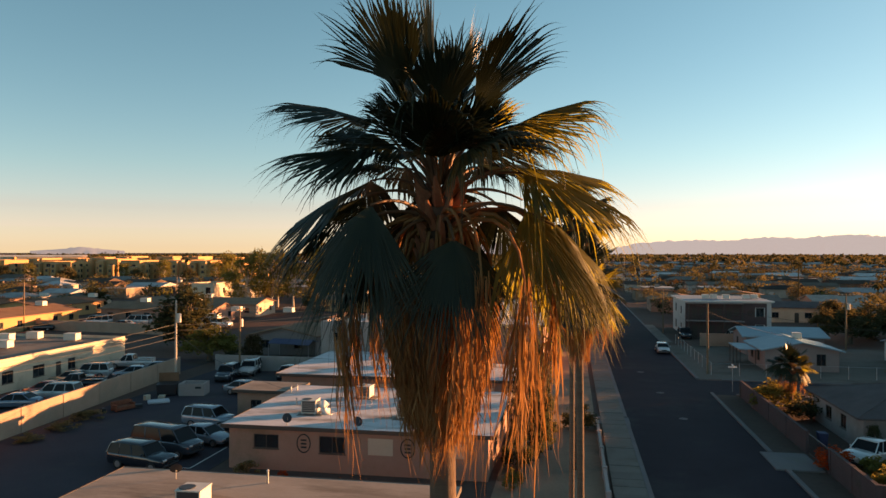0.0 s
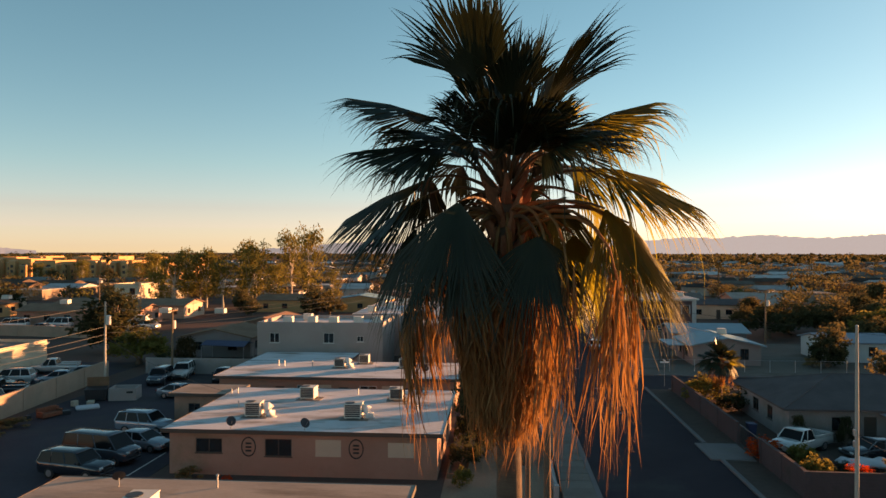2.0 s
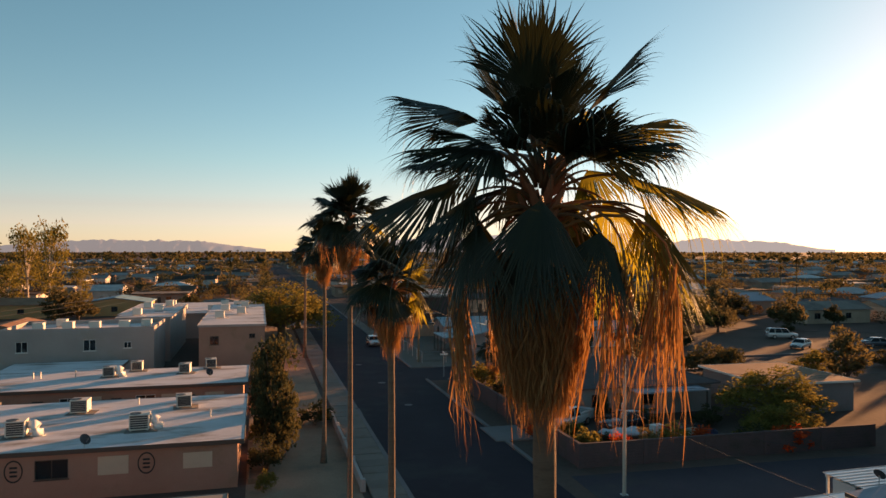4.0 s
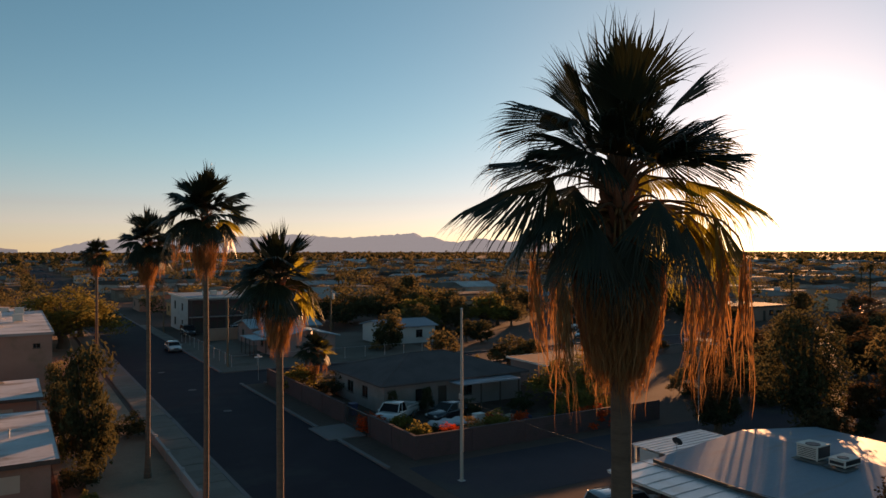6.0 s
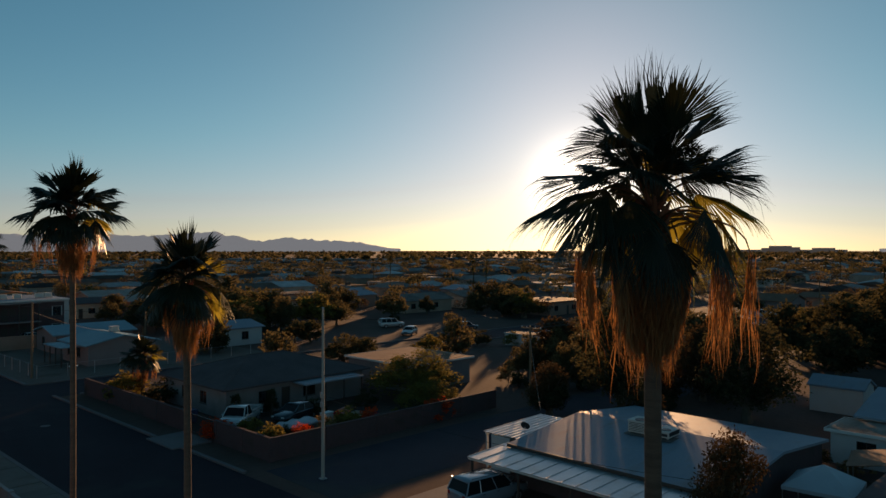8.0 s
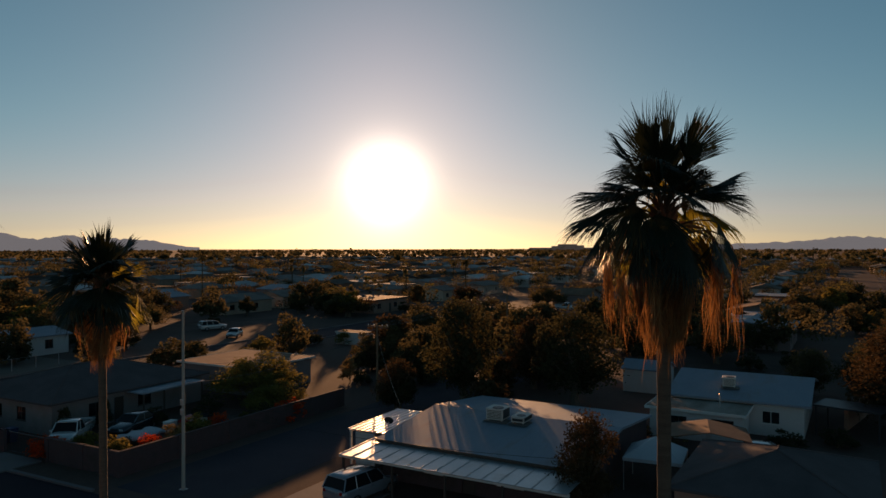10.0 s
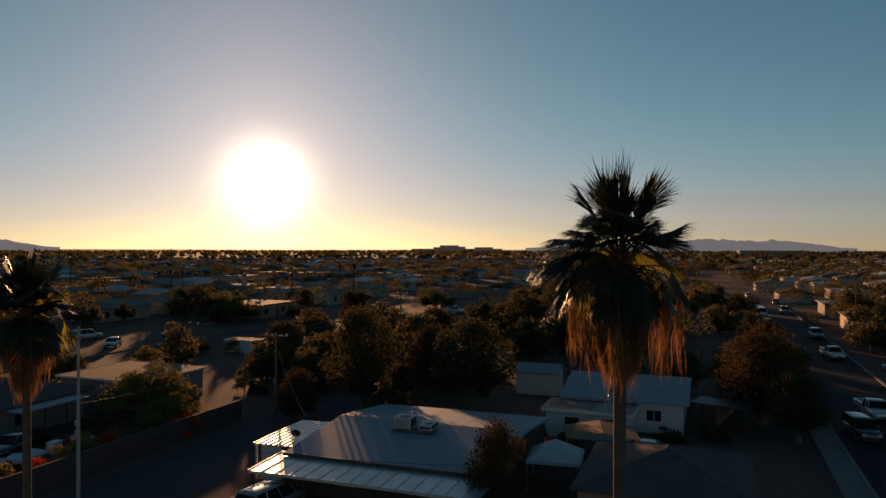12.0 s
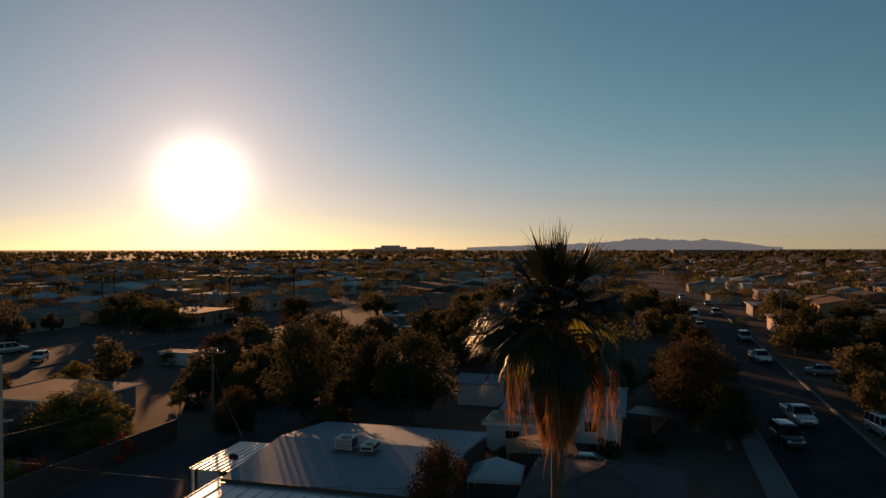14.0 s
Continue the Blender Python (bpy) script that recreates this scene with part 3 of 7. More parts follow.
def block_wall(name, pts, h, label, mat=None, th=0.2, post=4.9, cap=True):
    """A masonry garden wall along a line of points: panels, posts and a cap."""
    e = thing(name, pose(0, 0, 0), label, "wall", kind="structure")
    for (xa, ya), (xb, yb) in zip(pts, pts[1:]):
        d = Vector((xb - xa, yb - ya, 0))
        n = max(1, round(d.length / post))
        a = math.degrees(math.atan2(d.y, d.x))
        step = d.length / n
        for k in range(n):
            m = pose(xa, ya, 0, 0, 0, a) @ pose(k * step, 0, 0)
            p = Geo()
            rows = max(3, round(h / 0.2))
            for r in range(rows):
                z0 = h * r / rows
                p.box(0.18, -th / 2 + 0.004 * (r % 2), z0 - (0.15 if r == 0 else -0.004), step - 0.18, th / 2 - 0.004 * (r % 2), h * (r + 1) / rows - 0.004)
            o = p.ob("panel", mat or M["block"], e)
            o.matrix_basis = m
            o = Geo().soft(-0.2, -th / 2 - 0.06, -0.15, 0.2, th / 2 + 0.06, h + 0.08, 0.02).ob("post", mat or M["block"], e)
            o.matrix_basis = m
            if cap:
                o = Geo().soft(0.2, -th / 2 - 0.03, h, step - 0.2, th / 2 + 0.03, h + 0.06, 0.01).ob("cap", mat or M["block"], e)
                o.matrix_basis = m
    return e


block_wall("wall_lot", [(-43.3, 36), (-45.0, 58), (-47.0, 81)], 2.0, "tan block wall, its lot side washed in low sun", post=6)
block_wall("wall_corner", [(16.9, 78.2), (16.9, 57.2)], 1.6, "dull brown block garden wall along the pavement", M["wall_dull"])
block_wall("wall_gate_side", [(16.9, 52.4), (16.9, 45.0), (41.0, 44.6)], 1.6, "dull brown block garden wall turning along the alley", M["wall_dull"])
block_wall("wall_low", [(1.95, 44), (1.95, 63.5)], 0.7, "low pale stucco wall beside the pavement", M["stucco_grey"], cap=False)
block_wall("wall_two_storey", [(20.0, 119.5), (34, 119.5)], 1.9, "shaded block wall in front of the flats", M["block"])
block_wall("wall_tan", [(-60, 116), (-110, 122)], 1.8, "long tan wall in front of ochre houses", M["block"], post=8)
block_wall("wall_r_back", [(-44, 84.5), (-28.8, 84.5)], 1.8, "grey block wall at the end of the lot", M["stucco_grey"])

line = thing("parking_line", pose(-25.9, 48.6, 0.02), "worn white painted line on the lot asphalt", "road marking", kind="structure")
Geo().box(-0.05, -2.7, 0.0, 0.05, 2.8, 0.004).ob("stripe", M["trim_white"], line)
Geo().box(-2.2, -2.7, 0.0, -0.06, -2.6, 0.004).ob("stripe", M["trim_white"], line)

# ---- the flats along the street ----
W14 = [("s", 1.8, 1.45, 1.8, 0.95), ("s", 6.5, 1.3, 1.8, 1.15)]
house(-23.4, 46.7, -5.5, 60.4, 2.85, M["stucco_tan"], M["roof_white"], "long tan single-storey flats with a stained white flat roof", over=0.4, wins=W14 + [("e", 4, 1.1, 1.2, 1.1), ("e", 9, 1.1, 1.2, 1.1)],
      doors=[("n", 4, 0.9, 2.05)], frame=M["trim_dark"], name="flats", group="flats in a row", boards=[("s", 9.9, 1.35, 1.7, 1.1), ("s", 14.7, 1.4, 1.7, 0.95)])
house(-28.6, 58.6, -23.9, 62.2, 2.75, M["stucco_tan"], M["roof_tan"], "small tan wing of the flats with a tan roof", over=0.35, name="flats_wing", wins=[("s", 1.2, 1.2, 1.0, 0.9)], frame=M["trim_dark"])
house(-24.0, 20.0, -6.1, 36.0, 2.8, M["stucco_tan"], M["roof_tan"], "tan single-storey flats with a pale flat roof beside the lot", over=0.4, name="flats", group="flats in a row",
      wins=[("n", 3, 1.1, 1.8, 1.2), ("n", 9, 1.1, 1.8, 1.2), ("e", 3, 1.1, 1.2, 1.1)], doors=[("n", 6.5, 0.9, 2.05)], frame=M["trim_dark"])
house(-28.0, 66.8, -5.6, 75.6, 2.8, M["stucco_tan"], M["roof_white"], "tan single-storey flats with a long white roof", over=0.45, name="flats", group="flats in a row",
      wins=[("s", 7.5, 1.0, 1.3, 1.2), ("s", 13.5, 1.0, 1.6, 1.2), ("e", 2, 1.1, 1.2, 1.1)], doors=[("s", 5.4, 0.9, 2.05), ("s", 11.5, 0.9, 2.05), ("s", 17.5, 0.9, 2.05)], frame=M["trim_white"],
      boards=[("s", 9.3, 0.9, 1.5, 1.35), ("s", 15.6, 0.9, 1.5, 1.3), ("s", 19.2, 0.9, 1.6, 1.3)])
house(-28.4, 76.2, -18.0, 83.0, 2.7, M["stucco_tan"], M["roof_white"], "rear part of the flats with white roof", over=0.3, name="flats_wing")
house(-31.6, 88.0, -15.8, 98.0, 5.3, M["stucco_grey"], M["roof_white"], "grey-beige two-storey block with a parapet", over=0.0, name="apartment_block", parapet=0.45, fascia=M["stucco_grey"],
      wins=[("s", 1.6, 3.4, 1.2, 1.2), ("s", 8.4, 3.4, 1.3, 1.25), ("s", 12.6, 3.6, 0.8, 0.7)], frame=M["trim_white"])
house(-22.0, 101.0, -15.5, 122.0, 5.7, M["stucco_grey"], M["roof_white"], "grey-beige block with a bright white roof", over=0.2, name="apartment_block", fascia=M["stucco_grey"])
house(-10.9, 87.6, -3.5, 119.0, 5.8, M["stucco_tan"], M["roof_white"], "two-storey tan block with a long white roof", over=0.15, name="apartment_block", fascia=M["stucco_grey"],
      wins=[("s", 1.2, 3.7, 1.0, 1.0), ("s", 5.6, 4.4, 0.7, 0.5), ("e", 6, 3.7, 1.2, 1.1), ("e", 14, 3.7, 1.2, 1.1)], frame=M["trim_dark"])
house(-26, 126, -4, 150, 4.0, M["stucco_grey"], M["roof_white"], "low block with white roof sections", over=0.3, name="apartment_block", fascia=M["stucco_grey"])

# ---- across the street ----
two = house(19.3, 131.0, 33.4, 146.0, 6.2, M["stucco_cool"], M["roof_pale"], "white two-storey flats with a shaded balcony bay", over=0.35, name="apartment_block", fascia=M["trim_white"], slab=0.18,
            wins=[("w", 3.0, 3.8, 1.5, 1.4), ("w", 3.0, 0.8, 1.5, 1.4), ("w", 9.5, 3.8, 1.3, 1.3), ("w", 9.5, 0.8, 1.3, 1.3), ("s", 11.6, 3.7, 1.3, 1.5), ("s", 11.6, 0.8, 1.3, 1.5)], frame=M["trim_dark"])
house(23.6, 96.0, 32.2, 104.6, 2.6, M["stucco_pink"], M["roof_blue"], "rosy stucco house with a blue-green gable roof", "gable", 0.95, 0.55, "y", frame=M["trim_dark"],
      wins=[("s", 6.0, 0.8, 1.1, 1.4), ("w", 1.4, 0.9, 1.2, 1.2), ("w", 4.6, 0.9, 1.2, 1.2)], doors=[("w", 3.3, 0.9, 2.05)])
house(24.5, 110, 35.0, 118.0, 2.7, M["stucco_pink"], M["roof_blue"], "rosy house with a faded blue-green roof", "gable", 0.9, 0.6, "x", wins=[("s", 2.0, 0.9, 1.2, 1.2), ("s", 6.5, 0.9, 1.2, 1.2), ("w", 2, 0.9, 1.2, 1.2)], frame=M["trim_dark"])
house(21.0, 58.2, 36.2, 69.4, 2.55, M["stucco_dim"], M["roof_grey"], "pale house under a broad dark-grey hip roof", "hip", 1.9, 0.6, "x", name="house",
      wins=[("s", 3.2, 0.9, 1.4, 1.1), ("s", 8.0, 0.9, 1.4, 1.1), ("w", 3.0, 0.9, 1.4, 1.1), ("w", 6.4, 0.9, 1.2, 1.1)], doors=[("s", 5.6, 0.95, 2.05)], frame=M["trim_dark"])
house(38.4, 56.4, 47.4, 66.5, 2.7, M["stucco_dim"], M["roof_brown"], "low grey outbuilding with a dull tan flat roof", over=0.35, slab=0.14, name="outbuilding", fascia=M["trim_white"], wins=[("s", 2, 0.9, 1.2, 1.0)])
house(73.6, 68.4, 76.2, 73.5, 1.8, M["stucco_white"], M["roof_grey"], "long low pale trailer", over=0.1, slab=0.1, name="outbuilding", fascia=M["trim_white"])
house(42.0, 100.0, 51.0, 108.0, 2.6, M["stucco_white"], M["roof_pale"], "small white house with pale roof", "gable", 0.8, 0.4, "x", wins=[("s", 1.5, 0.9, 1.2, 1.2), ("s", 5.5, 0.9, 1.2, 1.2)], frame=M["trim_dark"])

# pale-roofed house with the patio roof
pale = house(24.0, 17.4, 38.6, 30.6, 2.45, M["wall_dull"], M["roof_pale"], "dull brown house under a broad low pale metal roof", "gable", 0.72, 0.32, "y", wins=[("w", 3, 0.9, 1.4, 1.1), ("w", 8, 0.9, 1.6, 1.2), ("n", 9, 1.0, 1.3, 1.1)], doors=[("w", 5.6, 0.95, 2.05)])
for k in range(9):
    u = 0.6 + k * 0.82
    z = 2.45 + 0.16 + 0.72 * (u + 0.22) / 7.62 - 0.03
    Geo().box(-7.4 + u, -6.92, z - 0.02, -7.4 + u + 0.03, 6.92, z + 0.010).ob("lap_seam", M["roof_pale"], pale)
# dark eave strip, its colour painting the shadow band above the patio roof
Geo().box(-7.68, -6.95, 2.40, -7.625, 6.95, 2.60).ob("fascia", M["trim_dark"], pale)
# white house beyond it
house(47.4, 7.6, 59.0, 17.4, 2.6, M["stucco_white"], M["roof_pale"], "white house with a pale low-pitched roof", "gable", 1.15, 0.5, "y", wins=[("e", 3, 0.95, 1.4, 1.0), ("s", 4, 0.95, 1.4, 1.0), ("w", 6.6, 0.95, 1.3, 1.0)])
house(43.2, 11.5, 47.1, 18.3, 2.2, M["stucco_white"], M["roof_tan"], "low white front wing with a flat sunlit tan roof", over=0.3, slab=0.16, name="house_wing", fascia=M["trim_white"], wins=[("w", 1.4, 0.9, 1.2, 0.85), ("w", 4.4, 0.9, 1.6, 0.9)], frame=M["trim_dark"])
house(59.4, 20.6, 62.6, 25.0, 2.3, M["stucco_white"], M["roof_pale"], "small white shed with a pale roof", "gable", 0.7, 0.2, "y", name="shed")
house(23.4, 3.4, 33.0, 12.2, 2.55, M["stucco_tan"], M["roof_grey"], "tan house with a dark hip roof and white-framed windows", "hip", 1.5, 0.35, "x", wins=[("w", 0.5, 1.15, 1.8, 1.0), ("w", 4.6, 1.15, 1.6, 1.0)], doors=[("s", 4.0, 0.95, 2.05)])

# ---- beyond the lot ----
house(-76.0, 60.0, -58.6, 87.2, 3.0, M["stucco_cream"], M["roof_dust"], "long cream commercial block with a dusty flat roof", over=0.15, parapet=0.35, fascia=M["stucco_cream"],
      wins=[("e", 6, 0.9, 1.6, 1.3), ("e", 10.4, 0.9, 1.8, 1.3), ("e", 16, 0.9, 1.3, 1.3)], doors=[("e", 14, 0.9, 2.1)], frame=M["trim_dark"], name="commercial_block")
house(-99.0, 176, -92.8, 187, 5.6, M["stucco_cream"], M["roof_dust"], "cream two-storey commercial building", over=0.0, parapet=0.6, fascia=M["stucco_cream"], name="commercial_block", wins=[("s", 4, 3.5, 1.4, 1.8), ("e", 5, 3.6, 1.3, 1.4)], frame=M["trim_dark"])

# balcony bay and brown front of the two-storey flats
for z in (0.0, 3.05):
    Geo().box(-6.9, -8.9, z + 2.86, 2.4, -7.53, z + 3.02).ob("balcony_slab", M["stucco_dim"], two)
for x in (-6.6, -3.7, -0.8, 2.1):
    Geo().soft(x - 0.1, -8.88, 0, x + 0.1, -8.68, 5.9, 0.02).ob("post", M["trim_dark"], two)
for k in range(29):
    Geo().box(-6.5 + k * 0.3, -8.84, 3.1, -6.47 + k * 0.3, -8.81, 4.05).ob("baluster", M["dark_metal"], two)
Geo().box(-6.55, -8.86, 4.05, 2.05, -8.79, 4.1).ob("handrail", M["dark_metal"], two)
for x0, x1, z0, z1 in ((-7.03, 4.4, 0.02, 5.95), (4.4, 6.0, 0.02, 0.74), (4.4, 6.0, 2.36, 3.64), (4.4, 6.0, 5.26, 5.95), (6.0, 6.3, 0.02, 5.95)):
    Geo().box(x0, -7.525, z0, x1, -7.506, z1).ob("front_panel", M["wall_dull"], two, "dull brown front wall panel")
for x in (-5.9, -3.0, -0.2):
    for z in (0.05, 3.1):
        Geo().box(x, -7.56, z, x + 0.9, -7.53, z + 2.05).ob("door", M["trim_dark"], two)
        Geo().box(x + 1.15, -7.55, z + 0.7, x + 2.0, -7.53, z + 2.0).ob("balcony_window", M["trim_dark"], two)

# patio roof of metal panels in front of the pale-roofed house
patio = thing("patio_cover", pose(20.6, 16.9, 0), "lean-to patio cover of overlapping pale metal panels", "patio cover")
PW = 14.6 / 15
for k in range(15):
    m = pose(0, k * PW, 2.24) @ Matrix.Rotation(radians(-2.2), 4, "Y")
    g = Geo().box(0, 0.01, 0, 3.85, PW - 0.01, 0.03).box(0, PW - 0.05, 0.03, 3.85, PW - 0.012, 0.05)
    g.box(0, 0.012, 0.03, 3.85, 0.04, 0.055)
    o = g.ob("panel", M["roof_panel"], patio)
    o.matrix_basis = m
Geo().box(0.12, -0.05, 2.08, 0.26, 14.65, 2.235).ob("beam", M["trim_white"], patio)
for k in range(5):
    Geo().soft(0.13, 0.1 + k * 3.55, 0, 0.25, 0.22 + k * 3.55, 2.08, 0.01).ob("post", M["trim_dark"], patio)
side = thing("porch_roof", pose(25.3, 31.05, 0), "low ribbed metal porch roof at the house end", "porch roof")
for k in range(8):
    o = Geo().box(0, 0.005, 0, 6.3, 0.41, 0.025).box(0, 0.37, 0.025, 6.3, 0.405, 0.055).ob("panel", M["roof_panel"], side)
    o.matrix_basis = pose(0, k * 0.42, 2.44 - 0.004 * k) @ Matrix.Rotation(radians(-1.2), 4, "Y")
Geo().box(0.05, 3.12, 2.24, 6.25, 3.24, 2.38).ob("beam", M["trim_white"], side)
for x in (0.1, 3.0, 6.0):
    Geo().soft(x, 3.12, 0, x + 0.14, 3.24, 2.24, 0.01).ob("post", M["trim_white"], side)
Geo().soft(0.15, 1.2, 0, 1.5, 2.8, 2.3, 0.02).ob("store_box", M["stucco_white"], side, "small white store room under the porch roof")

# porch of the blue-green roofed house and of the grey house
for nm, x0, y0, x1, y1, z, mat, lab in (("porch_roof", 20.9, 97.6, 23.0, 103.9, 2.35, M["roof_blue"], "blue-green porch roof on slim posts"),
                                        ("porch_roof", 27.6, 55.8, 34.4, 58.0, 2.35, M["roof_pale"], "pale flat porch roof on posts")):
    e = thing(nm, pose(x0, y0, 0), lab, "porch roof")
    Geo().box(0, 0, z, x1 - x0, y1 - y0, z + 0.12).ob("roof", mat, e)
    n = 4
    for k in range(n):
        if x1 - x0 > y1 - y0:
            Geo().soft(0.1 + k * (x1 - x0 - 0.32) / (n - 1), 0.1, 0, 0.22 + k * (x1 - x0 - 0.32) / (n - 1), 0.22, z, 0.01).ob("post", M["trim_dark"], e)
        else:
            Geo().soft(0.1, 0.1 + k * (y1 - y0 - 0.32) / (n - 1), 0, 0.22, 0.22 + k * (y1 - y0 - 0.32) / (n - 1), z, 0.01).ob("post", M["trim_dark"], e)

# ochre and brown houses beyond the lot
def simple(x0, y0, x1, y1, h, wall, roof, label, kind="gable", rise=1.1, axis="x", n=3, rz=0.0, name="house"):
    w = []
    lx, ly = x1 - x0, y1 - y0
    for s, ln in (("s", lx), ("w", ly), ("e", ly)):
        k = max(1, int(ln / 4))
        for i in range(k):
            w.append((s, ln * (i + 0.35) / k, 1.0, 1.3, 1.1))
            if h > 5:
                w.append((s, ln * (i + 0.35) / k, 3.9, 1.3, 1.1))
    return house(x0, y0, x1, y1, h, wall, roof, label, kind, rise, 0.45, axis, w, (), M["trim_dark"], name, rz=rz)


simple(-112, 110, -100, 133, 2.8, M["stucco_gold"], M["roof_brown"], "sunlit ochre house with a brown gable roof", axis="y")
simple(-124, 137, -112, 158, 2.8, M["stucco_gold"], M["roof_brown"], "sunlit ochre house with tan roof", axis="y")
simple(-97, 136, -72, 146, 2.8, M["stucco_tan"], M["roof_brown"], "long brown house with a shaded roof")
simple(-150, 132, -132, 160, 2.8, M["stucco_tan"], M["roof_brown"], "long low house with pinkish brown roof")
simple(-100, 152, -70, 163, 2.8, M["stucco_mix"], M["roof_brown"], "long low house with brown roof")
block_wall("wall_verge", [(-101, 123.5), (-84, 127.5)], 1.0, "low block wall along the bare lot", M["stucco_gold"])
simple(-46, 98, -36, 108, 2.7, M["stucco_dim"], M["roof_brown"], "small dull house with a brown gable roof", axis="y")
simple(-44, 114, -35, 126, 2.8, M["stucco_tan"], M["roof_brown"], "small house with sunlit gable end", axis="y")
simple(-60, 170, -46, 180, 2.9, M["stucco_gold"], M["roof_brown"], "house with brown shingle roof and sunlit gable")
simple(-42, 172, -28, 182, 2.9, M["stucco_gold"], M["roof_blue"], "house with blue-green roof and sunlit gable", axis="y")

# ---- palms ----
def fan_blade(rng, size, spread, joined, droop, segs, cup, ragged=0.1):
    """A palmate blade: pleated segments joined near the hub, free, thread-like and hanging towards the tips.
    Local: x along the stalk, z the upper side. Each row: left edge, ridge, right edge and the fall towards the ground."""
    segments = []
    step = spread * 2 / segs
    for i in range(segs):
        a = -spread + (i + 0.5 + rng.uniform(-0.10, 0.10)) * step
        k = abs(a) / max(spread, 1.0)
        ln = size * (1 - 0.20 * k * k) * (1 + rng.uniform(-ragged, ragged))
        fall = droop * (rng.uniform(0.55, 1.35) if rng.random() > 0.08 else 2.2)
        side = rng.uniform(-0.16, 0.16)
        joint = joined + rng.uniform(-0.05, 0.05)
        thread = rng.uniform(0.7, 1.35)
        rows = []
        for r, wd, ridge in ((0.03, 0.05, 0.1), (0.55, 0.55, 0.42), (1.0, 0.96, 0.50), (1.15, 0.74, 0.42), (1.4, 0.48, 0.3), (1.7, 0.25, 0.2), (2.0, 0.03, 0.0)):
            half = wd * joint * ln * math.tan(step / 2) * 1.22
            q = max(0.0, r - 1.0)
            far = joint * min(r, 1.0) + (1 - joint) * thread * q * (1 - 0.42 * min(fall, 1.4) * q)
            b = a + side * 1.6 * max(0.0, far - joint)
            d = Vector((math.cos(b), math.sin(b), -cup * abs(math.sin(b)) ** 1.3 * min(r, 1.0)))
            s = Vector((-math.sin(a), math.cos(a), 0))
            p = d * ln * far
            rows.append((p - s * half, p + Vector((0, 0, half * ridge * 2)), p + s * half, (fall * q ** 1.4 * (1 - joint) * thread + 0.12 * droop * min(r, 1.0) ** 3) * ln))
        segments.append(rows)
    return segments


def palm_frond(rng, parent, foot, azim, reach, height, elev, size, droop, spread, joined, segs, mats, cup=0.5, twist=0.0, name="frond"):
    """One leaf: a stalk that arches from its foot to the hub at (reach, height) from the crown's heart, and a fan blade there."""
    ca, sa = math.cos(azim), math.sin(azim)
    out = Vector((ca, sa, 0))
    p0 = out * 0.07 + Vector((0, 0, foot))
    p2 = out * reach + Vector((0, 0, height))
    p1 = out * reach * 0.48 + Vector((0, 0, height * 0.55 + foot * 0.45 + 0.10 + 0.16 * max(0.0, reach - height)))
    n = 7
    pts = [p0 * (1 - k / n) ** 2 + p1 * 2 * (k / n) * (1 - k / n) + p2 * (k / n) ** 2 for k in range(n + 1)]
    d = out * math.cos(elev) + Vector((0, 0, math.sin(elev)))
    side = Vector((-sa, ca, 0))
    up = d.cross(side)
    rot = Matrix.Rotation(twist, 3, d)
    side, up = rot @ side, rot @ up
    g = Geo()
    for rows in fan_blade(rng, size, spread, joined, droop, segs, cup):
        v = []
        for a, b, c, fall in rows:
            for q in (a, b, c):
                w = p2 + d * q.x + side * q.y + up * q.z
                w.z -= fall
                v.append(w)
        f = []
        for k in range(len(rows) - 1):
            i = k * 3
            f += [(i, i + 1, i + 4, i + 3), (i + 1, i + 2, i + 5, i + 4)]
        g.add(v, f)
    o = g.ob(name, mats[0], parent, smooth=True)
    Geo().tube(pts, [0.024 - 0.014 * k / n for k in range(n + 1)], 6).ob("stalk", mats[1], o, smooth=True)
    return o


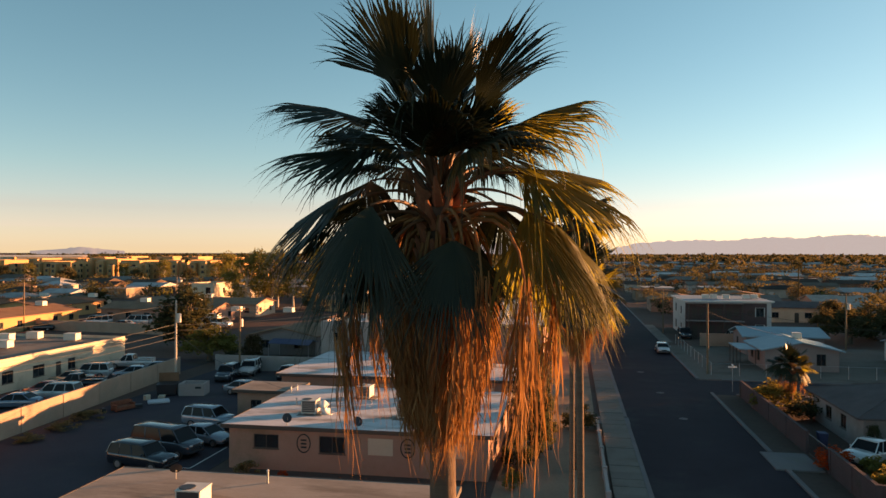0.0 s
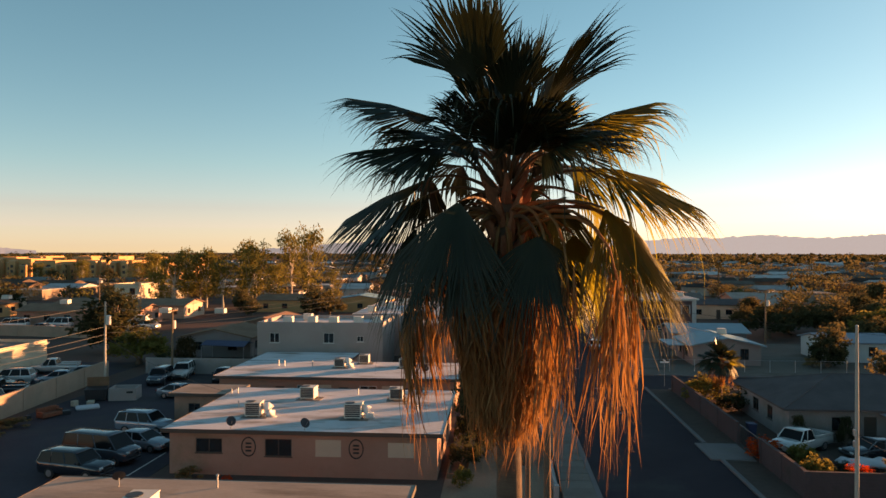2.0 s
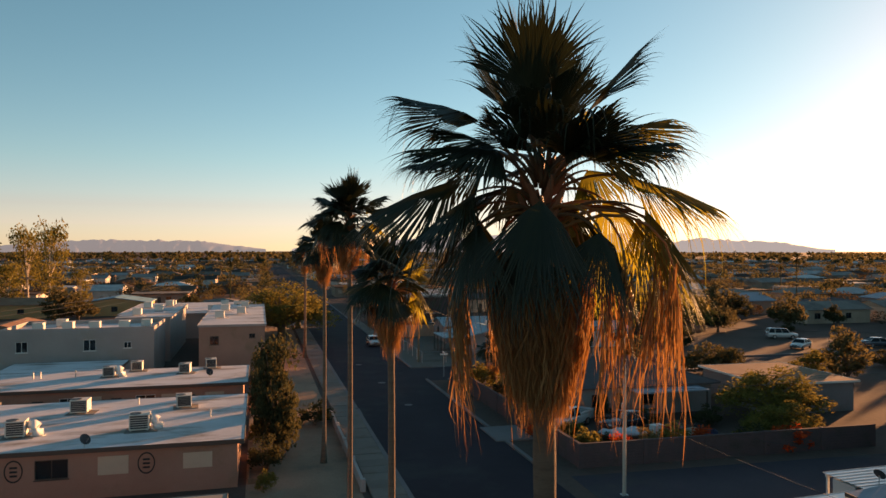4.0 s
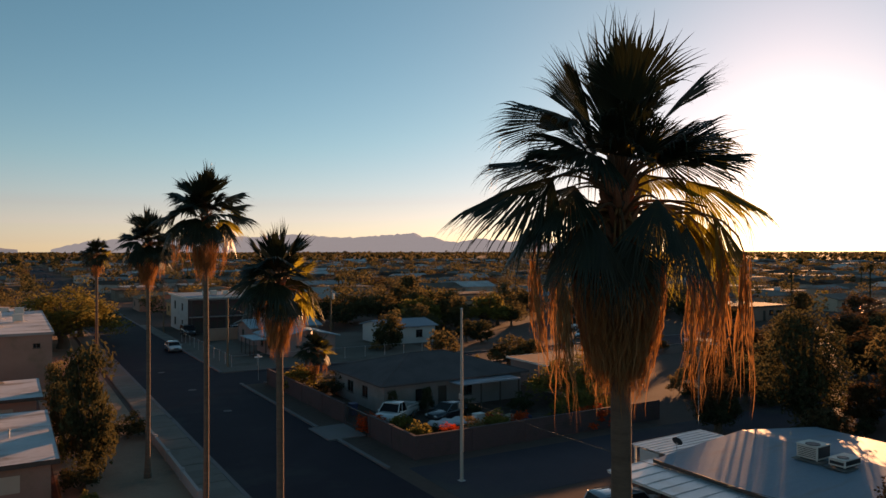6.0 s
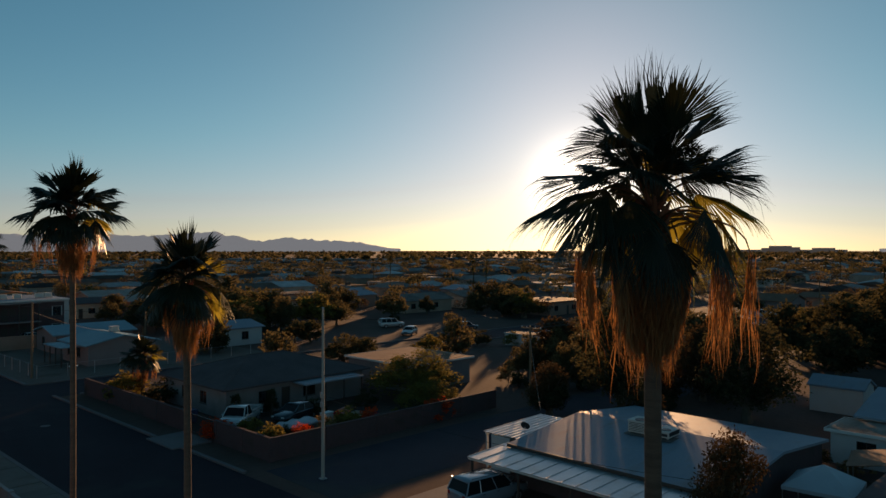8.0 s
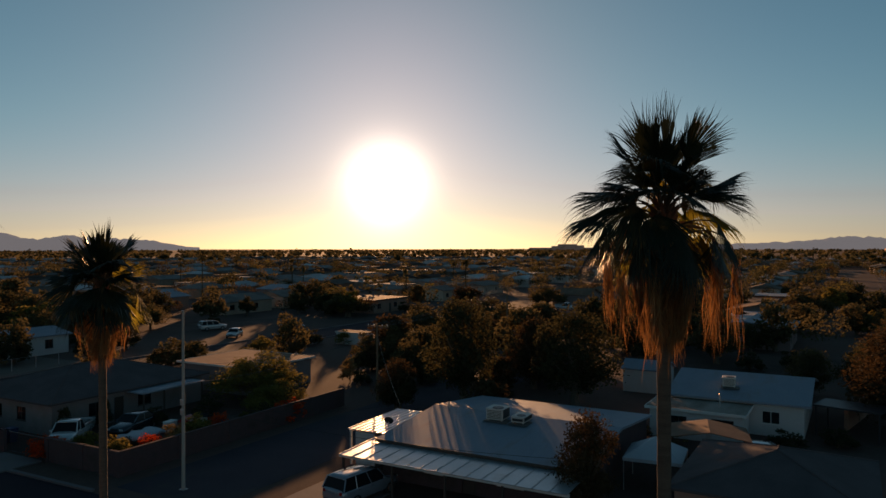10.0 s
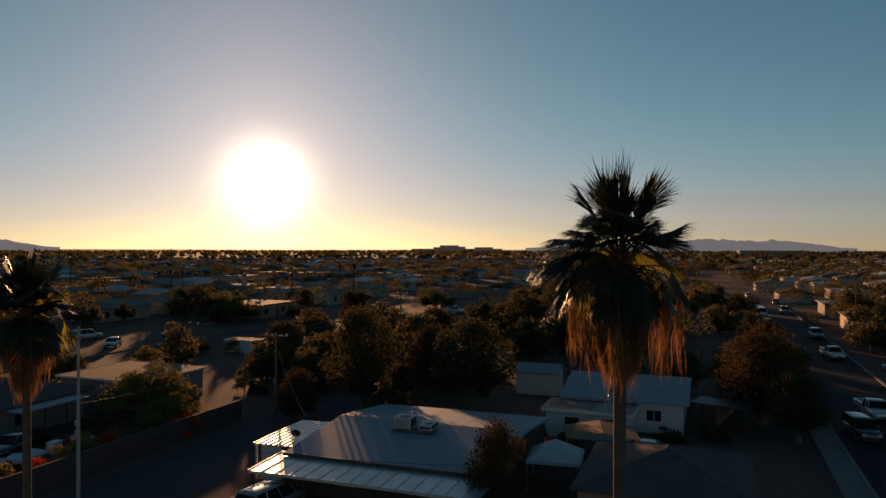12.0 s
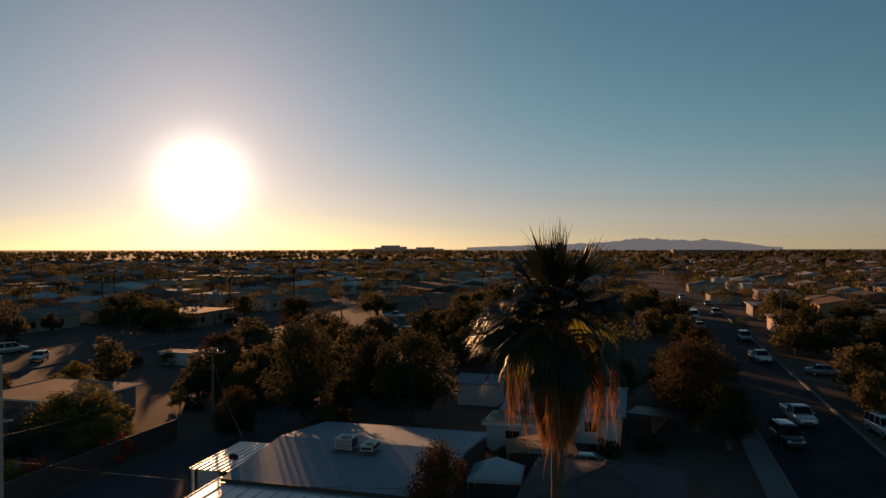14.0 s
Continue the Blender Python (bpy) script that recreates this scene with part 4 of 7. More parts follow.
def dead_leaf(rng, parent, azim, reach, height, length, strips, mats, inward=0.0, stalk=True, bunch=0.10):
    """A dead leaf: a bleached stalk that arches over and a blade shrunk to long hanging strips."""
    g = Geo()
    ca, sa = math.cos(azim), math.sin(azim)
    out, tang = Vector((ca, sa, 0)), Vector((-sa, ca, 0))
    hub = out * reach + Vector((0, 0, height))
    if stalk:
        foot = out * 0.08 + Vector((0, 0, rng.uniform(-0.25, 0.05)))
        c1, c2 = out * reach * 0.55 + Vector((0, 0, max(0.10, height + 0.75))), out * reach * 1.04 + Vector((0, 0, height + 0.55))
        pts = [foot * (1 - q) ** 3 + c1 * 3 * q * (1 - q) ** 2 + c2 * 3 * q * q * (1 - q) + (hub - Vector((0, 0, 0.15))) * q ** 3 for q in (0, 0.15, 0.3, 0.45, 0.6, 0.75, 0.9, 1)]
        g.tube(pts, [0.022, 0.020, 0.018, 0.016, 0.014, 0.012, 0.009, 0.005], 5)
    for i in range(strips):
        a = rng.uniform(-1, 1)
        w = rng.uniform(0.003, 0.011)
        ln = length * rng.uniform(0.35, 1.05)
        p = hub + tang * a * bunch + out * rng.uniform(-0.06, 0.06) + Vector((0, 0, rng.uniform(-0.25, 0.10)))
        dirn = out * (rng.uniform(-0.07, 0.09) - inward) + tang * (a * 0.06 + rng.uniform(-0.10, 0.10)) - Vector((0, 0, 1))
        wob, wv, tw, curl = rng.uniform(0, 6), rng.uniform(0.015, 0.06), rng.uniform(0, 3), rng.uniform(6, 13)
        v = []
        for k in range(9):
            r = k / 8
            c = p + dirn * ln * (r - 0.06 * r * math.sin(wob + r * curl)) + (tang * math.sin(wob + r * curl) + out * math.cos(wob * 1.7 + r * curl * 0.8)) * wv * r
            ww = w * (0.5 + 1.1 * r if r < 0.5 else 2.1 * (1.02 - r))
            q = (tang * math.cos(tw + r * 2.5) + out * math.sin(tw + r * 2.5)) * ww
            v += [c - q, c + q]
        g.add(v, [(2 * k, 2 * k + 1, 2 * k + 3, 2 * k + 2) for k in range(8)])
    return g.ob("dead_frond", mats, parent, smooth=True)


# leaves of the crown: bearing of the leaf, reach and height of its hub, rise of its blade, blade length, half its spread
RISING = ((-142, 0.10, 1.08, 87, 1.22, 0.18), (138, 0.16, 1.00, 83, 1.20, 0.30), (-122, 0.50, 1.12, 66, 1.04, 0.95), (155, 0.34, 0.98, 66, 1.10, 0.50), (99, 0.38, 0.92, 58, 1.16, 0.55),
          (-36, 0.44, 0.98, 50, 1.12, 0.62), (36, 0.36, 0.90, 60, 1.12, 0.58), (75, 0.20, 1.00, 76, 1.12, 0.36), (-12, 0.14, 0.84, 80, 0.98, 0.48), (-172, 0.16, 0.82, 76, 0.94, 0.50), (-78, 0.26, 0.90, 68, 0.86, 0.70))
MIDDLE = ((-96, 0.34, 0.56, 50, 0.80, 0.80), (-20, 0.30, 0.64, 56, 0.74, 0.66), (64, 0.34, 0.66, 54, 0.80, 0.70), (170, 0.30, 0.62, 60, 0.74, 0.62), (-146, 0.32, 0.64, 58, 0.76, 0.66),
          (-50, 0.34, 0.60, 40, 0.80, 0.74), (24, 0.32, 0.64, 58, 0.78, 0.70), (116, 0.34, 0.64, 56, 0.80, 0.70), (-120, 0.32, 0.70, 60, 0.78, 0.74), (-74, 0.40, 0.52, 26, 0.82, 0.90),
          (172, 0.46, 0.66, 22, 0.96, 1.05), (128, 0.42, 0.62, 20, 0.86, 1.10), (78, 0.42, 0.60, 16, 0.90, 1.10), (40, 0.42, 0.62, 20, 0.84, 1.10), (-6, 0.44, 0.66, 24, 0.92, 1.10), (-40, 0.42, 0.56, 14, 0.82, 1.05), (-134, 0.40, 0.58, 22, 0.80, 1.05))
LEVEL = ((175, 0.66, 0.92, 18, 1.16, 1.10), (-166, 0.56, 0.60, 2, 1.12, 1.15), (-10, 0.52, 0.74, 22, 1.18, 1.15), (-84, 0.52, 0.48, 34, 1.08, 0.90), (158, 0.82, 0.38, -18, 1.38, 1.20),
         (130, 0.68, 0.52, 10, 1.14, 0.95), (-22, 0.84, 0.36, -16, 1.20, 1.10), (62, 0.66, 0.52, 12, 1.14, 1.00), (22, 0.68, 0.48, -2, 1.18, 1.00), (96, 0.70, 0.34, -10, 1.16, 1.05), (-58, 0.62, 0.50, 12, 1.06, 0.80),
         (-178, 0.72, 0.20, -34, 1.04, 1.10), (8, 0.76, 0.16, -36, 1.10, 1.10), (50, 0.76, 0.14, -36, 1.06, 1.10))
HANGING = ((-113, 1.02, 0.06, -60, 1.04, 0.82), (-72, 0.82, -0.22, -64, 0.94, 1.25), (-22, 1.14, -0.10, -62, 1.05, 0.85), (-152, 0.92, -0.14, -66, 0.96, 0.80), (-8, 1.02, -0.04, -58, 1.06, 0.85), (-36, 1.02, 0.02, -52, 1.06, 0.80),
           (122, 0.96, 0.06, -54, 1.10, 1.00), (80, 0.86, -0.14, -66, 1.00, 1.00), (38, 0.86, -0.18, -68, 1.00, 1.00), (162, 0.76, -0.30, -72, 0.92, 1.00), (-130, 0.66, -0.36, -78, 0.84, 1.10))
# dead leaves hanging clear of the skirt: bearing, reach and height of the hub, length of the strips
DANGLING = ((-52, 1.38, -0.60, 1.55), (-44, 1.16, -0.54, 1.60), (-60, 0.98, -0.56, 1.45), (-30, 1.22, -0.52, 1.50), (-66, 0.86, -0.60, 1.40), (184, 0.96, -0.90, 1.42), (176, 0.84, -0.80, 1.10), (145, 0.98, -0.72, 1.25), (128, 1.04, -0.62, 1.00), (104, 0.92, -0.70, 1.05), (62, 0.90, -0.80, 0.90))


def palm(x, y, crown, size, seed, segs, label, trunk_r=0.115, turn=0.0, skirt_n=64):
    """A fan palm > trunk, boots, fronds with stalks, dead fronds. crown: height at which the stalks meet."""
    rng = random.Random(seed)
    e = thing("palm_tree", pose(x, y, 0), label, "palm tree", "palms along the street")
    own = turn or seed != 11
    pts, rr = [], []
    n = 40
    for k in range(n + 1):
        r = k / n
        pts.append(Vector((math.sin(r * math.pi) * 0.05, 0, (crown + 0.1) * r - 0.3 * (k == 0))))
        rr.append(trunk_r * (1.0 + 1.1 * math.exp(-r * 14) + 0.12 * (1 - r)) * (1 + 0.04 * (k % 2)))
    Geo().tube(pts, rr, 14).ob("trunk", M["palm_trunk"], e, smooth=True)
    first = None
    for k in range(40):
        a, z = math.degrees(k * 2.4), -0.85 + 0.027 * k
        m = pose(0, 0, crown + z * size, 0, 0, a) @ Matrix.Diagonal((size, size, size, 1))
        if first is None:
            first = Geo().tube([(trunk_r * 0.8, 0, 0), (trunk_r * 1.6, 0, 0.10), (trunk_r * 2.2, 0, 0.24)], [0.06, 0.042, 0.018], 5).ob("leaf_boot", M["palm_boot"], e)
            first.matrix_basis = m
        else:
            share(first, "leaf_boot", e, m)

    def place(o):
        o.matrix_basis = pose(0, 0, crown) @ Matrix.Diagonal((size, size, size, 1))

    for rows, foot, joined, droop, cup in ((RISING, 0.42, 0.66, 0.30, 0.30), (MIDDLE, 0.30, 0.70, 0.60, 0.36), (LEVEL, 0.16, 0.70, 0.65, 0.38), (HANGING, -0.08, 0.54, 0.28, 0.55)):
        for az, reach, height, elev, blade, half in rows:
            if own:
                az, reach, height, elev = az + turn + rng.uniform(-16, 16), reach * rng.uniform(0.85, 1.12), height + rng.uniform(-0.08, 0.08), elev + rng.uniform(-8, 8)
            # leaves bearing towards the sun get the copy with painted backlight
            sun_side = rows in (LEVEL, HANGING) and -40 < az < 40 or rows is MIDDLE and -20 < az < 30
            green = (M["palm_leaf_sun_side" if sun_side else "palm_leaf"], M["palm_stalk"])
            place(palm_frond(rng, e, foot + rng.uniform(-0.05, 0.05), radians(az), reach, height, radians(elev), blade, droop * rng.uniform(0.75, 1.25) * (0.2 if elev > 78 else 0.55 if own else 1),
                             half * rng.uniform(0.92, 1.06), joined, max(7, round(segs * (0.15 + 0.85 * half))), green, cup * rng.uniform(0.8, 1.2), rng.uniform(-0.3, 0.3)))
    for az, reach, height, ln in DANGLING:
        if own:
            az, reach, ln = az + turn + rng.uniform(-20, 20), reach * rng.uniform(0.7, 1.0), ln * rng.uniform(0.6, 0.95)
        place(dead_leaf(rng, e, radians(az), reach, height, ln, 44 if segs > 30 else 14, M["palm_dead"], rng.uniform(0.02, 0.2), True, 0.06))
    for k in range(skirt_n):
        az = 2.39996 * k + rng.uniform(-0.2, 0.2)
        r = rng.random()
        place(dead_leaf(rng, e, az, 0.50 - 0.26 * r + rng.uniform(-0.08, 0.06), -0.62 - 0.75 * r, rng.uniform(0.80, 1.20) - 0.25 * r, 72 if segs > 30 else 16, M["palm_dead"], 0.24 - 0.10 * r, k % 3 == 0, 0.16))
    return e


palm(-1.42, 7.09, 15.2, 1.0, 11, 66, "tall fan palm with green crown and shaggy brown skirt", skirt_n=84)
palm(0.02, 23.87, 13.4, 1.0, 12, 22, "tall fan palm with a drooping crown and dead skirt", trunk_r=0.11, turn=70)
palm(-0.24, 32.98, 15.9, 1.15, 13, 22, "very tall slim fan palm with brown skirt", trunk_r=0.105, turn=190)
palm(0.15, 50.47, 14.8, 1.25, 14, 20, "very tall slim fan palm beside the pavement", trunk_r=0.115, turn=260)
palm(1.9, 99.95, 13.7, 1.2, 15, 16, "tall slim fan palm far down the street", trunk_r=0.15, turn=130, skirt_n=30)
palm(19.8, 71.8, 3.9, 1.2, 16, 20, "short fan palm in the corner garden", trunk_r=0.16, turn=30, skirt_n=24)

# ---- trees and shrubs ----
def leaf_cloud(rng, clumps, per, leaf, spread):
    """Leaves as small folded blades round a row of clump centres."""
    g = Geo()
    for c, r in clumps:
        for k in range(per):
            d = Vector((rng.gauss(0, 1), rng.gauss(0, 1), rng.gauss(0, 0.8)))
            d = d.normalized() * r * spread * rng.random() ** 0.4
            p = Vector(c) + d
            a = Vector((rng.uniform(-1, 1), rng.uniform(-1, 1), rng.uniform(-1, 0.6))).normalized()
            b = a.cross(Vector((rng.uniform(-1, 1), rng.uniform(-1, 1), rng.uniform(-1, 1)))).normalized()
            s = leaf * rng.uniform(0.6, 1.5)
            g.add([p - a * s, p + b * s * 0.45, p + a * s, p - b * s * 0.45], [(0, 1, 2, 3)])
    return g


TREE_KINDS = {}


def tree_kind(key, seed, shape, leaf_mat, bark, per=52, leaf=0.038, n=46, trunk=0.05):
    """Prepares one kind of tree at unit size: crown about 1 wide and 1 high over a trunk that begins at 0."""
    rng = random.Random(seed)
    clumps, t = [], Geo()
    fork = {"round": 0.16, "tall": 0.42, "wide": 0.22, "bush": 0.06, "column": 0.14, "cone": 0.12}[shape]
    t.tube([(0, 0, -0.03), (0.012, 0.0, fork * 0.5), (0.0, 0.015, fork)], [trunk * 1.25, trunk * 0.9, trunk * 0.75], 8)
    for k in range(n):
        a = rng.uniform(0, 2 * math.pi)
        u = rng.random()
        if shape == "round":
            r, z = 0.36 * math.sqrt(u) * rng.uniform(0.75, 1.1), rng.uniform(0.20, 0.94)
            r *= math.sin(math.pi * min(max((z - 0.05) / 0.95, 0.08), 0.95)) ** 0.5 * 1.15
        elif shape == "tall":
            z = rng.uniform(0.3, 1.0)
            r = rng.uniform(0.1, 0.42) * (1.1 - 0.5 * z)
        elif shape == "wide":
            r, z = 0.42 * math.sqrt(u), 0.0
            z = 0.26 + 0.66 * (1 - (r / 0.46) ** 2) * rng.uniform(0.2, 1.0)
        elif shape == "bush":
            r, z = 0.4 * math.sqrt(u), 0.0
            z = 0.12 + 0.75 * (1 - (r / 0.46) ** 2) * rng.uniform(0.2, 1.0)
        elif shape == "column":
            z = rng.uniform(0.14 if key == "column" else 0.36, 0.96)
            r = 0.36 * math.sqrt(u) * (1.0 - 0.25 * z) if key == "column" else 0.38 * math.sqrt(u)
        else:
            z = rng.uniform(0.2, 0.92)
            r = 0.36 * (1.05 - z) * rng.uniform(0.6, 1.0) + 0.05
        c = (r * math.cos(a), r * math.sin(a), z)
        size = rng.uniform(0.10, 0.18) if shape != "cone" else 0.12
        clumps.append((c, size))
        if k % 3 == 0:
            mid = (c[0] * 0.45, c[1] * 0.45, fork + (c[2] - fork) * 0.55)
            t.tube([(0, 0.01, fork * 0.92), mid, c], [trunk * 0.5, trunk * 0.3, trunk * 0.1], 5, False)
    crown = leaf_cloud(rng, clumps, per, leaf, 1.0)
    cm, tm = bpy.data.meshes.new("crown"), bpy.data.meshes.new("trunk")
    cm.from_pydata(crown.v, [], crown.f)
    cm.materials.append(leaf_mat)
    tm.from_pydata(t.v, [], t.f)
    tm.materials.append(bark)
    TREE_KINDS[key] = (cm, tm)


tree_kind("round_a", 1, "round", M["leaf_green"], M["bark"])
tree_kind("round_b", 2, "round", M["leaf_olive"], M["bark"])
tree_kind("round_c", 3, "round", M["leaf_olive"], M["bark"], n=34)
tree_kind("wide_a", 4, "wide", M["leaf_gold"], M["bark"], per=56)
tree_kind("wide_b", 5, "wide", M["leaf_olive"], M["bark"], per=56)
tree_kind("wide_c", 55, "wide", M["leaf_green"], M["bark"], per=56)
# eucalyptus use the gold leaves: their sunlit tone is in the colour
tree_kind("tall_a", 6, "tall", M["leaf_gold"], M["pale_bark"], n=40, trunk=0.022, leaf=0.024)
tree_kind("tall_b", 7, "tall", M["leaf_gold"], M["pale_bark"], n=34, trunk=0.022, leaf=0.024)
tree_kind("bush_a", 8, "bush", M["leaf_green"], M["bark"], n=30, trunk=0.03)
tree_kind("bush_b", 9, "bush", M["leaf_gold"], M["bark"], n=30, trunk=0.03)
tree_kind("bush_dry", 10, "bush", M["leaf_dry"], M["bark"], n=26, trunk=0.02)
tree_kind("bush_red", 11, "bush", M["flower"], M["bark"], n=26, trunk=0.02)
tree_kind("column", 12, "column", M["leaf_green"], M["bark"], n=70, per=72, leaf=0.031)
tree_kind("column_olive", 17, "column", M["leaf_olive"], M["bark"], n=60, per=72, leaf=0.033)
tree_kind("cone", 13, "cone", M["leaf_green"], M["bark"], n=44, per=84, leaf=0.026)
for fine_key, seed, shape, leaf_name, n in (("fine_a", 61, "round", "leaf_green", 60), ("fine_b", 62, "round", "leaf_olive", 54), ("fine_rust", 64, "round", "leaf_rust", 66), ("fine_wide", 65, "wide", "leaf_olive", 60), ("fine_gold", 66, "wide", "leaf_gold", 60)):
    tree_kind(fine_key, seed, shape, M[leaf_name], M["bark"], n=n + 20, per=120, leaf=0.018)
    tree_kind("far_" + fine_key, seed, shape, M[leaf_name], M["bark"], n=n, per=48, leaf=0.037)
tree_kind("rust", 14, "round", M["leaf_rust"], M["bark"], n=60, per=56)


for key, seed, shape, leaf_name, n in (("round_a", 1, "round", "leaf_green", 46), ("round_b", 2, "round", "leaf_olive", 46), ("round_c", 3, "round", "leaf_olive", 34), ("rust", 14, "round", "leaf_rust", 60),
                                       ("wide_a", 4, "wide", "leaf_gold", 46), ("wide_b", 5, "wide", "leaf_olive", 46), ("wide_c", 55, "wide", "leaf_green", 46)):
    tree_kind("far_" + key, seed, shape, M[leaf_name], M["bark"], n=n, per=36, leaf=0.046)


def tree(key, x, y, h, w, label, category="tree", rz=0, group="", name=""):
    far_away = "far_" + key in TREE_KINDS and math.hypot(x, y) > (68 if key.startswith("fine") else 80) and w < 14
    cm, tm = TREE_KINDS["far_" + key if far_away else key]
    e = thing(name or ("shrub" if category == "shrub" else "tree"), pose(x, y, 0, 0, 0, rz), label, category, group)
    for nm, me in (("trunk", tm), ("crown", cm)):
        o = new(nm, me)
        o.parent = e
        o.matrix_basis = Matrix.Diagonal((w, w, h, 1))
    return e


tree("column", -3.0, 53.4, 8.2, 4.2, "tall dense ficus with drooping side foliage", rz=20)
tree("bush_a", -3.8, 49.5, 3.0, 2.6, "dark green shrub beside the flats", "shrub")
tree("bush_a", 0.4, 61.4, 2.6, 3.4, "round dark shrub by the pavement", "shrub")
tree("column", -4.0, 62.5, 4.6, 2.6, "dense dark garden tree beside the flats")
tree("bush_b", -4.3, 57.0, 2.2, 1.8, "yellowish shrub by the wall", "shrub")
tree("column_olive", -3.4, 69.0, 5.0, 3.4, "dense tree beside the flats")
tree("bush_b", -3.8, 45.5, 1.6, 1.6, "yellow-green shrub by the flats' corner", "shrub")
tree("fine_gold", -0.5, 122.0, 9.8, 17.0, "broad golden palo verde tree over the pavement", rz=40)
tree("fine_gold", 3.0, 136.0, 7.5, 11.0, "golden palo verde tree beyond the first one", rz=140)
tree("fine_a", -57.5, 100.5, 8.8, 11.0, "large dark rounded tree behind the car park")
# gold leaves here paint the low sun on an olive tree
tree("fine_gold", -48.5, 91.0, 5.0, 8.0, "sunlit olive-gold tree at the end of the lot", rz=70)
tree("bush_a", -43.5, 87.6, 2.6, 4.5, "dark shrub behind the end wall of the lot", "shrub")
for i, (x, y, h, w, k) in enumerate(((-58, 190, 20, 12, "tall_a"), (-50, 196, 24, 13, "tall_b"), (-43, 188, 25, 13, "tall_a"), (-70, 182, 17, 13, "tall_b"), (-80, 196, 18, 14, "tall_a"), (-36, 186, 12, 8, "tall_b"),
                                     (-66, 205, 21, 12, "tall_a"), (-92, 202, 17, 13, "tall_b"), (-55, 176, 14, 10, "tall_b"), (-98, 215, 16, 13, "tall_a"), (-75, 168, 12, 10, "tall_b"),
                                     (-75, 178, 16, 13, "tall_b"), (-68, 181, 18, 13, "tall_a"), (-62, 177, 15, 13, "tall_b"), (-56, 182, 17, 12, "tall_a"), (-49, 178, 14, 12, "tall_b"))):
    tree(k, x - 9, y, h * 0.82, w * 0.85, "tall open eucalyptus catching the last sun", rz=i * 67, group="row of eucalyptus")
tree("fine_rust", 23.8, 17.0, 5.6, 4.2, "rust-brown rounded garden tree beside the patio", rz=10)
tree("fine_a", 46.0, 36.5, 9.6, 8.5, "large dark tree behind the pale-roofed house")
tree("fine_a", 50.5, 27.0, 8.6, 9.0, "large dark tree beside a white shed", rz=120)
tree("fine_rust", 56.0, 33.5, 7.0, 7.0, "brownish dark tree behind the yard", rz=60)
tree("fine_rust", 40.5, 40.5, 4.5, 4.5, "low rusty tree by the alley", rz=15)
tree("fine_b", 64.0, 38.0, 7.5, 7.5, "dark tree between the yards", rz=200)
tree("fine_rust", 54.2, 1.2, 8.2, 9.6, "broad rusty-leaved tree beside the driveway", rz=40)
tree("fine_a", 48.6, -1.2, 5.5, 5.5, "dark tree over the driveway", rz=90)
tree("fine_a", 63.0, 3.0, 6.0, 7.0, "dark tree by the street", rz=190)
tree("fine_gold", 37.2, 54.4, 5.0, 9.0, "loose olive tree in the yard corner", rz=30)
tree("fine_gold", 34.6, 49.4, 3.0, 6.2, "spreading yellow-green shrub by the yard wall", "shrub", rz=80)
tree("bush_red", 32.6, 46.2, 2.3, 3.4, "red bougainvillea on the yard wall", "shrub")
tree("bush_red", 17.4, 53.4, 1.9, 3.2, "orange-red bougainvillea by the gate", "shrub", rz=50)
tree("bush_b", 19.2, 51.4, 2.0, 3.0, "yellow-green shrub inside the wall", "shrub", rz=90)
tree("bush_b", 18.6, 72.8, 3.4, 5.4, "round olive shrub under the short palm", "shrub")
tree("bush_a", 20.6, 68.6, 3.0, 4.6, "dark shrub beside the short palm", "shrub", rz=40)
tree("bush_dry", 20.8, 74.0, 1.6, 2.6, "dry brown brush in the corner garden", "shrub")
for x, y in ((21.2, 57.0), (24.6, 56.8)):
    tree("cone", x, y, 2.5, 1.9, "clipped round topiary by the house", "shrub", group="clipped topiaries")
tree("bush_dry", -42.2, 57.5, 1.0, 3.4, "dry yellow brush along the block wall", "shrub")
tree("bush_dry", -41.9, 54.0, 0.8, 3.0, "dry yellow weeds along the block wall", "shrub", rz=60)
tree("bush_dry", -42.0, 50.2, 0.7, 2.6, "dry weeds by the block wall", "shrub", rz=130)
tree("bush_dry", -21.5, 45.4, 1.1, 2.0, "dry reddish shrub before the flats", "shrub")
tree("bush_red", -19.0, 45.4, 0.5, 0.8, "small red potted flowers", "shrub")
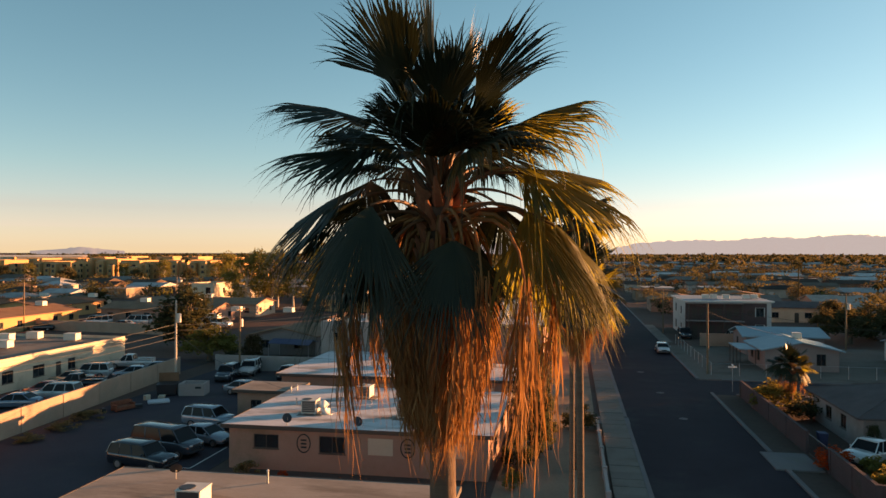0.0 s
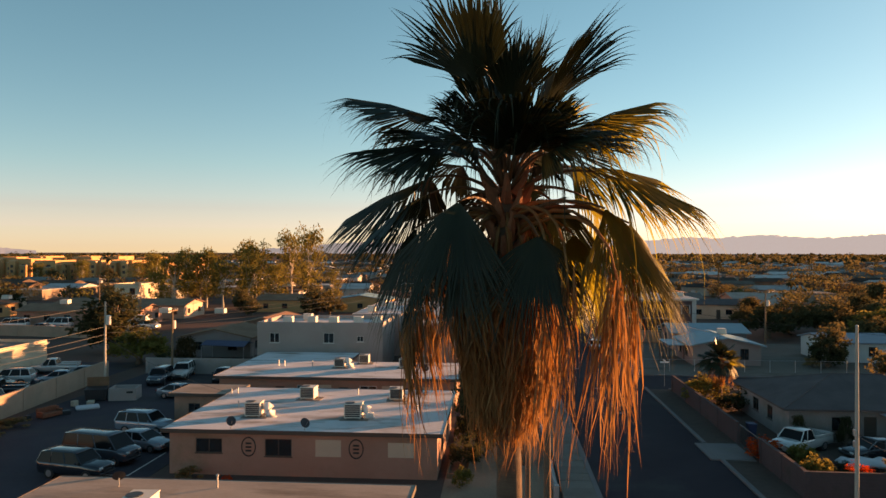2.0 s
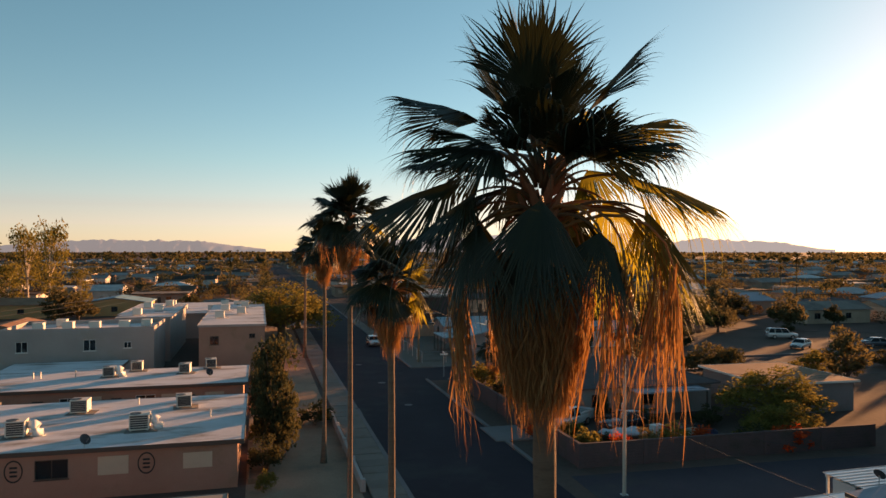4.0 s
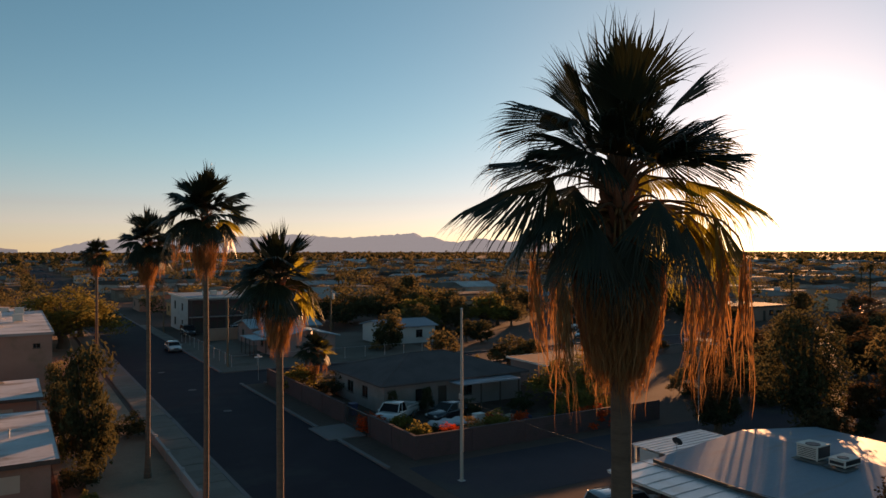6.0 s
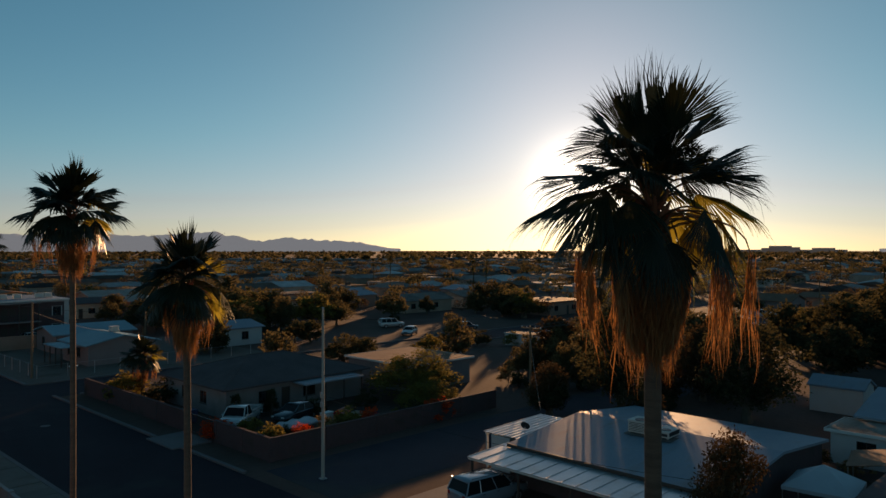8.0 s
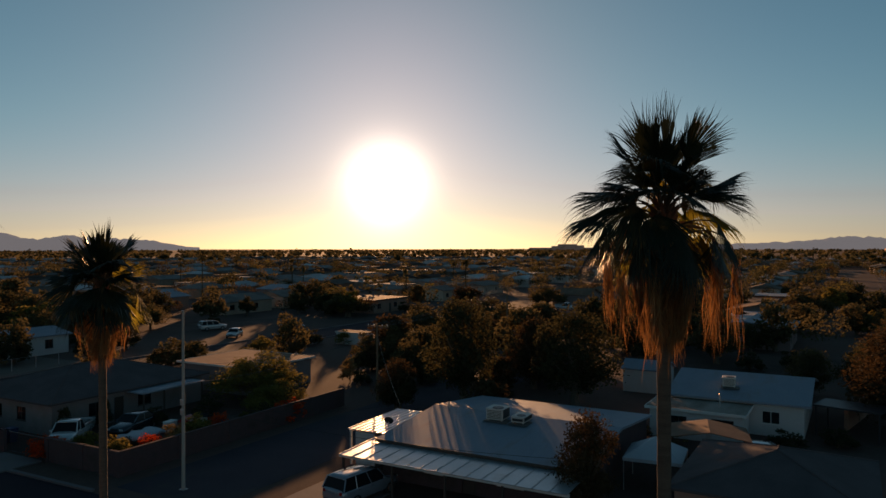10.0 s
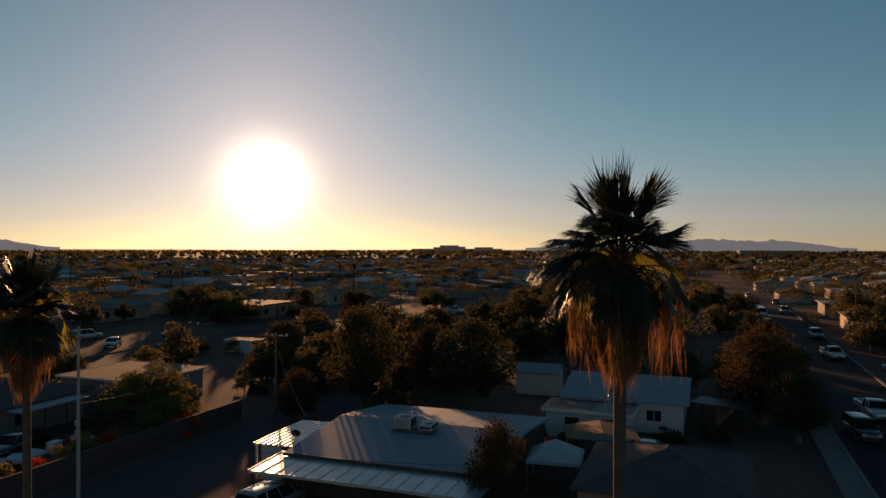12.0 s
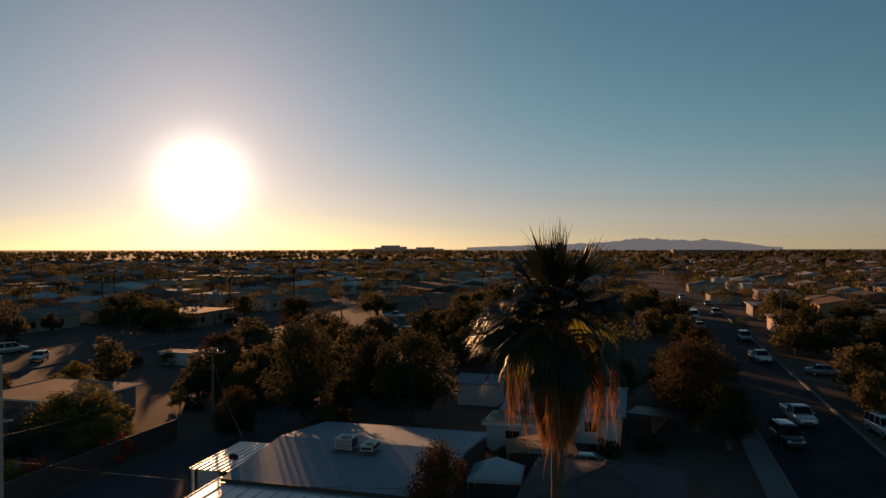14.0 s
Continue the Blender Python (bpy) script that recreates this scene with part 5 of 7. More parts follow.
for i, (x, y, h, w, k) in enumerate(((57.1, 116.7, 6.5, 9.5, "fine_gold"), (71.0, 114.0, 6.8, 10.0, "fine_gold"), (52, 108, 6.0, 8.0, "fine_wide"), (57, 132, 7, 10, "fine_wide"), (50, 134, 7.0, 12, "fine_wide"), (44, 126, 6, 9, "wide_c"),
                                     (40, 95, 5, 5, "bush_a"), (79, 160, 8, 10, "fine_b"), (104, 41, 6, 8, "fine_gold"), (82, 19.4, 6.5, 8, "fine_b"), (95, 33, 8, 9, "fine_a"), (113, 30.6, 10, 11, "fine_a"),
                                     (70, 76, 3.0, 5.0, "bush_a"), (74, 72, 2.6, 4.5, "bush_b"), (58, 74, 3.5, 6, "bush_b"), (86, 66, 5, 7, "fine_wide"), (66, 8, 4.5, 5.5, "fine_b"), (88, 52, 6.5, 8, "fine_wide"), (91, 60, 6, 8, "fine_rust"), (93, 70, 5.5, 8, "fine_wide"), (84, 44, 6.5, 7, "fine_b"), (112, 66, 5.5, 8, "fine_wide"), (128, 80, 6, 9, "fine_rust"), (136, 44, 6.5, 8, "fine_b"), (74, 48, 5, 7, "fine_rust"), (70, 54, 4.5, 7, "fine_wide"), (152, 70, 6, 9, "fine_wide"))):
    tree(k, x, y, h, w, "dusty olive-brown garden tree in low light", rz=i * 53, group="garden trees")

for i, (k, x, y, h, w, lab) in enumerate((("bush_b", 18.4, 47.4, 2.5, 3.0, "yellow-green shrub behind the block wall"), ("bush_red", 20.9, 46.9, 2.1, 2.2, "dark red bougainvillea behind the block wall"),
                                           ("bush_dry", 23.0, 47.0, 2.2, 2.8, "dry brown shrub behind the block wall"), ("bush_b", 25.4, 47.0, 2.6, 3.6, "yellow-green shrub behind the block wall"),
                                           ("bush_red", 27.8, 47.4, 2.2, 2.2, "dark red bougainvillea behind the block wall"), ("bush_a", 29.8, 46.8, 2.4, 3.4, "dark shrub behind the block wall"), ("bush_b", 31.4, 48.6, 2.4, 3.4, "yellow-green shrub in the yard"),
                                           ("bush_a", 39.6, 8.2, 1.3, 2.6, "dark shrub before the white wing"), ("bush_a", 39.8, 11.4, 1.2, 2.4, "dark shrub before the white wing"), ("bush_dry", 41.4, 16.2, 1.3, 2.4, "dry brown shrub before the white wing"), ("bush_a", 41.6, 18.8, 1.5, 2.8, "dark shrub beside the white wing"), ("bush_a", 36.8, 14.8, 1.2, 2.2, "low dark shrub in the back yard"), ("bush_a", 44.6, 8.6, 1.6, 3.0, "dark shrub at the corner of the white house"), ("bush_a", 46.4, 5.4, 1.8, 3.0, "dark shrub under the carport edge"), ("bush_a", 27.2, 54.2, 2.0, 2.6, "dark shrub before the porch"), ("bush_a", 21.0, 49.8, 1.2, 2.2, "low dark shrub in the yard"), ("bush_a", 32.4, 53.0, 2.2, 3.0, "dark shrub beside the porch"),
                                           ("fine_a", 98, 31, 6.5, 9, "dark garden tree behind the yards"), ("fine_b", 104, 38, 6.0, 9, "olive garden tree behind the yards"), ("fine_a", 92, 26, 5.5, 8, "dark garden tree behind the yards"),
                                           ("fine_wide", 112, 36, 6.0, 10, "olive garden tree behind the yards"), ("fine_b", 88, 20, 5.0, 7, "olive garden tree by the yards"), ("fine_a", 78, 28, 6.0, 8, "dark garden tree behind the shed"))):
    tree(k, x, y, h, w, lab, "shrub" if h < 3 else "tree", i * 71, "garden growth")

# yards full of brush and small trees
YARDS = [(49, 45, 62, 60), (49, 45, 62, 58), (62, 46, 76, 64), (37, 20, 66, 46), (60, 22, 100, 60), (62, -2, 96, 20), (36.5, 66, 60, 78), (34, 92, 56, 108), (-44, 86, -34, 126), (-130, 136, -48, 170), (100, 20, 150, 44)]
BUILT = [(20, 15, 35, 36), (40, 7, 58, 19), (56, 19, 62, 27), (37, 55, 49, 68), (20, 56, 37, 71), (72, 67, 78, 75), (41, 98, 52, 110), (23, 94, 36, 120), (-121, 122, -70, 164), (-100, 100, -34, 133), (22, 48, 33, 56.5), (-60, 56, -45, 93), (17, 28, 23, 34)]
yr = random.Random(31)
KINDS = ["round_a", "round_b", "rust", "wide_b", "bush_a", "bush_dry", "wide_c", "round_c", "bush_b", "rust", "bush_a"]
made = 0
while made < 85:
    a, b, c, d = YARDS[made % len(YARDS)]
    x, y = yr.uniform(a, c), yr.uniform(b, d)
    made += 1
    if any(p - 0.6 < x < r + 0.6 and q - 0.6 < y < s + 0.6 for p, q, r, s in BUILT):
        continue
    k = yr.choice(KINDS)
    h = yr.uniform(2.6, 6.2) * (0.5 if k.startswith("bush") else 1.0)
    tree(k, x, y, h, h * yr.uniform(0.9, 1.4), "dark brushy garden growth in the yards", "shrub" if k.startswith("bush") else "tree", yr.uniform(0, 360), "garden growth")

# ---- cars ----
PAINT = {}


def paint(name, colour):
    if name not in PAINT:
        PAINT[name] = plain(name + "_car_paint", colour, 0.20, 0.25, 0.9)
    return PAINT[name]


COLOURS = {"white": (0.55, 0.55, 0.54), "silver": (0.22, 0.26, 0.30), "grey": (0.055, 0.072, 0.092), "dark": (0.018, 0.024, 0.034), "blue": (0.10, 0.18, 0.26), "red": (0.30, 0.04, 0.03), "tan": (0.40, 0.33, 0.25), "pale_blue": (0.20, 0.28, 0.34)}
CAR_MADE = {}


def car_body(stations):
    secs = []
    for x, hw, zb, zt in stations:
        mid = (zb + zt) / 2
        secs.append([(x, -hw + 0.02, zb + 0.12), (x, -hw + 0.09, zb), (x, hw - 0.09, zb), (x, hw - 0.02, zb + 0.12), (x, hw + 0.015, mid), (x, hw - 0.01, zt - 0.17), (x, hw - 0.05, zt - 0.06), (x, hw - 0.15, zt - 0.01), (x, hw * 0.4, zt + 0.015),
                     (x, -hw * 0.4, zt + 0.015), (x, -hw + 0.15, zt - 0.01), (x, -hw + 0.05, zt - 0.06), (x, -hw + 0.01, zt - 0.17), (x, -hw - 0.015, mid)])
    return Geo().ring(secs)


CARS = {  # length, wheel base positions, wheel radius, body stations, cabin (belt z, roof z, x front low, x front top, x rear top, x rear low)
    "sedan": (4.7, (0.85, 3.65), 0.32, [(0, 0.62, 0.38, 0.62), (0.12, 0.78, 0.25, 0.72), (0.9, 0.88, 0.22, 0.84), (1.3, 0.9, 0.22, 0.93), (3.7, 0.9, 0.22, 0.97), (4.5, 0.84, 0.25, 0.96), (4.7, 0.7, 0.38, 0.82)], (0.92, 1.42, 1.15, 1.95, 3.35, 4.1)),
    "suv": (4.8, (0.9, 3.75), 0.37, [(0, 0.66, 0.45, 0.8), (0.12, 0.82, 0.32, 0.95), (1.0, 0.92, 0.3, 1.05), (1.3, 0.93, 0.3, 1.1), (4.5, 0.93, 0.3, 1.12), (4.72, 0.88, 0.32, 1.1), (4.8, 0.8, 0.42, 1.0)], (1.08, 1.75, 1.25, 1.85, 4.45, 4.74)),
    "van": (5.4, (0.9, 4.1), 0.36, [(0, 0.7, 0.45, 0.9), (0.1, 0.88, 0.32, 1.05), (0.7, 0.97, 0.3, 1.15), (1.1, 0.98, 0.3, 1.22), (5.2, 0.98, 0.3, 1.24), (5.35, 0.94, 0.32, 1.22), (5.4, 0.88, 0.42, 1.15)], (1.2, 2.05, 0.75, 1.5, 5.15, 5.34)),
    "pickup": (5.5, (0.95, 4.35), 0.38, [(0, 0.7, 0.45, 0.85), (0.12, 0.86, 0.34, 1.0), (1.1, 0.95, 0.32, 1.06), (1.4, 0.95, 0.32, 1.1), (3.2, 0.95, 0.32, 1.1), (3.25, 0.95, 0.32, 1.08), (5.4, 0.95, 0.34, 1.08), (5.5, 0.9, 0.42, 1.0)], (1.06, 1.75, 1.35, 2.0, 3.0, 3.2)),
}


def car(kind, x, y, rz, colour, label, z=0.02, group="parked cars"):
    key = (kind, colour)
    if key in CAR_MADE:
        o = copy_thing(CAR_MADE[key], pose(x, y, z, 0, 0, rz))
        return tagged(o, label, kind if kind != "sedan" else "car", group)
    ln, wheels, wr, stations, (zb, zr, xa, xb, xc, xd) = CARS[kind]
    e = thing("car" if kind == "sedan" else kind if kind != "pickup" else "pickup_truck", pose(x, y, z, 0, 0, rz), label, "pickup truck" if kind == "pickup" else "car" if kind in ("sedan", "suv") else "van", group)
    CAR_MADE[key] = e
    p = paint(colour, COLOURS[colour])
    c = pose(-ln / 2, 0, 0)
    car_body(stations).ob("body", p, e, smooth=True).matrix_basis = c
    hb, ht = stations[3][1] - 0.04, stations[3][1] - 0.2

    def cabin(grow, z1, z2, x4):
        a, b, cc, d = x4
        k = grow
        return Geo().ring([[(a - k, -hb - k, z1), (b - k, -ht - k, z2), (b - k, ht + k, z2), (a - k, hb + k, z1)],
                           [(a + 0.35, -hb - k, z1), (b + 0.2, -ht - k, z2 + 0.03), (b + 0.2, ht + k, z2 + 0.03), (a + 0.35, hb + k, z1)],
                           [(d - 0.3, -hb - k, z1), (cc - 0.2, -ht - k, z2 + 0.03), (cc - 0.2, ht + k, z2 + 0.03), (d - 0.3, hb + k, z1)],
                           [(d + k, -hb - k, z1), (cc + k, -ht - k, z2), (cc + k, ht + k, z2), (d + k, hb + k, z1)]])

    cabin(0, zb - 0.04, zr - 0.06, (xa, xb, xc, xd)).ob("glazing", M["car_glass"], e).matrix_basis = c
    shell = []
    for k in range(7):
        q = k / 6
        u, w, lift = xb - 0.08 + (xc - xb + 0.16) * q, ht + 0.01 - 0.05 * (2 * q - 1) ** 4, 0.055 * (1 - (2 * q - 1) ** 4)
        shell.append([(u, -w, zr - 0.08), (u, w, zr - 0.08), (u, w - 0.03, zr - 0.05 + lift * 0.6), (u, w - 0.14, zr - 0.03 + lift), (u, 0, zr - 0.01 + lift), (u, -w + 0.14, zr - 0.03 + lift), (u, -w + 0.03, zr - 0.05 + lift * 0.6)])
    Geo().ring(shell).ob("roof", p, e, smooth=True).matrix_basis = c
    mids = [0.45] if kind in ("sedan", "pickup") else [0.36, 0.70]
    for s in (-1, 1):
        for lo, hi in [(xa, xb), (xd, xc)] + [(xa + (xd - xa) * f, xb + (xc - xb) * f) for f in mids]:
            g = Geo().tube([(lo, s * (hb + 0.005), zb - 0.06), (hi, s * (ht + 0.005), zr - 0.05)], 0.04, 5)
            g.ob("pillar", p, e).matrix_basis = c
        Geo().soft(xa + 0.25, s * (hb + 0.14) - 0.09, zb + 0.0, xa + 0.37, s * (hb + 0.14) + 0.09, zb + 0.14, 0.03).ob("mirror", p, e).matrix_basis = c
        Geo().soft(-0.01, s * 0.55 - 0.16, stations[1][3] - 0.2, 0.1, s * 0.55 + 0.16, stations[1][3] - 0.06, 0.03).ob("headlight", M["lamp_clear"], e).matrix_basis = c
        Geo().soft(ln - 0.1, s * 0.66 - 0.12, stations[-2][3] - 0.28, ln + 0.01, s * 0.66 + 0.12, stations[-2][3] - 0.08, 0.03).ob("tail_light", M["lamp_red"], e).matrix_basis = c
        for f in (0.33, 0.62):
            Geo().soft(xa + (xd - xa) * f, s * (stations[3][1] + 0.012) - 0.014, zb - 0.18, xa + (xd - xa) * f + 0.18, s * (stations[3][1] + 0.012) + 0.014, zb - 0.14, 0.008).ob("door_handle", M["dark_metal"], e).matrix_basis = c
        for wx in wheels:
            t = Geo().tube([(0, -0.11, 0), (0, -0.09, 0), (0, 0.09, 0), (0, 0.11, 0)], [wr * 0.88, wr, wr, wr * 0.88], 18).ob("wheel", M["rubber"], e)
            t.matrix_basis = c @ pose(wx, s * (stations[3][1] - 0.1), wr - 0.02)
            g = Geo().tube([(0, s * 0.085, 0), (0, s * 0.118, 0)], [wr * 0.62, wr * 0.58], 14)
            g.ob("rim", M["rim"], t)
    for xx, w in ((-0.05, 0.14), (ln - 0.09, 0.14)):
        Geo().soft(xx, -0.72, 0.36, xx + w, 0.72, 0.52, 0.04).ob("bumper", M["dark_metal"], e).matrix_basis = c
    Geo().soft(-0.02, -0.35, 0.54, 0.06, 0.35, 0.66, 0.02).ob("grille", M["black"], e).matrix_basis = c
    if kind == "pickup":
        Geo().box(3.42, -0.78, 1.075, 5.35, 0.78, 1.09).ob("bed_liner", M["black"], e).matrix_basis = c
        for s in (-1, 1):
            Geo().soft(3.25, s * 0.86 - 0.07, 1.05, 5.45, s * 0.86 + 0.07, 1.24, 0.02).ob("bed_side", p, e).matrix_basis = c
        Geo().soft(5.36, -0.8, 1.05, 5.46, 0.8, 1.24, 0.02).ob("tailgate", p, e).matrix_basis = c
    if kind in ("suv", "van"):
        for s in (-1, 1):
            Geo().tube([(xb + 0.3, s * (ht - 0.1), zr + 0.06), (xc - 0.3, s * (ht - 0.1), zr + 0.06)], 0.02, 5).ob("roof_rail", M["dark_metal"], e).matrix_basis = c
    return e


M["car_glass"] = plain("car_glass", (0.012, 0.014, 0.016), 0.12)
M["car_glass"].node_tree.nodes["Principled BSDF"].inputs["Specular IOR Level"].default_value = 0.12
car("van", -29.4, 49.0, 168, "grey", "grey camper van parked in the lot")
car("suv", -29.2, 45.6, 170, "dark", "dark blue-black estate car parked in the lot")
car("sedan", -28.2, 52.2, 168, "silver", "silver saloon parked in the lot")
car("suv", -30.2, 57.0, 172, "pale_blue", "pale blue-grey off-roader parked in the lot")
car("suv", -39.4, 78.2, 100, "grey", "dusty grey off-roader by the fence")
car("suv", -38.4, 82.0, 100, "white", "white off-roader parked at the lot's end")
car("sedan", -33.5, 70.5, 170, "silver", "silver saloon half hidden by the flats")
car("sedan", -33.0, 80.5, 100, "dark", "dark saloon at the lot's end")
car("suv", -55.6, 76.2, 15, "white", "white off-roader in the far car park")
car("pickup", -55.2, 83.6, 15, "white", "white pickup in the far car park")
car("sedan", -50.6, 77.2, 15, "pale_blue", "pale blue saloon behind the block wall")
car("sedan", -49.8, 80.6, 15, "silver", "silver saloon behind the block wall")
car("pickup", -52.2, 69.6, 15, "dark", "dark pickup with cluttered bed behind the wall")
car("suv", -50.8, 64.4, 10, "white", "white off-roader behind the wall")
car("sedan", -53.6, 66.6, 12, "red", "red saloon behind the wall")
car("sedan", -52.0, 60.5, 12, "blue", "blue saloon behind the wall")
car("sedan", -55.5, 72.8, 12, "tan", "tan saloon in the far car park")
car("sedan", 13.0, 110.5, 90, "white", "white saloon parked at the kerb")
car("sedan", 26.8, 128.4, 95, "white", "white saloon before the two-storey flats")
car("sedan", 30.0, 128.2, 92, "dark", "dark saloon before the two-storey flats")
car("suv", 19.0, 129.5, 90, "dark", "dark off-roader beside the flats")
car("pickup", 20.8, 55.6, 36, "white", "white pickup in the walled yard")
car("sedan", 25.4, 54.2, 14, "dark", "dark saloon in the walled yard")
car("suv", 20.4, 29.6, 172, "silver", "silver people carrier beside the patio cover", z=0.05)
car("suv", 77.0, 104.2, 160, "white", "white off-roader on the dirt lot")
car("sedan", 84.6, 92.3, 165, "grey", "grey saloon on the dirt lot")
car("pickup", 60.5, -8.7, 8, "white", "white pickup parked on the street", z=0.008)
car("suv", 51.8, -6.2, 8, "dark", "dark off-roader parked on the street", z=0.008)
car("sedan", 39.3, 9.6, 100, "silver", "silver saloon under a rust-brown tarp awning")
car("sedan", 72.0, 93.5, 30, "white", "white saloon at the edge of the lot")
car("van", -93.3, 129.8, 8, "white", "white van parked on the bare lot")
car("van", -85.6, 131.4, 4, "white", "white van parked on the bare lot")
car("van", -67.6, 130.4, 172, "white", "white van beyond the dark tree")
car("sedan", -102.5, 117.5, 20, "blue", "blue saloon by the low wall")
car("sedan", -97.5, 119.5, 20, "dark", "dark saloon by the low wall")
LOT = [("sedan", "white"), ("suv", "silver"), ("sedan", "dark"), ("pickup", "white"), ("sedan", "silver"), ("suv", "white"), ("van", "white"), ("sedan", "grey")]
rng = random.Random(5)
for i, (x, y, r) in enumerate(((177, -6, 4), (174, -11, 4), (142, -5.2, 4), (99.3, -10.7, 6), (89, -17.2, 80), (57.1, -15.2, 5), (164, -5.4, 3), (205, -11.4, 3), (232, -5.6, 3), (124, -11.6, 3), (107, 51, 70), (114, 59, 75), (118, 50, 80), (124, 57, 70),
                               (101, 57, 60), (130, 62, 80), (140, 55, 70), (96, 63, 75), (135, 48, 20), (146, 63, 80), (104, 66, 70), (150, 40, 85), (118, 72, 15), (128, 74, 75), (110, 79, 65), (26, 224, 90), (60, 236, 0), (-70, 131, 10), (-86, 127, 5))):
    k, c = LOT[i % len(LOT)]
    car(k, x, y, r + rng.uniform(-4, 4), c, f"{c} {'saloon' if k == 'sedan' else 'off-roader' if k == 'suv' else k} parked among the houses")


# ---- rooftop things ----
def roof_box(x, y, z, w, d, h, label, rz=0, kind="cooler"):
    """A rooftop cooler > cabinet, louvre slats, lid, feet and pipe."""
    e = thing("rooftop_cooler", pose(x, y, z, 0, 0, rz), label, "air conditioner", "rooftop coolers")
    Geo().soft(-w / 2, -d / 2, 0.1, w / 2, d / 2, h, 0.02).ob("cabinet", M["ac"], e)
    Geo().soft(-w / 2 - 0.03, -d / 2 - 0.03, h, w / 2 + 0.03, d / 2 + 0.03, h + 0.05, 0.01).ob("lid", M["ac"], e)
    for sx in (-1, 1):
        for sy in (-1, 1):
            Geo().box(sx * (w / 2 - 0.1) - 0.04, sy * (d / 2 - 0.1) - 0.04, 0, sx * (w / 2 - 0.1) + 0.04, sy * (d / 2 - 0.1) + 0.04, 0.1).ob("foot", M["metal"], e)
    if y < 80 and x > -30:
        Geo().soft(-w * 0.72, -d * 0.8, 0.003, w * 0.95, d * 0.62, 0.03, 0.008).ob("base_pan", M["roof_dust"], e, "dark stained base pan")
        Geo().tube([(-w * 0.2, -d * 0.1, h + 0.05), (-w * 0.2, -d * 0.1, h + 0.085)], min(w, d) * 0.32, 14).ob("fan_grille", M["dark_metal"], e)
    n = 6 if y < 80 and x > -30 else 0
    for k in range(n):
        zz = 0.2 + (h - 0.32) * k / (n - 1)
        for s in (-1,):
            # louvre slats made tall so their dark metal also paints the front's shade
            Geo().box(-w / 2 + 0.08, s * (d / 2 + 0.006) - 0.012, zz, w / 2 - 0.08, s * (d / 2 + 0.006) + 0.012, zz + 0.10).ob("slat", M["dark_metal"], e)
            Geo().box(s * (w / 2 + 0.006) - 0.012, -d / 2 + 0.08, zz, s * (w / 2 + 0.006) + 0.012, d / 2 - 0.08, zz + 0.035).ob("slat", M["dark_metal"], e)
    Geo().tube([(w / 2, 0.2, 0.15), (w / 2 + 0.25, 0.2, 0.12), (w / 2 + 0.5, 0.25, 0.02)], 0.02, 5).ob("pipe", M["metal"], e)
    return e


def duct(x, y, z, rz, label):
    e = thing("roof_duct", pose(x, y, z, 0, 0, rz), label, "duct", "roof ducts")
    Geo().tube([(0, 0, 0), (0, 0, 0.35), (0.08, 0, 0.55), (0.28, 0, 0.68), (0.55, 0, 0.68)], [0.32, 0.32, 0.33, 0.32, 0.3], 16).ob("elbow", M["white_tank"], e, smooth=True)
    Geo().tube([(0, 0, 0), (0, 0, 0.04)], 0.45, 16).ob("flange", M["metal"], e)
    return e


def dish(x, y, z, rz, label="small grey satellite dish on a roof mast"):
    e = thing("satellite_dish", pose(x, y, z, 0, 0, rz), label, "satellite dish", "satellite dishes")
    Geo().tube([(0, 0, 0), (0, 0, 0.45)], 0.025, 6).ob("mast", M["metal"], e)
    secs = []
    for k in range(5):
        r = 0.32 * k / 4
        secs.append([(0.35 * r * r, r * math.cos(t * 0.5236), r * math.sin(t * 0.5236) * 1.1) for t in range(12)])
    o = Geo().ring(secs, False).ob("reflector", M["dark_metal"], e, smooth=True)
    o.matrix_basis = pose(0.05, 0, 0.5, 0, -35)
    Geo().tube([(0.05, 0, 0.3), (0.3, 0, 0.45), (0.42, 0, 0.62)], 0.014, 5).ob("feed_arm", M["metal"], e)
    return e


def vent(x, y, z, h=0.5):
    e = thing("vent_pipe", pose(x, y, z), "thin metal vent pipe on the roof", "pipe", "vent pipes")
    Geo().tube([(0, 0, 0), (0, 0, h)], 0.05, 8).ob("pipe", M["metal"], e)
    Geo().tube([(0, 0, h), (0, 0, h + 0.02), (0, 0, h + 0.1)], [0.05, 0.09, 0.02], 8).ob("cap", M["metal"], e)


RZ = 3.07
roof_box(-18.9, 50.4, RZ, 1.1, 1.1, 1.0, "dark louvred cooler on the white roof", 4)
duct(-17.7, 50.4, RZ, 160, "white round duct elbow beside a cooler")
roof_box(-16.6, 56.6, RZ, 1.15, 1.1, 0.95, "beige cooler on the white roof", -3)
roof_box(-9.6, 56.8, RZ, 1.05, 1.1, 0.9, "pale cooler on the white roof", 5)
roof_box(-11.7, 50.3, RZ, 1.2, 1.1, 1.05, "beige cooler with stained base on the roof", 2)
duct(-10.6, 50.4, RZ, 170, "white round duct elbow beside a cooler")
dish(-19.2, 46.7, RZ, -60)
dish(-14.2, 46.6, RZ, -50)
for x, y in ((-23.3, 57.6), (-23.0, 58.2), (-21.0, 53.0), (-13.0, 58.5), (-7.5, 53.0)):
    vent(x, y, RZ, 0.45)
for x, y, a in ((-17.6, 72.2, 3), (-11.0, 72.6, -4), (-15.6, 75.0, 2), (-8.8, 75.0, 6)):
    roof_box(x, y, 3.02, 1.0, 1.0, 0.9, "weathered cooler on the long white roof", a)
duct(-16.5, 72.2, 3.02, 165, "white duct elbow on the long roof")
dish(-8.6, 69.5, 3.02, -70)
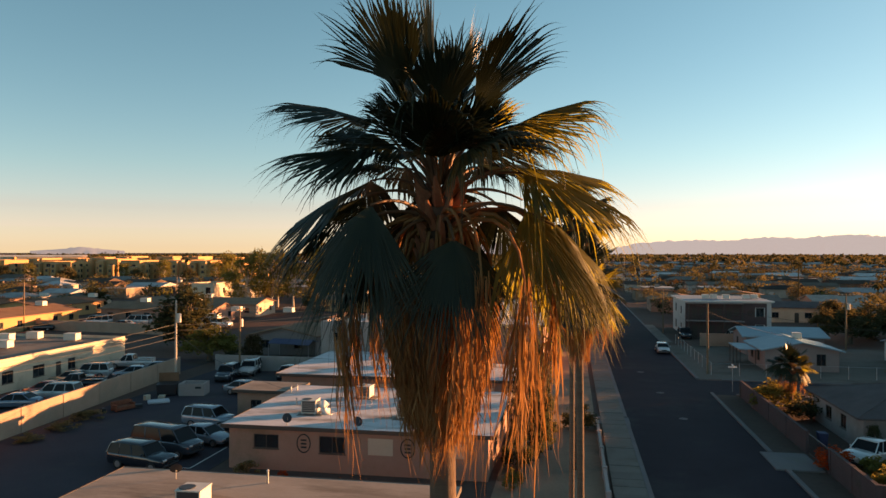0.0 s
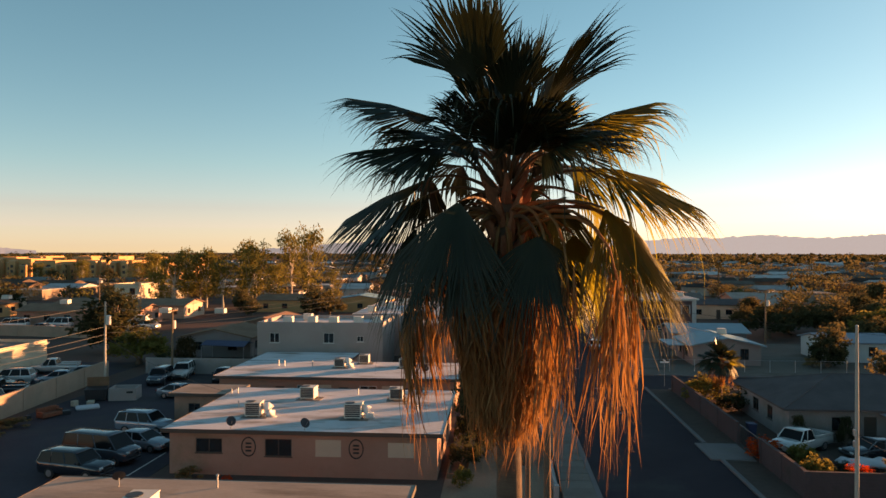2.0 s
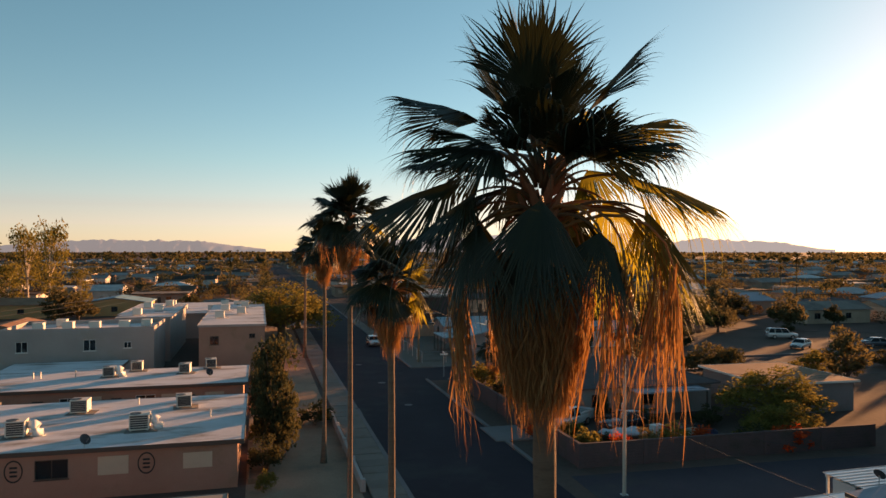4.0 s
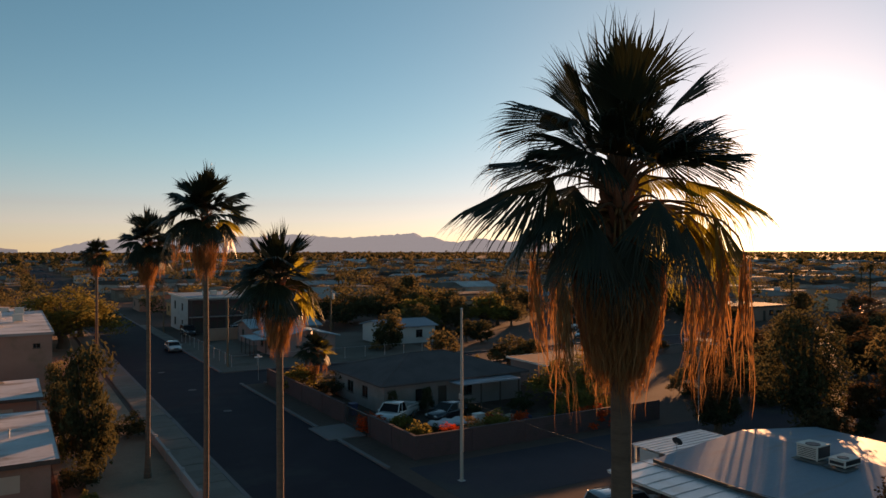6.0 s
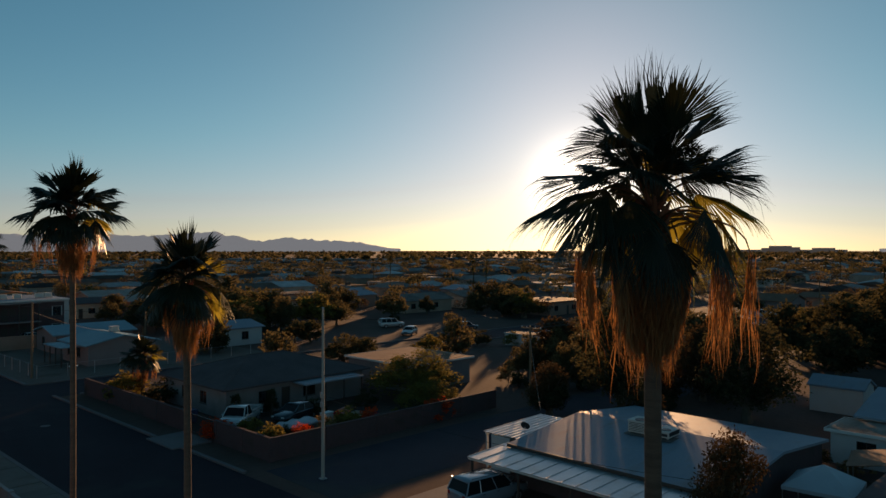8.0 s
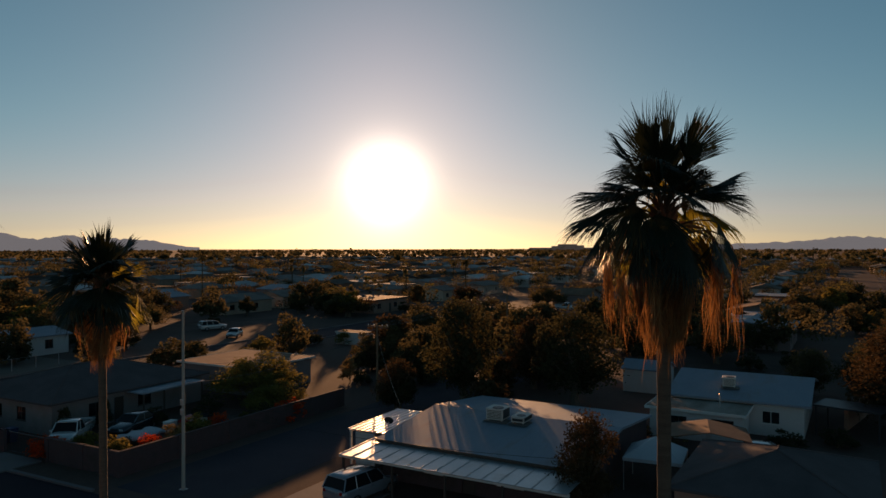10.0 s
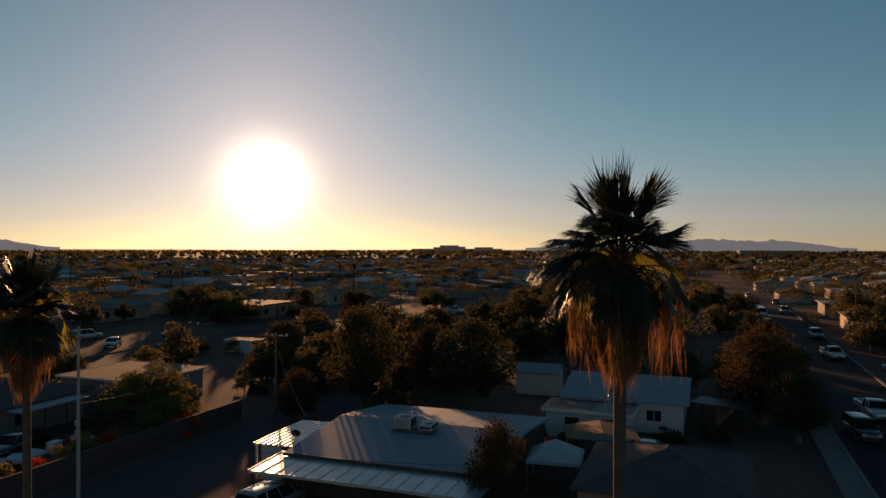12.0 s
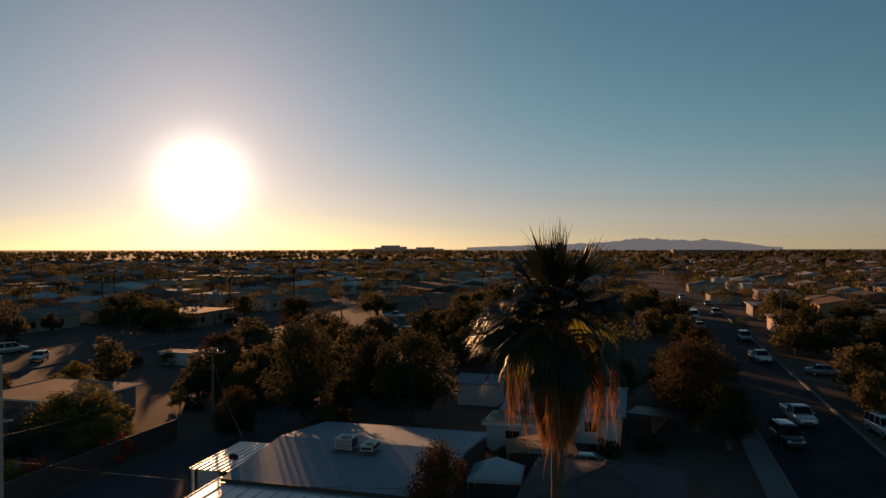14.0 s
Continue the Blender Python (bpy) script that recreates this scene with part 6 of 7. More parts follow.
for x in (-24.0, -23.4, -20.5):
    vent(x, 72.5, 3.02, 0.6)
roof_box(-17.6, 31.6, 3.02, 1.2, 1.2, 0.8, "tan cooler on the pale roof", 3)
vent(-15.5, 35.2, 3.02, 0.6)
vent(-12.6, 30.5, 3.02, 0.5)
dish(-20.5, 35.0, 3.02, 120)
for x, y in ((-28.5, 91), (-25.5, 91.5), (-22.6, 91), (-19.5, 91.5), (-17.2, 92.5), (-27, 95)):
    roof_box(x, y, 5.52, 1.1, 1.1, 0.85, "roof cooler behind a parapet")
for x, y in ((-9.0, 96), (-6.5, 102), (-8.8, 107), (-6.2, 113), (-9.2, 115.5)):
    roof_box(x, y, 6.02, 1.1, 1.0, 0.9, "roof cooler on the long white roof")
for x, y in ((-20, 104), (-18, 110), (-20.3, 116), (-17.6, 119)):
    roof_box(x, y, 5.92, 1.1, 1.0, 0.9, "dark roof cooler on a bright roof")
for x, y in ((-22, 130), (-17, 134), (-12, 131), (-8, 140), (-20, 145)):
    roof_box(x, y, 4.22, 1.3, 1.1, 0.9, "roof cooler on the rear block")
for x, y in ((23.5, 136), (25.0, 136.4), (27.0, 136), (30.5, 136.5), (32, 137)):
    roof_box(x, y, 6.38, 1.1, 1.0, 0.75, "cooler on the pale upper roof")
roof_box(29.9, 25.2, 3.18, 1.25, 1.2, 0.8, "white cooler on the pale metal roof", 2)
roof_box(30.0, 23.5, 3.19, 1.5, 0.9, 0.45, "second pale cooler on the metal roof", 2)
dish(26.6, 31.9, 2.48, 20, "dark satellite dish at the roof's edge")
vent(30.6, 29.4, 3.25, 0.5)
vent(45.4, 13.4, 2.36, 0.9)
roof_box(49.4, 13.3, 3.22, 1.0, 1.0, 0.8, "dark cooler on the white house roof", 8)
for x, y in ((-72, 82), (-70, 84.6), (-64, 84), (-67, 76), (-71, 70)):
    roof_box(x, y, 3.22, 1.6, 1.3, 0.95, "beige cooler on the ochre block's roof", 8)
for x, y in ((-105, 128.5), (-90, 141), (-78, 141), (-64, 108.5), (-57, 108.5), (-60, 122.5), (-50, 122.5), (-84, 157.5), (-112, 154), (-125, 154)):
    roof_box(x, y, 3.85, 1.7, 1.3, 0.9, "white roof cooler catching low sun")
roof_box(28.6, 100.6, 3.5, 1.0, 1.0, 0.8, "tan cooler on the blue-green roof")

# painted ovals with plain marks on the flats' front
for x in (-18.0, -10.8):
    e = thing("painted_oval", pose(x, 46.69, 1.9), "dark painted oval ring with a mark on the wall", "wall sign", "painted ovals")
    loops = []
    for r, yy in ((1.0, 0), (1.0, -0.012), (0.86, -0.012), (0.86, 0)):
        loops.append([(0.5 * r * math.cos(t * 0.2618), yy, 0.66 * r * math.sin(t * 0.2618)) for t in range(24)])
    Geo().ring(loops, False).ob("ring", M["black"], e)
    Geo().box(-0.2, -0.012, -0.32, 0.2, -0.002, -0.2).ob("bar", M["black"], e)
    Geo().box(-0.2, -0.012, 0.16, 0.2, -0.002, 0.28).ob("bar", M["black"], e)
    Geo().box(-0.2, -0.012, -0.08, 0.2, -0.002, 0.04).ob("bar", M["black"], e)


# ---- poles and cables ----
def utility_pole(x, y, h, label, arms=1, rz=0, transformer=False, mat=None, r=0.14):
    e = thing("utility_pole", pose(x, y, 0, 0, 0, rz), label, "utility pole", "utility poles")
    Geo().tube([(0, 0, -0.3), (0, 0, h * 0.5), (0.02, 0, h)], [r, r * 0.85, r * 0.65], 10).ob("pole", mat or M["wood"], e)
    for k in range(arms):
        z = h - 0.25 - k * 0.9
        Geo().soft(-1.2, -0.16, z - 0.06, 1.2, -0.05, z + 0.06, 0.01).ob("crossarm", M["wood"], e)
        for xx in (-1.1, -0.5, 0.5, 1.1):
            Geo().tube([(xx, -0.1, z + 0.06), (xx, -0.1, z + 0.14), (xx, -0.1, z + 0.2)], [0.03, 0.06, 0.03], 7).ob("insulator", M["white_tank"], e)
    if transformer:
        Geo().tube([(0.36, 0, h - 2.4), (0.36, 0, h - 2.35), (0.36, 0, h - 1.5), (0.36, 0, h - 1.42)], [0.2, 0.25, 0.25, 0.18], 14).ob("transformer", M["ac"], e, "grey can transformer")
    return e


utility_pole(-42.0, 71.5, 9.6, "wooden utility pole with a grey transformer", 0, 0, True, M["metal_pole"])
utility_pole(-40.0, 82.5, 8.0, "wooden utility pole at the lot's end", 1, 90, True)
utility_pole(16.1, 92.2, 8.6, "brown wooden utility pole on the corner", 0)
utility_pole(16.2, 136.0, 8.2, "leaning wooden utility pole by the flats", 0)
utility_pole(40.6, 118.0, 8.5, "wooden utility pole with a transformer", 1, 0, True)
utility_pole(42.5, 44.0, 7.5, "dark wooden utility pole by the alley", 1, 90)
utility_pole(83.0, 49.0, 9.0, "slim wooden utility pole beyond the trees", 1, 90)
utility_pole(122.0, 44.0, 9.5, "slim utility pole far down the alley", 1, 90)
utility_pole(150.0, -22.0, 9.5, "slim utility pole by the back street", 1, 90)
utility_pole(-88.0, 150.0, 9.5, "slim utility pole among the houses", 1, 30)
utility_pole(-100.0, 118.0, 9.5, "slim utility pole among the houses", 1, 30)

lamp = thing("street_lamp", pose(17.14, 39.43, 0), "slim bare grey metal street pole at the alley corner", "street lamp")
Geo().tube([(0, 0, 0), (0, 0, 5.5), (0, 0, 10.95)], [0.12, 0.10, 0.07], 12).ob("pole", M["metal_pole"], lamp)
Geo().soft(-0.2, -0.2, 0, 0.2, 0.2, 0.05, 0.01).ob("base_plate", M["metal"], lamp)
for z in (4.6, 5.2):
    Geo().soft(-0.16, -0.13, z, -0.06, 0.13, z + 0.35, 0.02).ob("meter_box", M["metal"], lamp)
Geo().tube([(0, 0, 10.95), (0, 0, 11.0)], [0.09, 0.05], 10).ob("cap", M["metal"], lamp)


def cable(a, b, sag, r=0.016, label="thin black overhead cable"):
    a, b = Vector(a), Vector(b)
    pts = [a.lerp(b, k / 16) - Vector((0, 0, sag * 4 * (k / 16) * (1 - k / 16))) for k in range(17)]
    return tagged(Geo().tube(pts, r, 5).ob("overhead_cable", M["cable"]), label, "cable", "overhead cables")


P1 = Vector((-42.0, 71.5, 0))
for dz, far, fz in ((9.2, (-62, 20, 0), 9.0), (7.0, (-60, 22, 0), 6.0), (5.6, (-59, 24, 0), 5.0), (6.2, (-60, 22, 0), 5.4)):
    cable(P1 + Vector((0, 0, dz)), Vector(far) + Vector((0, 0, fz)), 1.2, 0.02)
for dz, q in ((9.2, (-40.0, 82.5, 7.8)), (7.0, (-40.0, 82.5, 6.8)), (6.4, (-40, 82.5, 6.2))):
    cable(P1 + Vector((0, 0, dz)), q, 0.3)
cable(P1 + Vector((0, 0, 6.0)), (-23.9, 58.4, 3.1), 0.6)
for z in (7.6, 7.0, 6.2):
    cable((-40.0, 82.5, z), (-20, 150, z + 0.5), 0.8, 0.018)
cable((16.1, 92.2, 8.2), (16.2, 136, 7.8), 0.5)
cable((16.1, 92.2, 7.6), (28.6, 100, 3.6), 0.4)
cable((16.1, 92.2, 8.0), (60, 62, 6.0), 0.8)
cable((42.5, 44.0, 7.2), (16.14, 40.0, 6.5), 0.9, 0.014)
cable((16.14, 40.0, 5.3), (29, 33.4, 3.4), 0.5, 0.014)
cable((16.14, 40.0, 5.2), (24.3, 17.4, 3.0), 0.5, 0.014)
for dy in (-1.1, -0.5, 0.5, 1.1):
    cable((42.5, 44.0 + dy, 7.4), (83.0, 49.0 + dy, 8.9), 0.8, 0.014)
    cable((83.0, 49.0 + dy, 8.9), (122.0, 44.0 + dy, 9.4), 0.8, 0.014)
cable((42.5, 44.0, 6.4), (30, 33.2, 3.3), 0.4, 0.014)
cable((42.5, 44.0, 6.0), (33, 60, 3.6), 0.5, 0.014)

# ---- small things ----
sg = thing("street_sign", pose(16.6, 80.9, 0), "small street name sign on a thin post", "sign")
Geo().tube([(0, 0, 0), (0, 0, 2.9)], 0.03, 8).ob("post", M["metal"], sg)
for k, a in enumerate((0, 90)):
    b = Geo().soft(-0.45, -0.015, 2.55 + 0.2 * k, 0.45, 0.015, 2.73 + 0.2 * k, 0.005).ob("name_plate", M["white_tank"], sg)
    b.matrix_basis = pose(0, 0, 0, 0, 0, a)

bx = thing("block_bin_enclosure", pose(-38.8, 69.6, 0, 0, 0, 12), "pale block bin enclosure with a dark label", "bin")
for x0, y0, x1, y1 in ((-1.3, -1.0, 1.3, -0.84), (-1.3, 0.84, 1.3, 1.0), (-1.3, -0.84, -1.14, 0.84), (1.14, -0.84, 1.3, 0.84)):
    Geo().box(x0, y0, 0, x1, y1, 1.25).ob("panel", M["stucco_grey"], bx)
Geo().box(0.4, -1.02, 0.75, 1.0, -1.004, 0.95).ob("label_plate", M["black"], bx)
bn = thing("rubbish_skip", pose(-41.2, 68.6, 0.02, 0, 0, 20), "dark metal rubbish skip with its lid up", "skip")
Geo().ring([[(-0.9, -0.6, 0.1), (0.9, -0.6, 0.1), (0.9, 0.6, 0.1), (-0.9, 0.6, 0.1)], [(-1.0, -0.75, 1.2), (1.0, -0.75, 1.2), (1.0, 0.75, 1.3), (-1.0, 0.75, 1.3)]]).ob("bin", M["dark_metal"], bn)
Geo().box(-1.0, 0.7, 1.3, 1.0, 0.78, 2.2).ob("lid", M["rust_tarp"], bn)
for sx in (-0.7, 0.7):
    Geo().tube([(sx, -0.4, 0.07), (sx + 0.06, -0.4, 0.07)], 0.07, 8).ob("castor", M["rubber"], bn)
mt = Geo().soft(-1.0, -0.7, 0, 1.0, 0.7, 0.24, 0.06).ob("mattress", M["tarp"])
mt.matrix_world = pose(-40.0, 65.0, 0.03, 0, 0, 35)
tagged(mt, "discarded white mattress on the ground", "mattress")
so = thing("sofa", pose(-41.4, 61.4, 0.02, 0, 0, 70), "dumped rust-red sofa beside the wall", "sofa")
Geo().soft(-1.0, -0.45, 0.08, 1.0, 0.45, 0.45, 0.06).ob("seat", M["rust_sofa"], so)
Geo().soft(-1.0, 0.28, 0.45, 1.0, 0.5, 0.9, 0.06).ob("backrest", M["rust_sofa"], so)
for sx in (-1, 1):
    Geo().soft(sx * 0.92 - 0.12, -0.45, 0.45, sx * 0.92 + 0.12, 0.28, 0.65, 0.05).ob("armrest", M["rust_sofa"], so)
for i, (x, y, w, h, mt2) in enumerate(((-42.2, 63.2, 0.8, 0.6, "rust_sofa"), (-40.6, 62.6, 0.7, 0.35, "dark_metal"), (-41.9, 66.0, 0.6, 0.5, "board"), (-40.9, 67.0, 0.9, 0.3, "board"), (-42.6, 60.2, 0.5, 0.4, "dark_metal"))):
    o = Geo().soft(-w / 2, -w / 3, 0, w / 2, w / 3, h, 0.03).ob("dumped_box", M[mt2])
    o.matrix_world = pose(x, y, 0.02, 0, 0, i * 37)
    tagged(o, "dumped battered box beside the wall", "box", "dumped boxes")

tn = thing("gazebo_tent", pose(31.3, 15.0, 0, 0, 0, 6), "pale canvas gazebo tent in the yard", "tent")
S = 1.75
Geo().add([(-S, -S, 2.0), (S, -S, 2.0), (S, S, 2.0), (-S, S, 2.0), (0, 0, 3.05), (-S, -S, 1.8), (S, -S, 1.8), (S, S, 1.8), (-S, S, 1.8)],
          [(0, 1, 4), (1, 2, 4), (2, 3, 4), (3, 0, 4), (5, 6, 1, 0), (6, 7, 2, 1), (7, 8, 3, 2), (8, 5, 0, 3)]).ob("canopy", M["tarp"], tn)
for sx in (-1, 1):
    for sy in (-1, 1):
        Geo().tube([(sx * (S - 0.06), sy * (S - 0.06), 0), (sx * (S - 0.06), sy * (S - 0.06), 1.98)], 0.03, 6).ob("leg", M["metal"], tn)

aw = thing("tarp_awning", pose(38.0, 13.0, 0, 0, 0, 12), "rust-brown tarp awning on poles", "awning")
Geo().ring([[(-2.2, -2.6, 2.1), (2.2, -2.6, 2.0), (2.2, -2.6, 1.95), (-2.2, -2.6, 2.05)], [(-2.2, 0, 2.55), (2.2, 0, 2.45), (2.2, 0, 2.4), (-2.2, 0, 2.5)], [(-2.2, 2.6, 2.1), (2.2, 2.6, 2.0), (2.2, 2.6, 1.95), (-2.2, 2.6, 2.05)]]).ob("sheet", M["rust_tarp"], aw)
for sx in (-2.1, 2.1):
    for sy in (-2.5, 0, 2.5):
        Geo().tube([(sx, sy, 0), (sx, sy, 2.05 if sy else 2.45)], 0.035, 6).ob("pole", M["metal"], aw)
block_wall("wall_yard", [(52.5, 4.8), (60.0, 3.2)], 1.7, "brown block yard wall beside the white house", M["stucco_tan"])
cp = thing("carport", pose(50.2, 4.4, 0, 0, 0, -15), "dark flat carport roof on posts", "carport")
Geo().box(-1.6, -2.4, 2.35, 1.6, 2.4, 2.47).ob("roof", M["dark_metal"], cp)
for sx in (-1.45, 1.45):
    for sy in (-2.2, 2.2):
        Geo().soft(sx - 0.06, sy - 0.06, 0, sx + 0.06, sy + 0.06, 2.35, 0.01).ob("post", M["dark_metal"], cp)

# chain-link fence round the empty corner lot
fe = thing("wire_fence", pose(0, 0, 0.0), "thin metal post fence round the corner lot", "fence")
F = [(16.4, 91.5 + 3.0 * k) for k in range(11)] + [(19.5 + 3.0 * k, 91.0) for k in range(9)]
fp = None
for x, y in F:
    if fp is None:
        fp = Geo().tube([(0, 0, 0), (0, 0, 1.5)], 0.04, 7).ob("post", M["metal"], fe)
        fp.matrix_basis = pose(x, y, 0)
    else:
        share(fp, "post", fe, pose(x, y, 0))
for z in (1.45,):
    Geo().tube([(16.4, 91.5, z), (16.4, 121.5, z)], 0.012, 4).ob("rail", M["metal"], fe)
    Geo().tube([(16.4, 91.2, z), (43.5, 91.0, z)], 0.012, 4).ob("rail", M["metal"], fe)
gt = thing("metal_gate", pose(16.9, 52.6, 0), "dark sliding metal yard gate", "gate")
Geo().box(-0.03, 0, 0.1, 0.03, 4.4, 0.18).ob("gate_frame", M["dark_metal"], gt)
Geo().box(-0.03, 0, 1.5, 0.03, 4.4, 1.58).ob("gate_frame", M["dark_metal"], gt)
for k in range(23):
    Geo().box(-0.012, 0.02 + k * 0.19, 0.18, 0.012, 0.05 + k * 0.19, 1.5).ob("bar", M["dark_metal"], gt)
def covered_trailer(x, y, rz):
    """A low flat trailer under a sagging pale tarp > deck, tarp, wheels, drawbar."""
    e = thing("flat_trailer", pose(x, y, 0, 0, 0, rz), "low flat trailer under a pale blue tarp", "trailer")
    Geo().soft(-1.7, -0.85, 0.42, 1.7, 0.85, 0.55, 0.02).ob("deck", M["dark_metal"], e)
    secs = []
    for k in range(9):
        u = -1.72 + k * 0.43
        top = 0.82 + 0.09 * math.sin(k * 1.9) - (0.18 if k in (0, 8) else 0.0)
        secs.append([(u, -0.90, 0.50), (u, -0.82, top - 0.10), (u, -0.3, top + 0.03 * math.sin(k)), (u, 0.3, top + 0.03 * math.cos(k)), (u, 0.82, top - 0.08), (u, 0.90, 0.50)])
    Geo().ring(secs).ob("tarp", M["tarp"], e, smooth=True)
    for sy in (-1, 1):
        Geo().tube([(0, sy * 0.9 - 0.08, 0.3), (0, sy * 0.9 + 0.08, 0.3)], 0.3, 16).ob("wheel", M["rubber"], e)
    Geo().tube([(1.6, 0, 0.45), (2.7, 0, 0.42)], 0.04, 8).ob("drawbar", M["dark_metal"], e)


def play_house(x, y, rz):
    """A child's plastic play house > wall block, roof, door."""
    e = thing("toy_house", pose(x, y, 0, 0, 0, rz), "faded red plastic toy house in the yard", "toy house")
    Geo().soft(-0.5, -0.45, 0, 0.5, 0.45, 0.85, 0.03).ob("wall", M["rust_sofa"], e)
    Geo().ring([[(-0.6, -0.55, 0.85), (-0.6, 0.55, 0.85), (-0.6, 0, 1.25)], [(0.6, -0.55, 0.85), (0.6, 0.55, 0.85), (0.6, 0, 1.25)]]).ob("roof", M["lamp_red"], e)
    Geo().soft(-0.16, -0.47, 0.02, 0.16, -0.44, 0.62, 0.01).ob("door", M["board"], e)


def cool_box(x, y, rz):
    e = thing("chest_freezer", pose(x, y, 0, 0, 0, rz), "white chest freezer standing in the yard", "freezer")
    Geo().soft(-0.5, -0.32, 0.05, 0.5, 0.32, 0.82, 0.03).ob("body", M["trim_white"], e)
    Geo().soft(-0.52, -0.34, 0.83, 0.52, 0.34, 0.92, 0.03).ob("lid", M["trim_white"], e)
    for sx in (-0.42, 0.42):
        Geo().box(sx - 0.05, -0.28, 0, sx + 0.05, 0.28, 0.05).ob("foot", M["dark_metal"], e)


covered_trailer(23.2, 50.8, 4)
play_house(27.3, 50.3, 20)
cool_box(26.4, 51.2, 8)
for i, (x, y, w, h, mt2) in enumerate(((29.4, 50.9, 0.9, 0.5, "board"), (30.4, 51.6, 0.7, 0.6, "dark_metal"), (30.9, 50.4, 0.8, 0.4, "blue_tarp"), (21.2, 50.6, 0.7, 0.5, "blue_tarp"))):
    e = thing("crate", pose(x, y, 0, 0, 0, 17 + i * 29), "open crate of yard clutter", "crate", "yard crates")
    for x0, y0, x1, y1 in ((-w / 2, -0.3, w / 2, -0.27), (-w / 2, 0.27, w / 2, 0.3), (-w / 2, -0.27, -w / 2 + 0.03, 0.27), (w / 2 - 0.03, -0.27, w / 2, 0.27)):
        Geo().box(x0, y0, 0, x1, y1, h).ob("side", M[mt2], e)
    Geo().box(-w / 2 + 0.03, -0.27, 0, w / 2 - 0.03, 0.27, 0.04).ob("base", M[mt2], e)
wb = thing("wheelie_bin", pose(18.6, 59.5, 0), "dark blue wheelie bin behind the wall", "bin")
Geo().ring([[(-0.25, -0.3, 0.05), (0.25, -0.3, 0.05), (0.25, 0.3, 0.05), (-0.25, 0.3, 0.05)], [(-0.32, -0.38, 1.05), (0.32, -0.38, 1.05), (0.32, 0.38, 1.05), (-0.32, 0.38, 1.05)]]).ob("bin", M["blue_tarp"], wb)
Geo().soft(-0.34, -0.4, 1.05, 0.34, 0.4, 1.13, 0.02).ob("lid", M["blue_tarp"], wb)
tp = Geo().ring([[(-3, -2, 2.2), (3, -2, 2.0), (3, -2, 1.96), (-3, -2, 2.16)], [(-3, 0, 2.6), (3, 0, 2.5), (3, 0, 2.46), (-3, 0, 2.56)], [(-3, 2, 2.1), (3, 2, 2.0), (3, 2, 1.96), (-3, 2, 2.06)]])
tb = thing("blue_awning", pose(-38.5, 96.0, 0), "blue tarp stretched over a yard", "awning")
tp.ob("sheet", M["blue_tarp"], tb)
for sx in (-2.9, 2.9):
    for sy in (-1.9, 1.9):
        Geo().tube([(sx, sy, 0), (sx, sy, 2.02)], 0.04, 6).ob("pole", M["metal"], tb)
mb = thing("planter_bed", pose(-4.2, 50.0, 0), "long low timber planter beside the flats", "planter")
for x0, y0, x1, y1 in ((-0.7, -3, -0.62, 3), (0.62, -3, 0.7, 3), (-0.62, -3, 0.62, -2.92), (-0.62, 2.92, 0.62, 3)):
    Geo().box(x0, y0, 0, x1, y1, 0.35).ob("board", M["wood"], mb)

# ---- the suburb beyond ----
KEEP_OUT = [(-130, 20, 46, 152), (14, 36, 60, 146), (14, 0, 92, 75), (56, 60, 100, 108), (-110, 165, -20, 200), (RX0 - 2, -200, RX1 + 2, 700), (14, 78, 340, 90), (14, -14.5, 520, -3), (95, 44, 152, 82), (-400, 295, -140, 425)]


def free(x, y, r=0.0):
    return not any(a - r < x < c + r and b - r < y < d + r for a, b, c, d in KEEP_OUT)


def in_view(x, y):
    b = math.degrees(math.atan2(x + 6, y + 2))
    return -46 < b < 112


rng = random.Random(77)
LABELS = {"gable": "low suburban house with a gable roof", "hip": "low suburban house with a hip roof", "flat": "low suburban house with a flat roof"}
WALLS = ["stucco_mix", "stucco_mix", "stucco_tan", "stucco_grey", "stucco_pink", "stucco_gold"]
ROOFS = ["roof_mix", "roof_brown", "roof_brown", "roof_grey", "roof_dust", "roof_dust", "roof_pale"]
far_w, far_r, far_houses = Geo(), Geo(), 0
spots = []
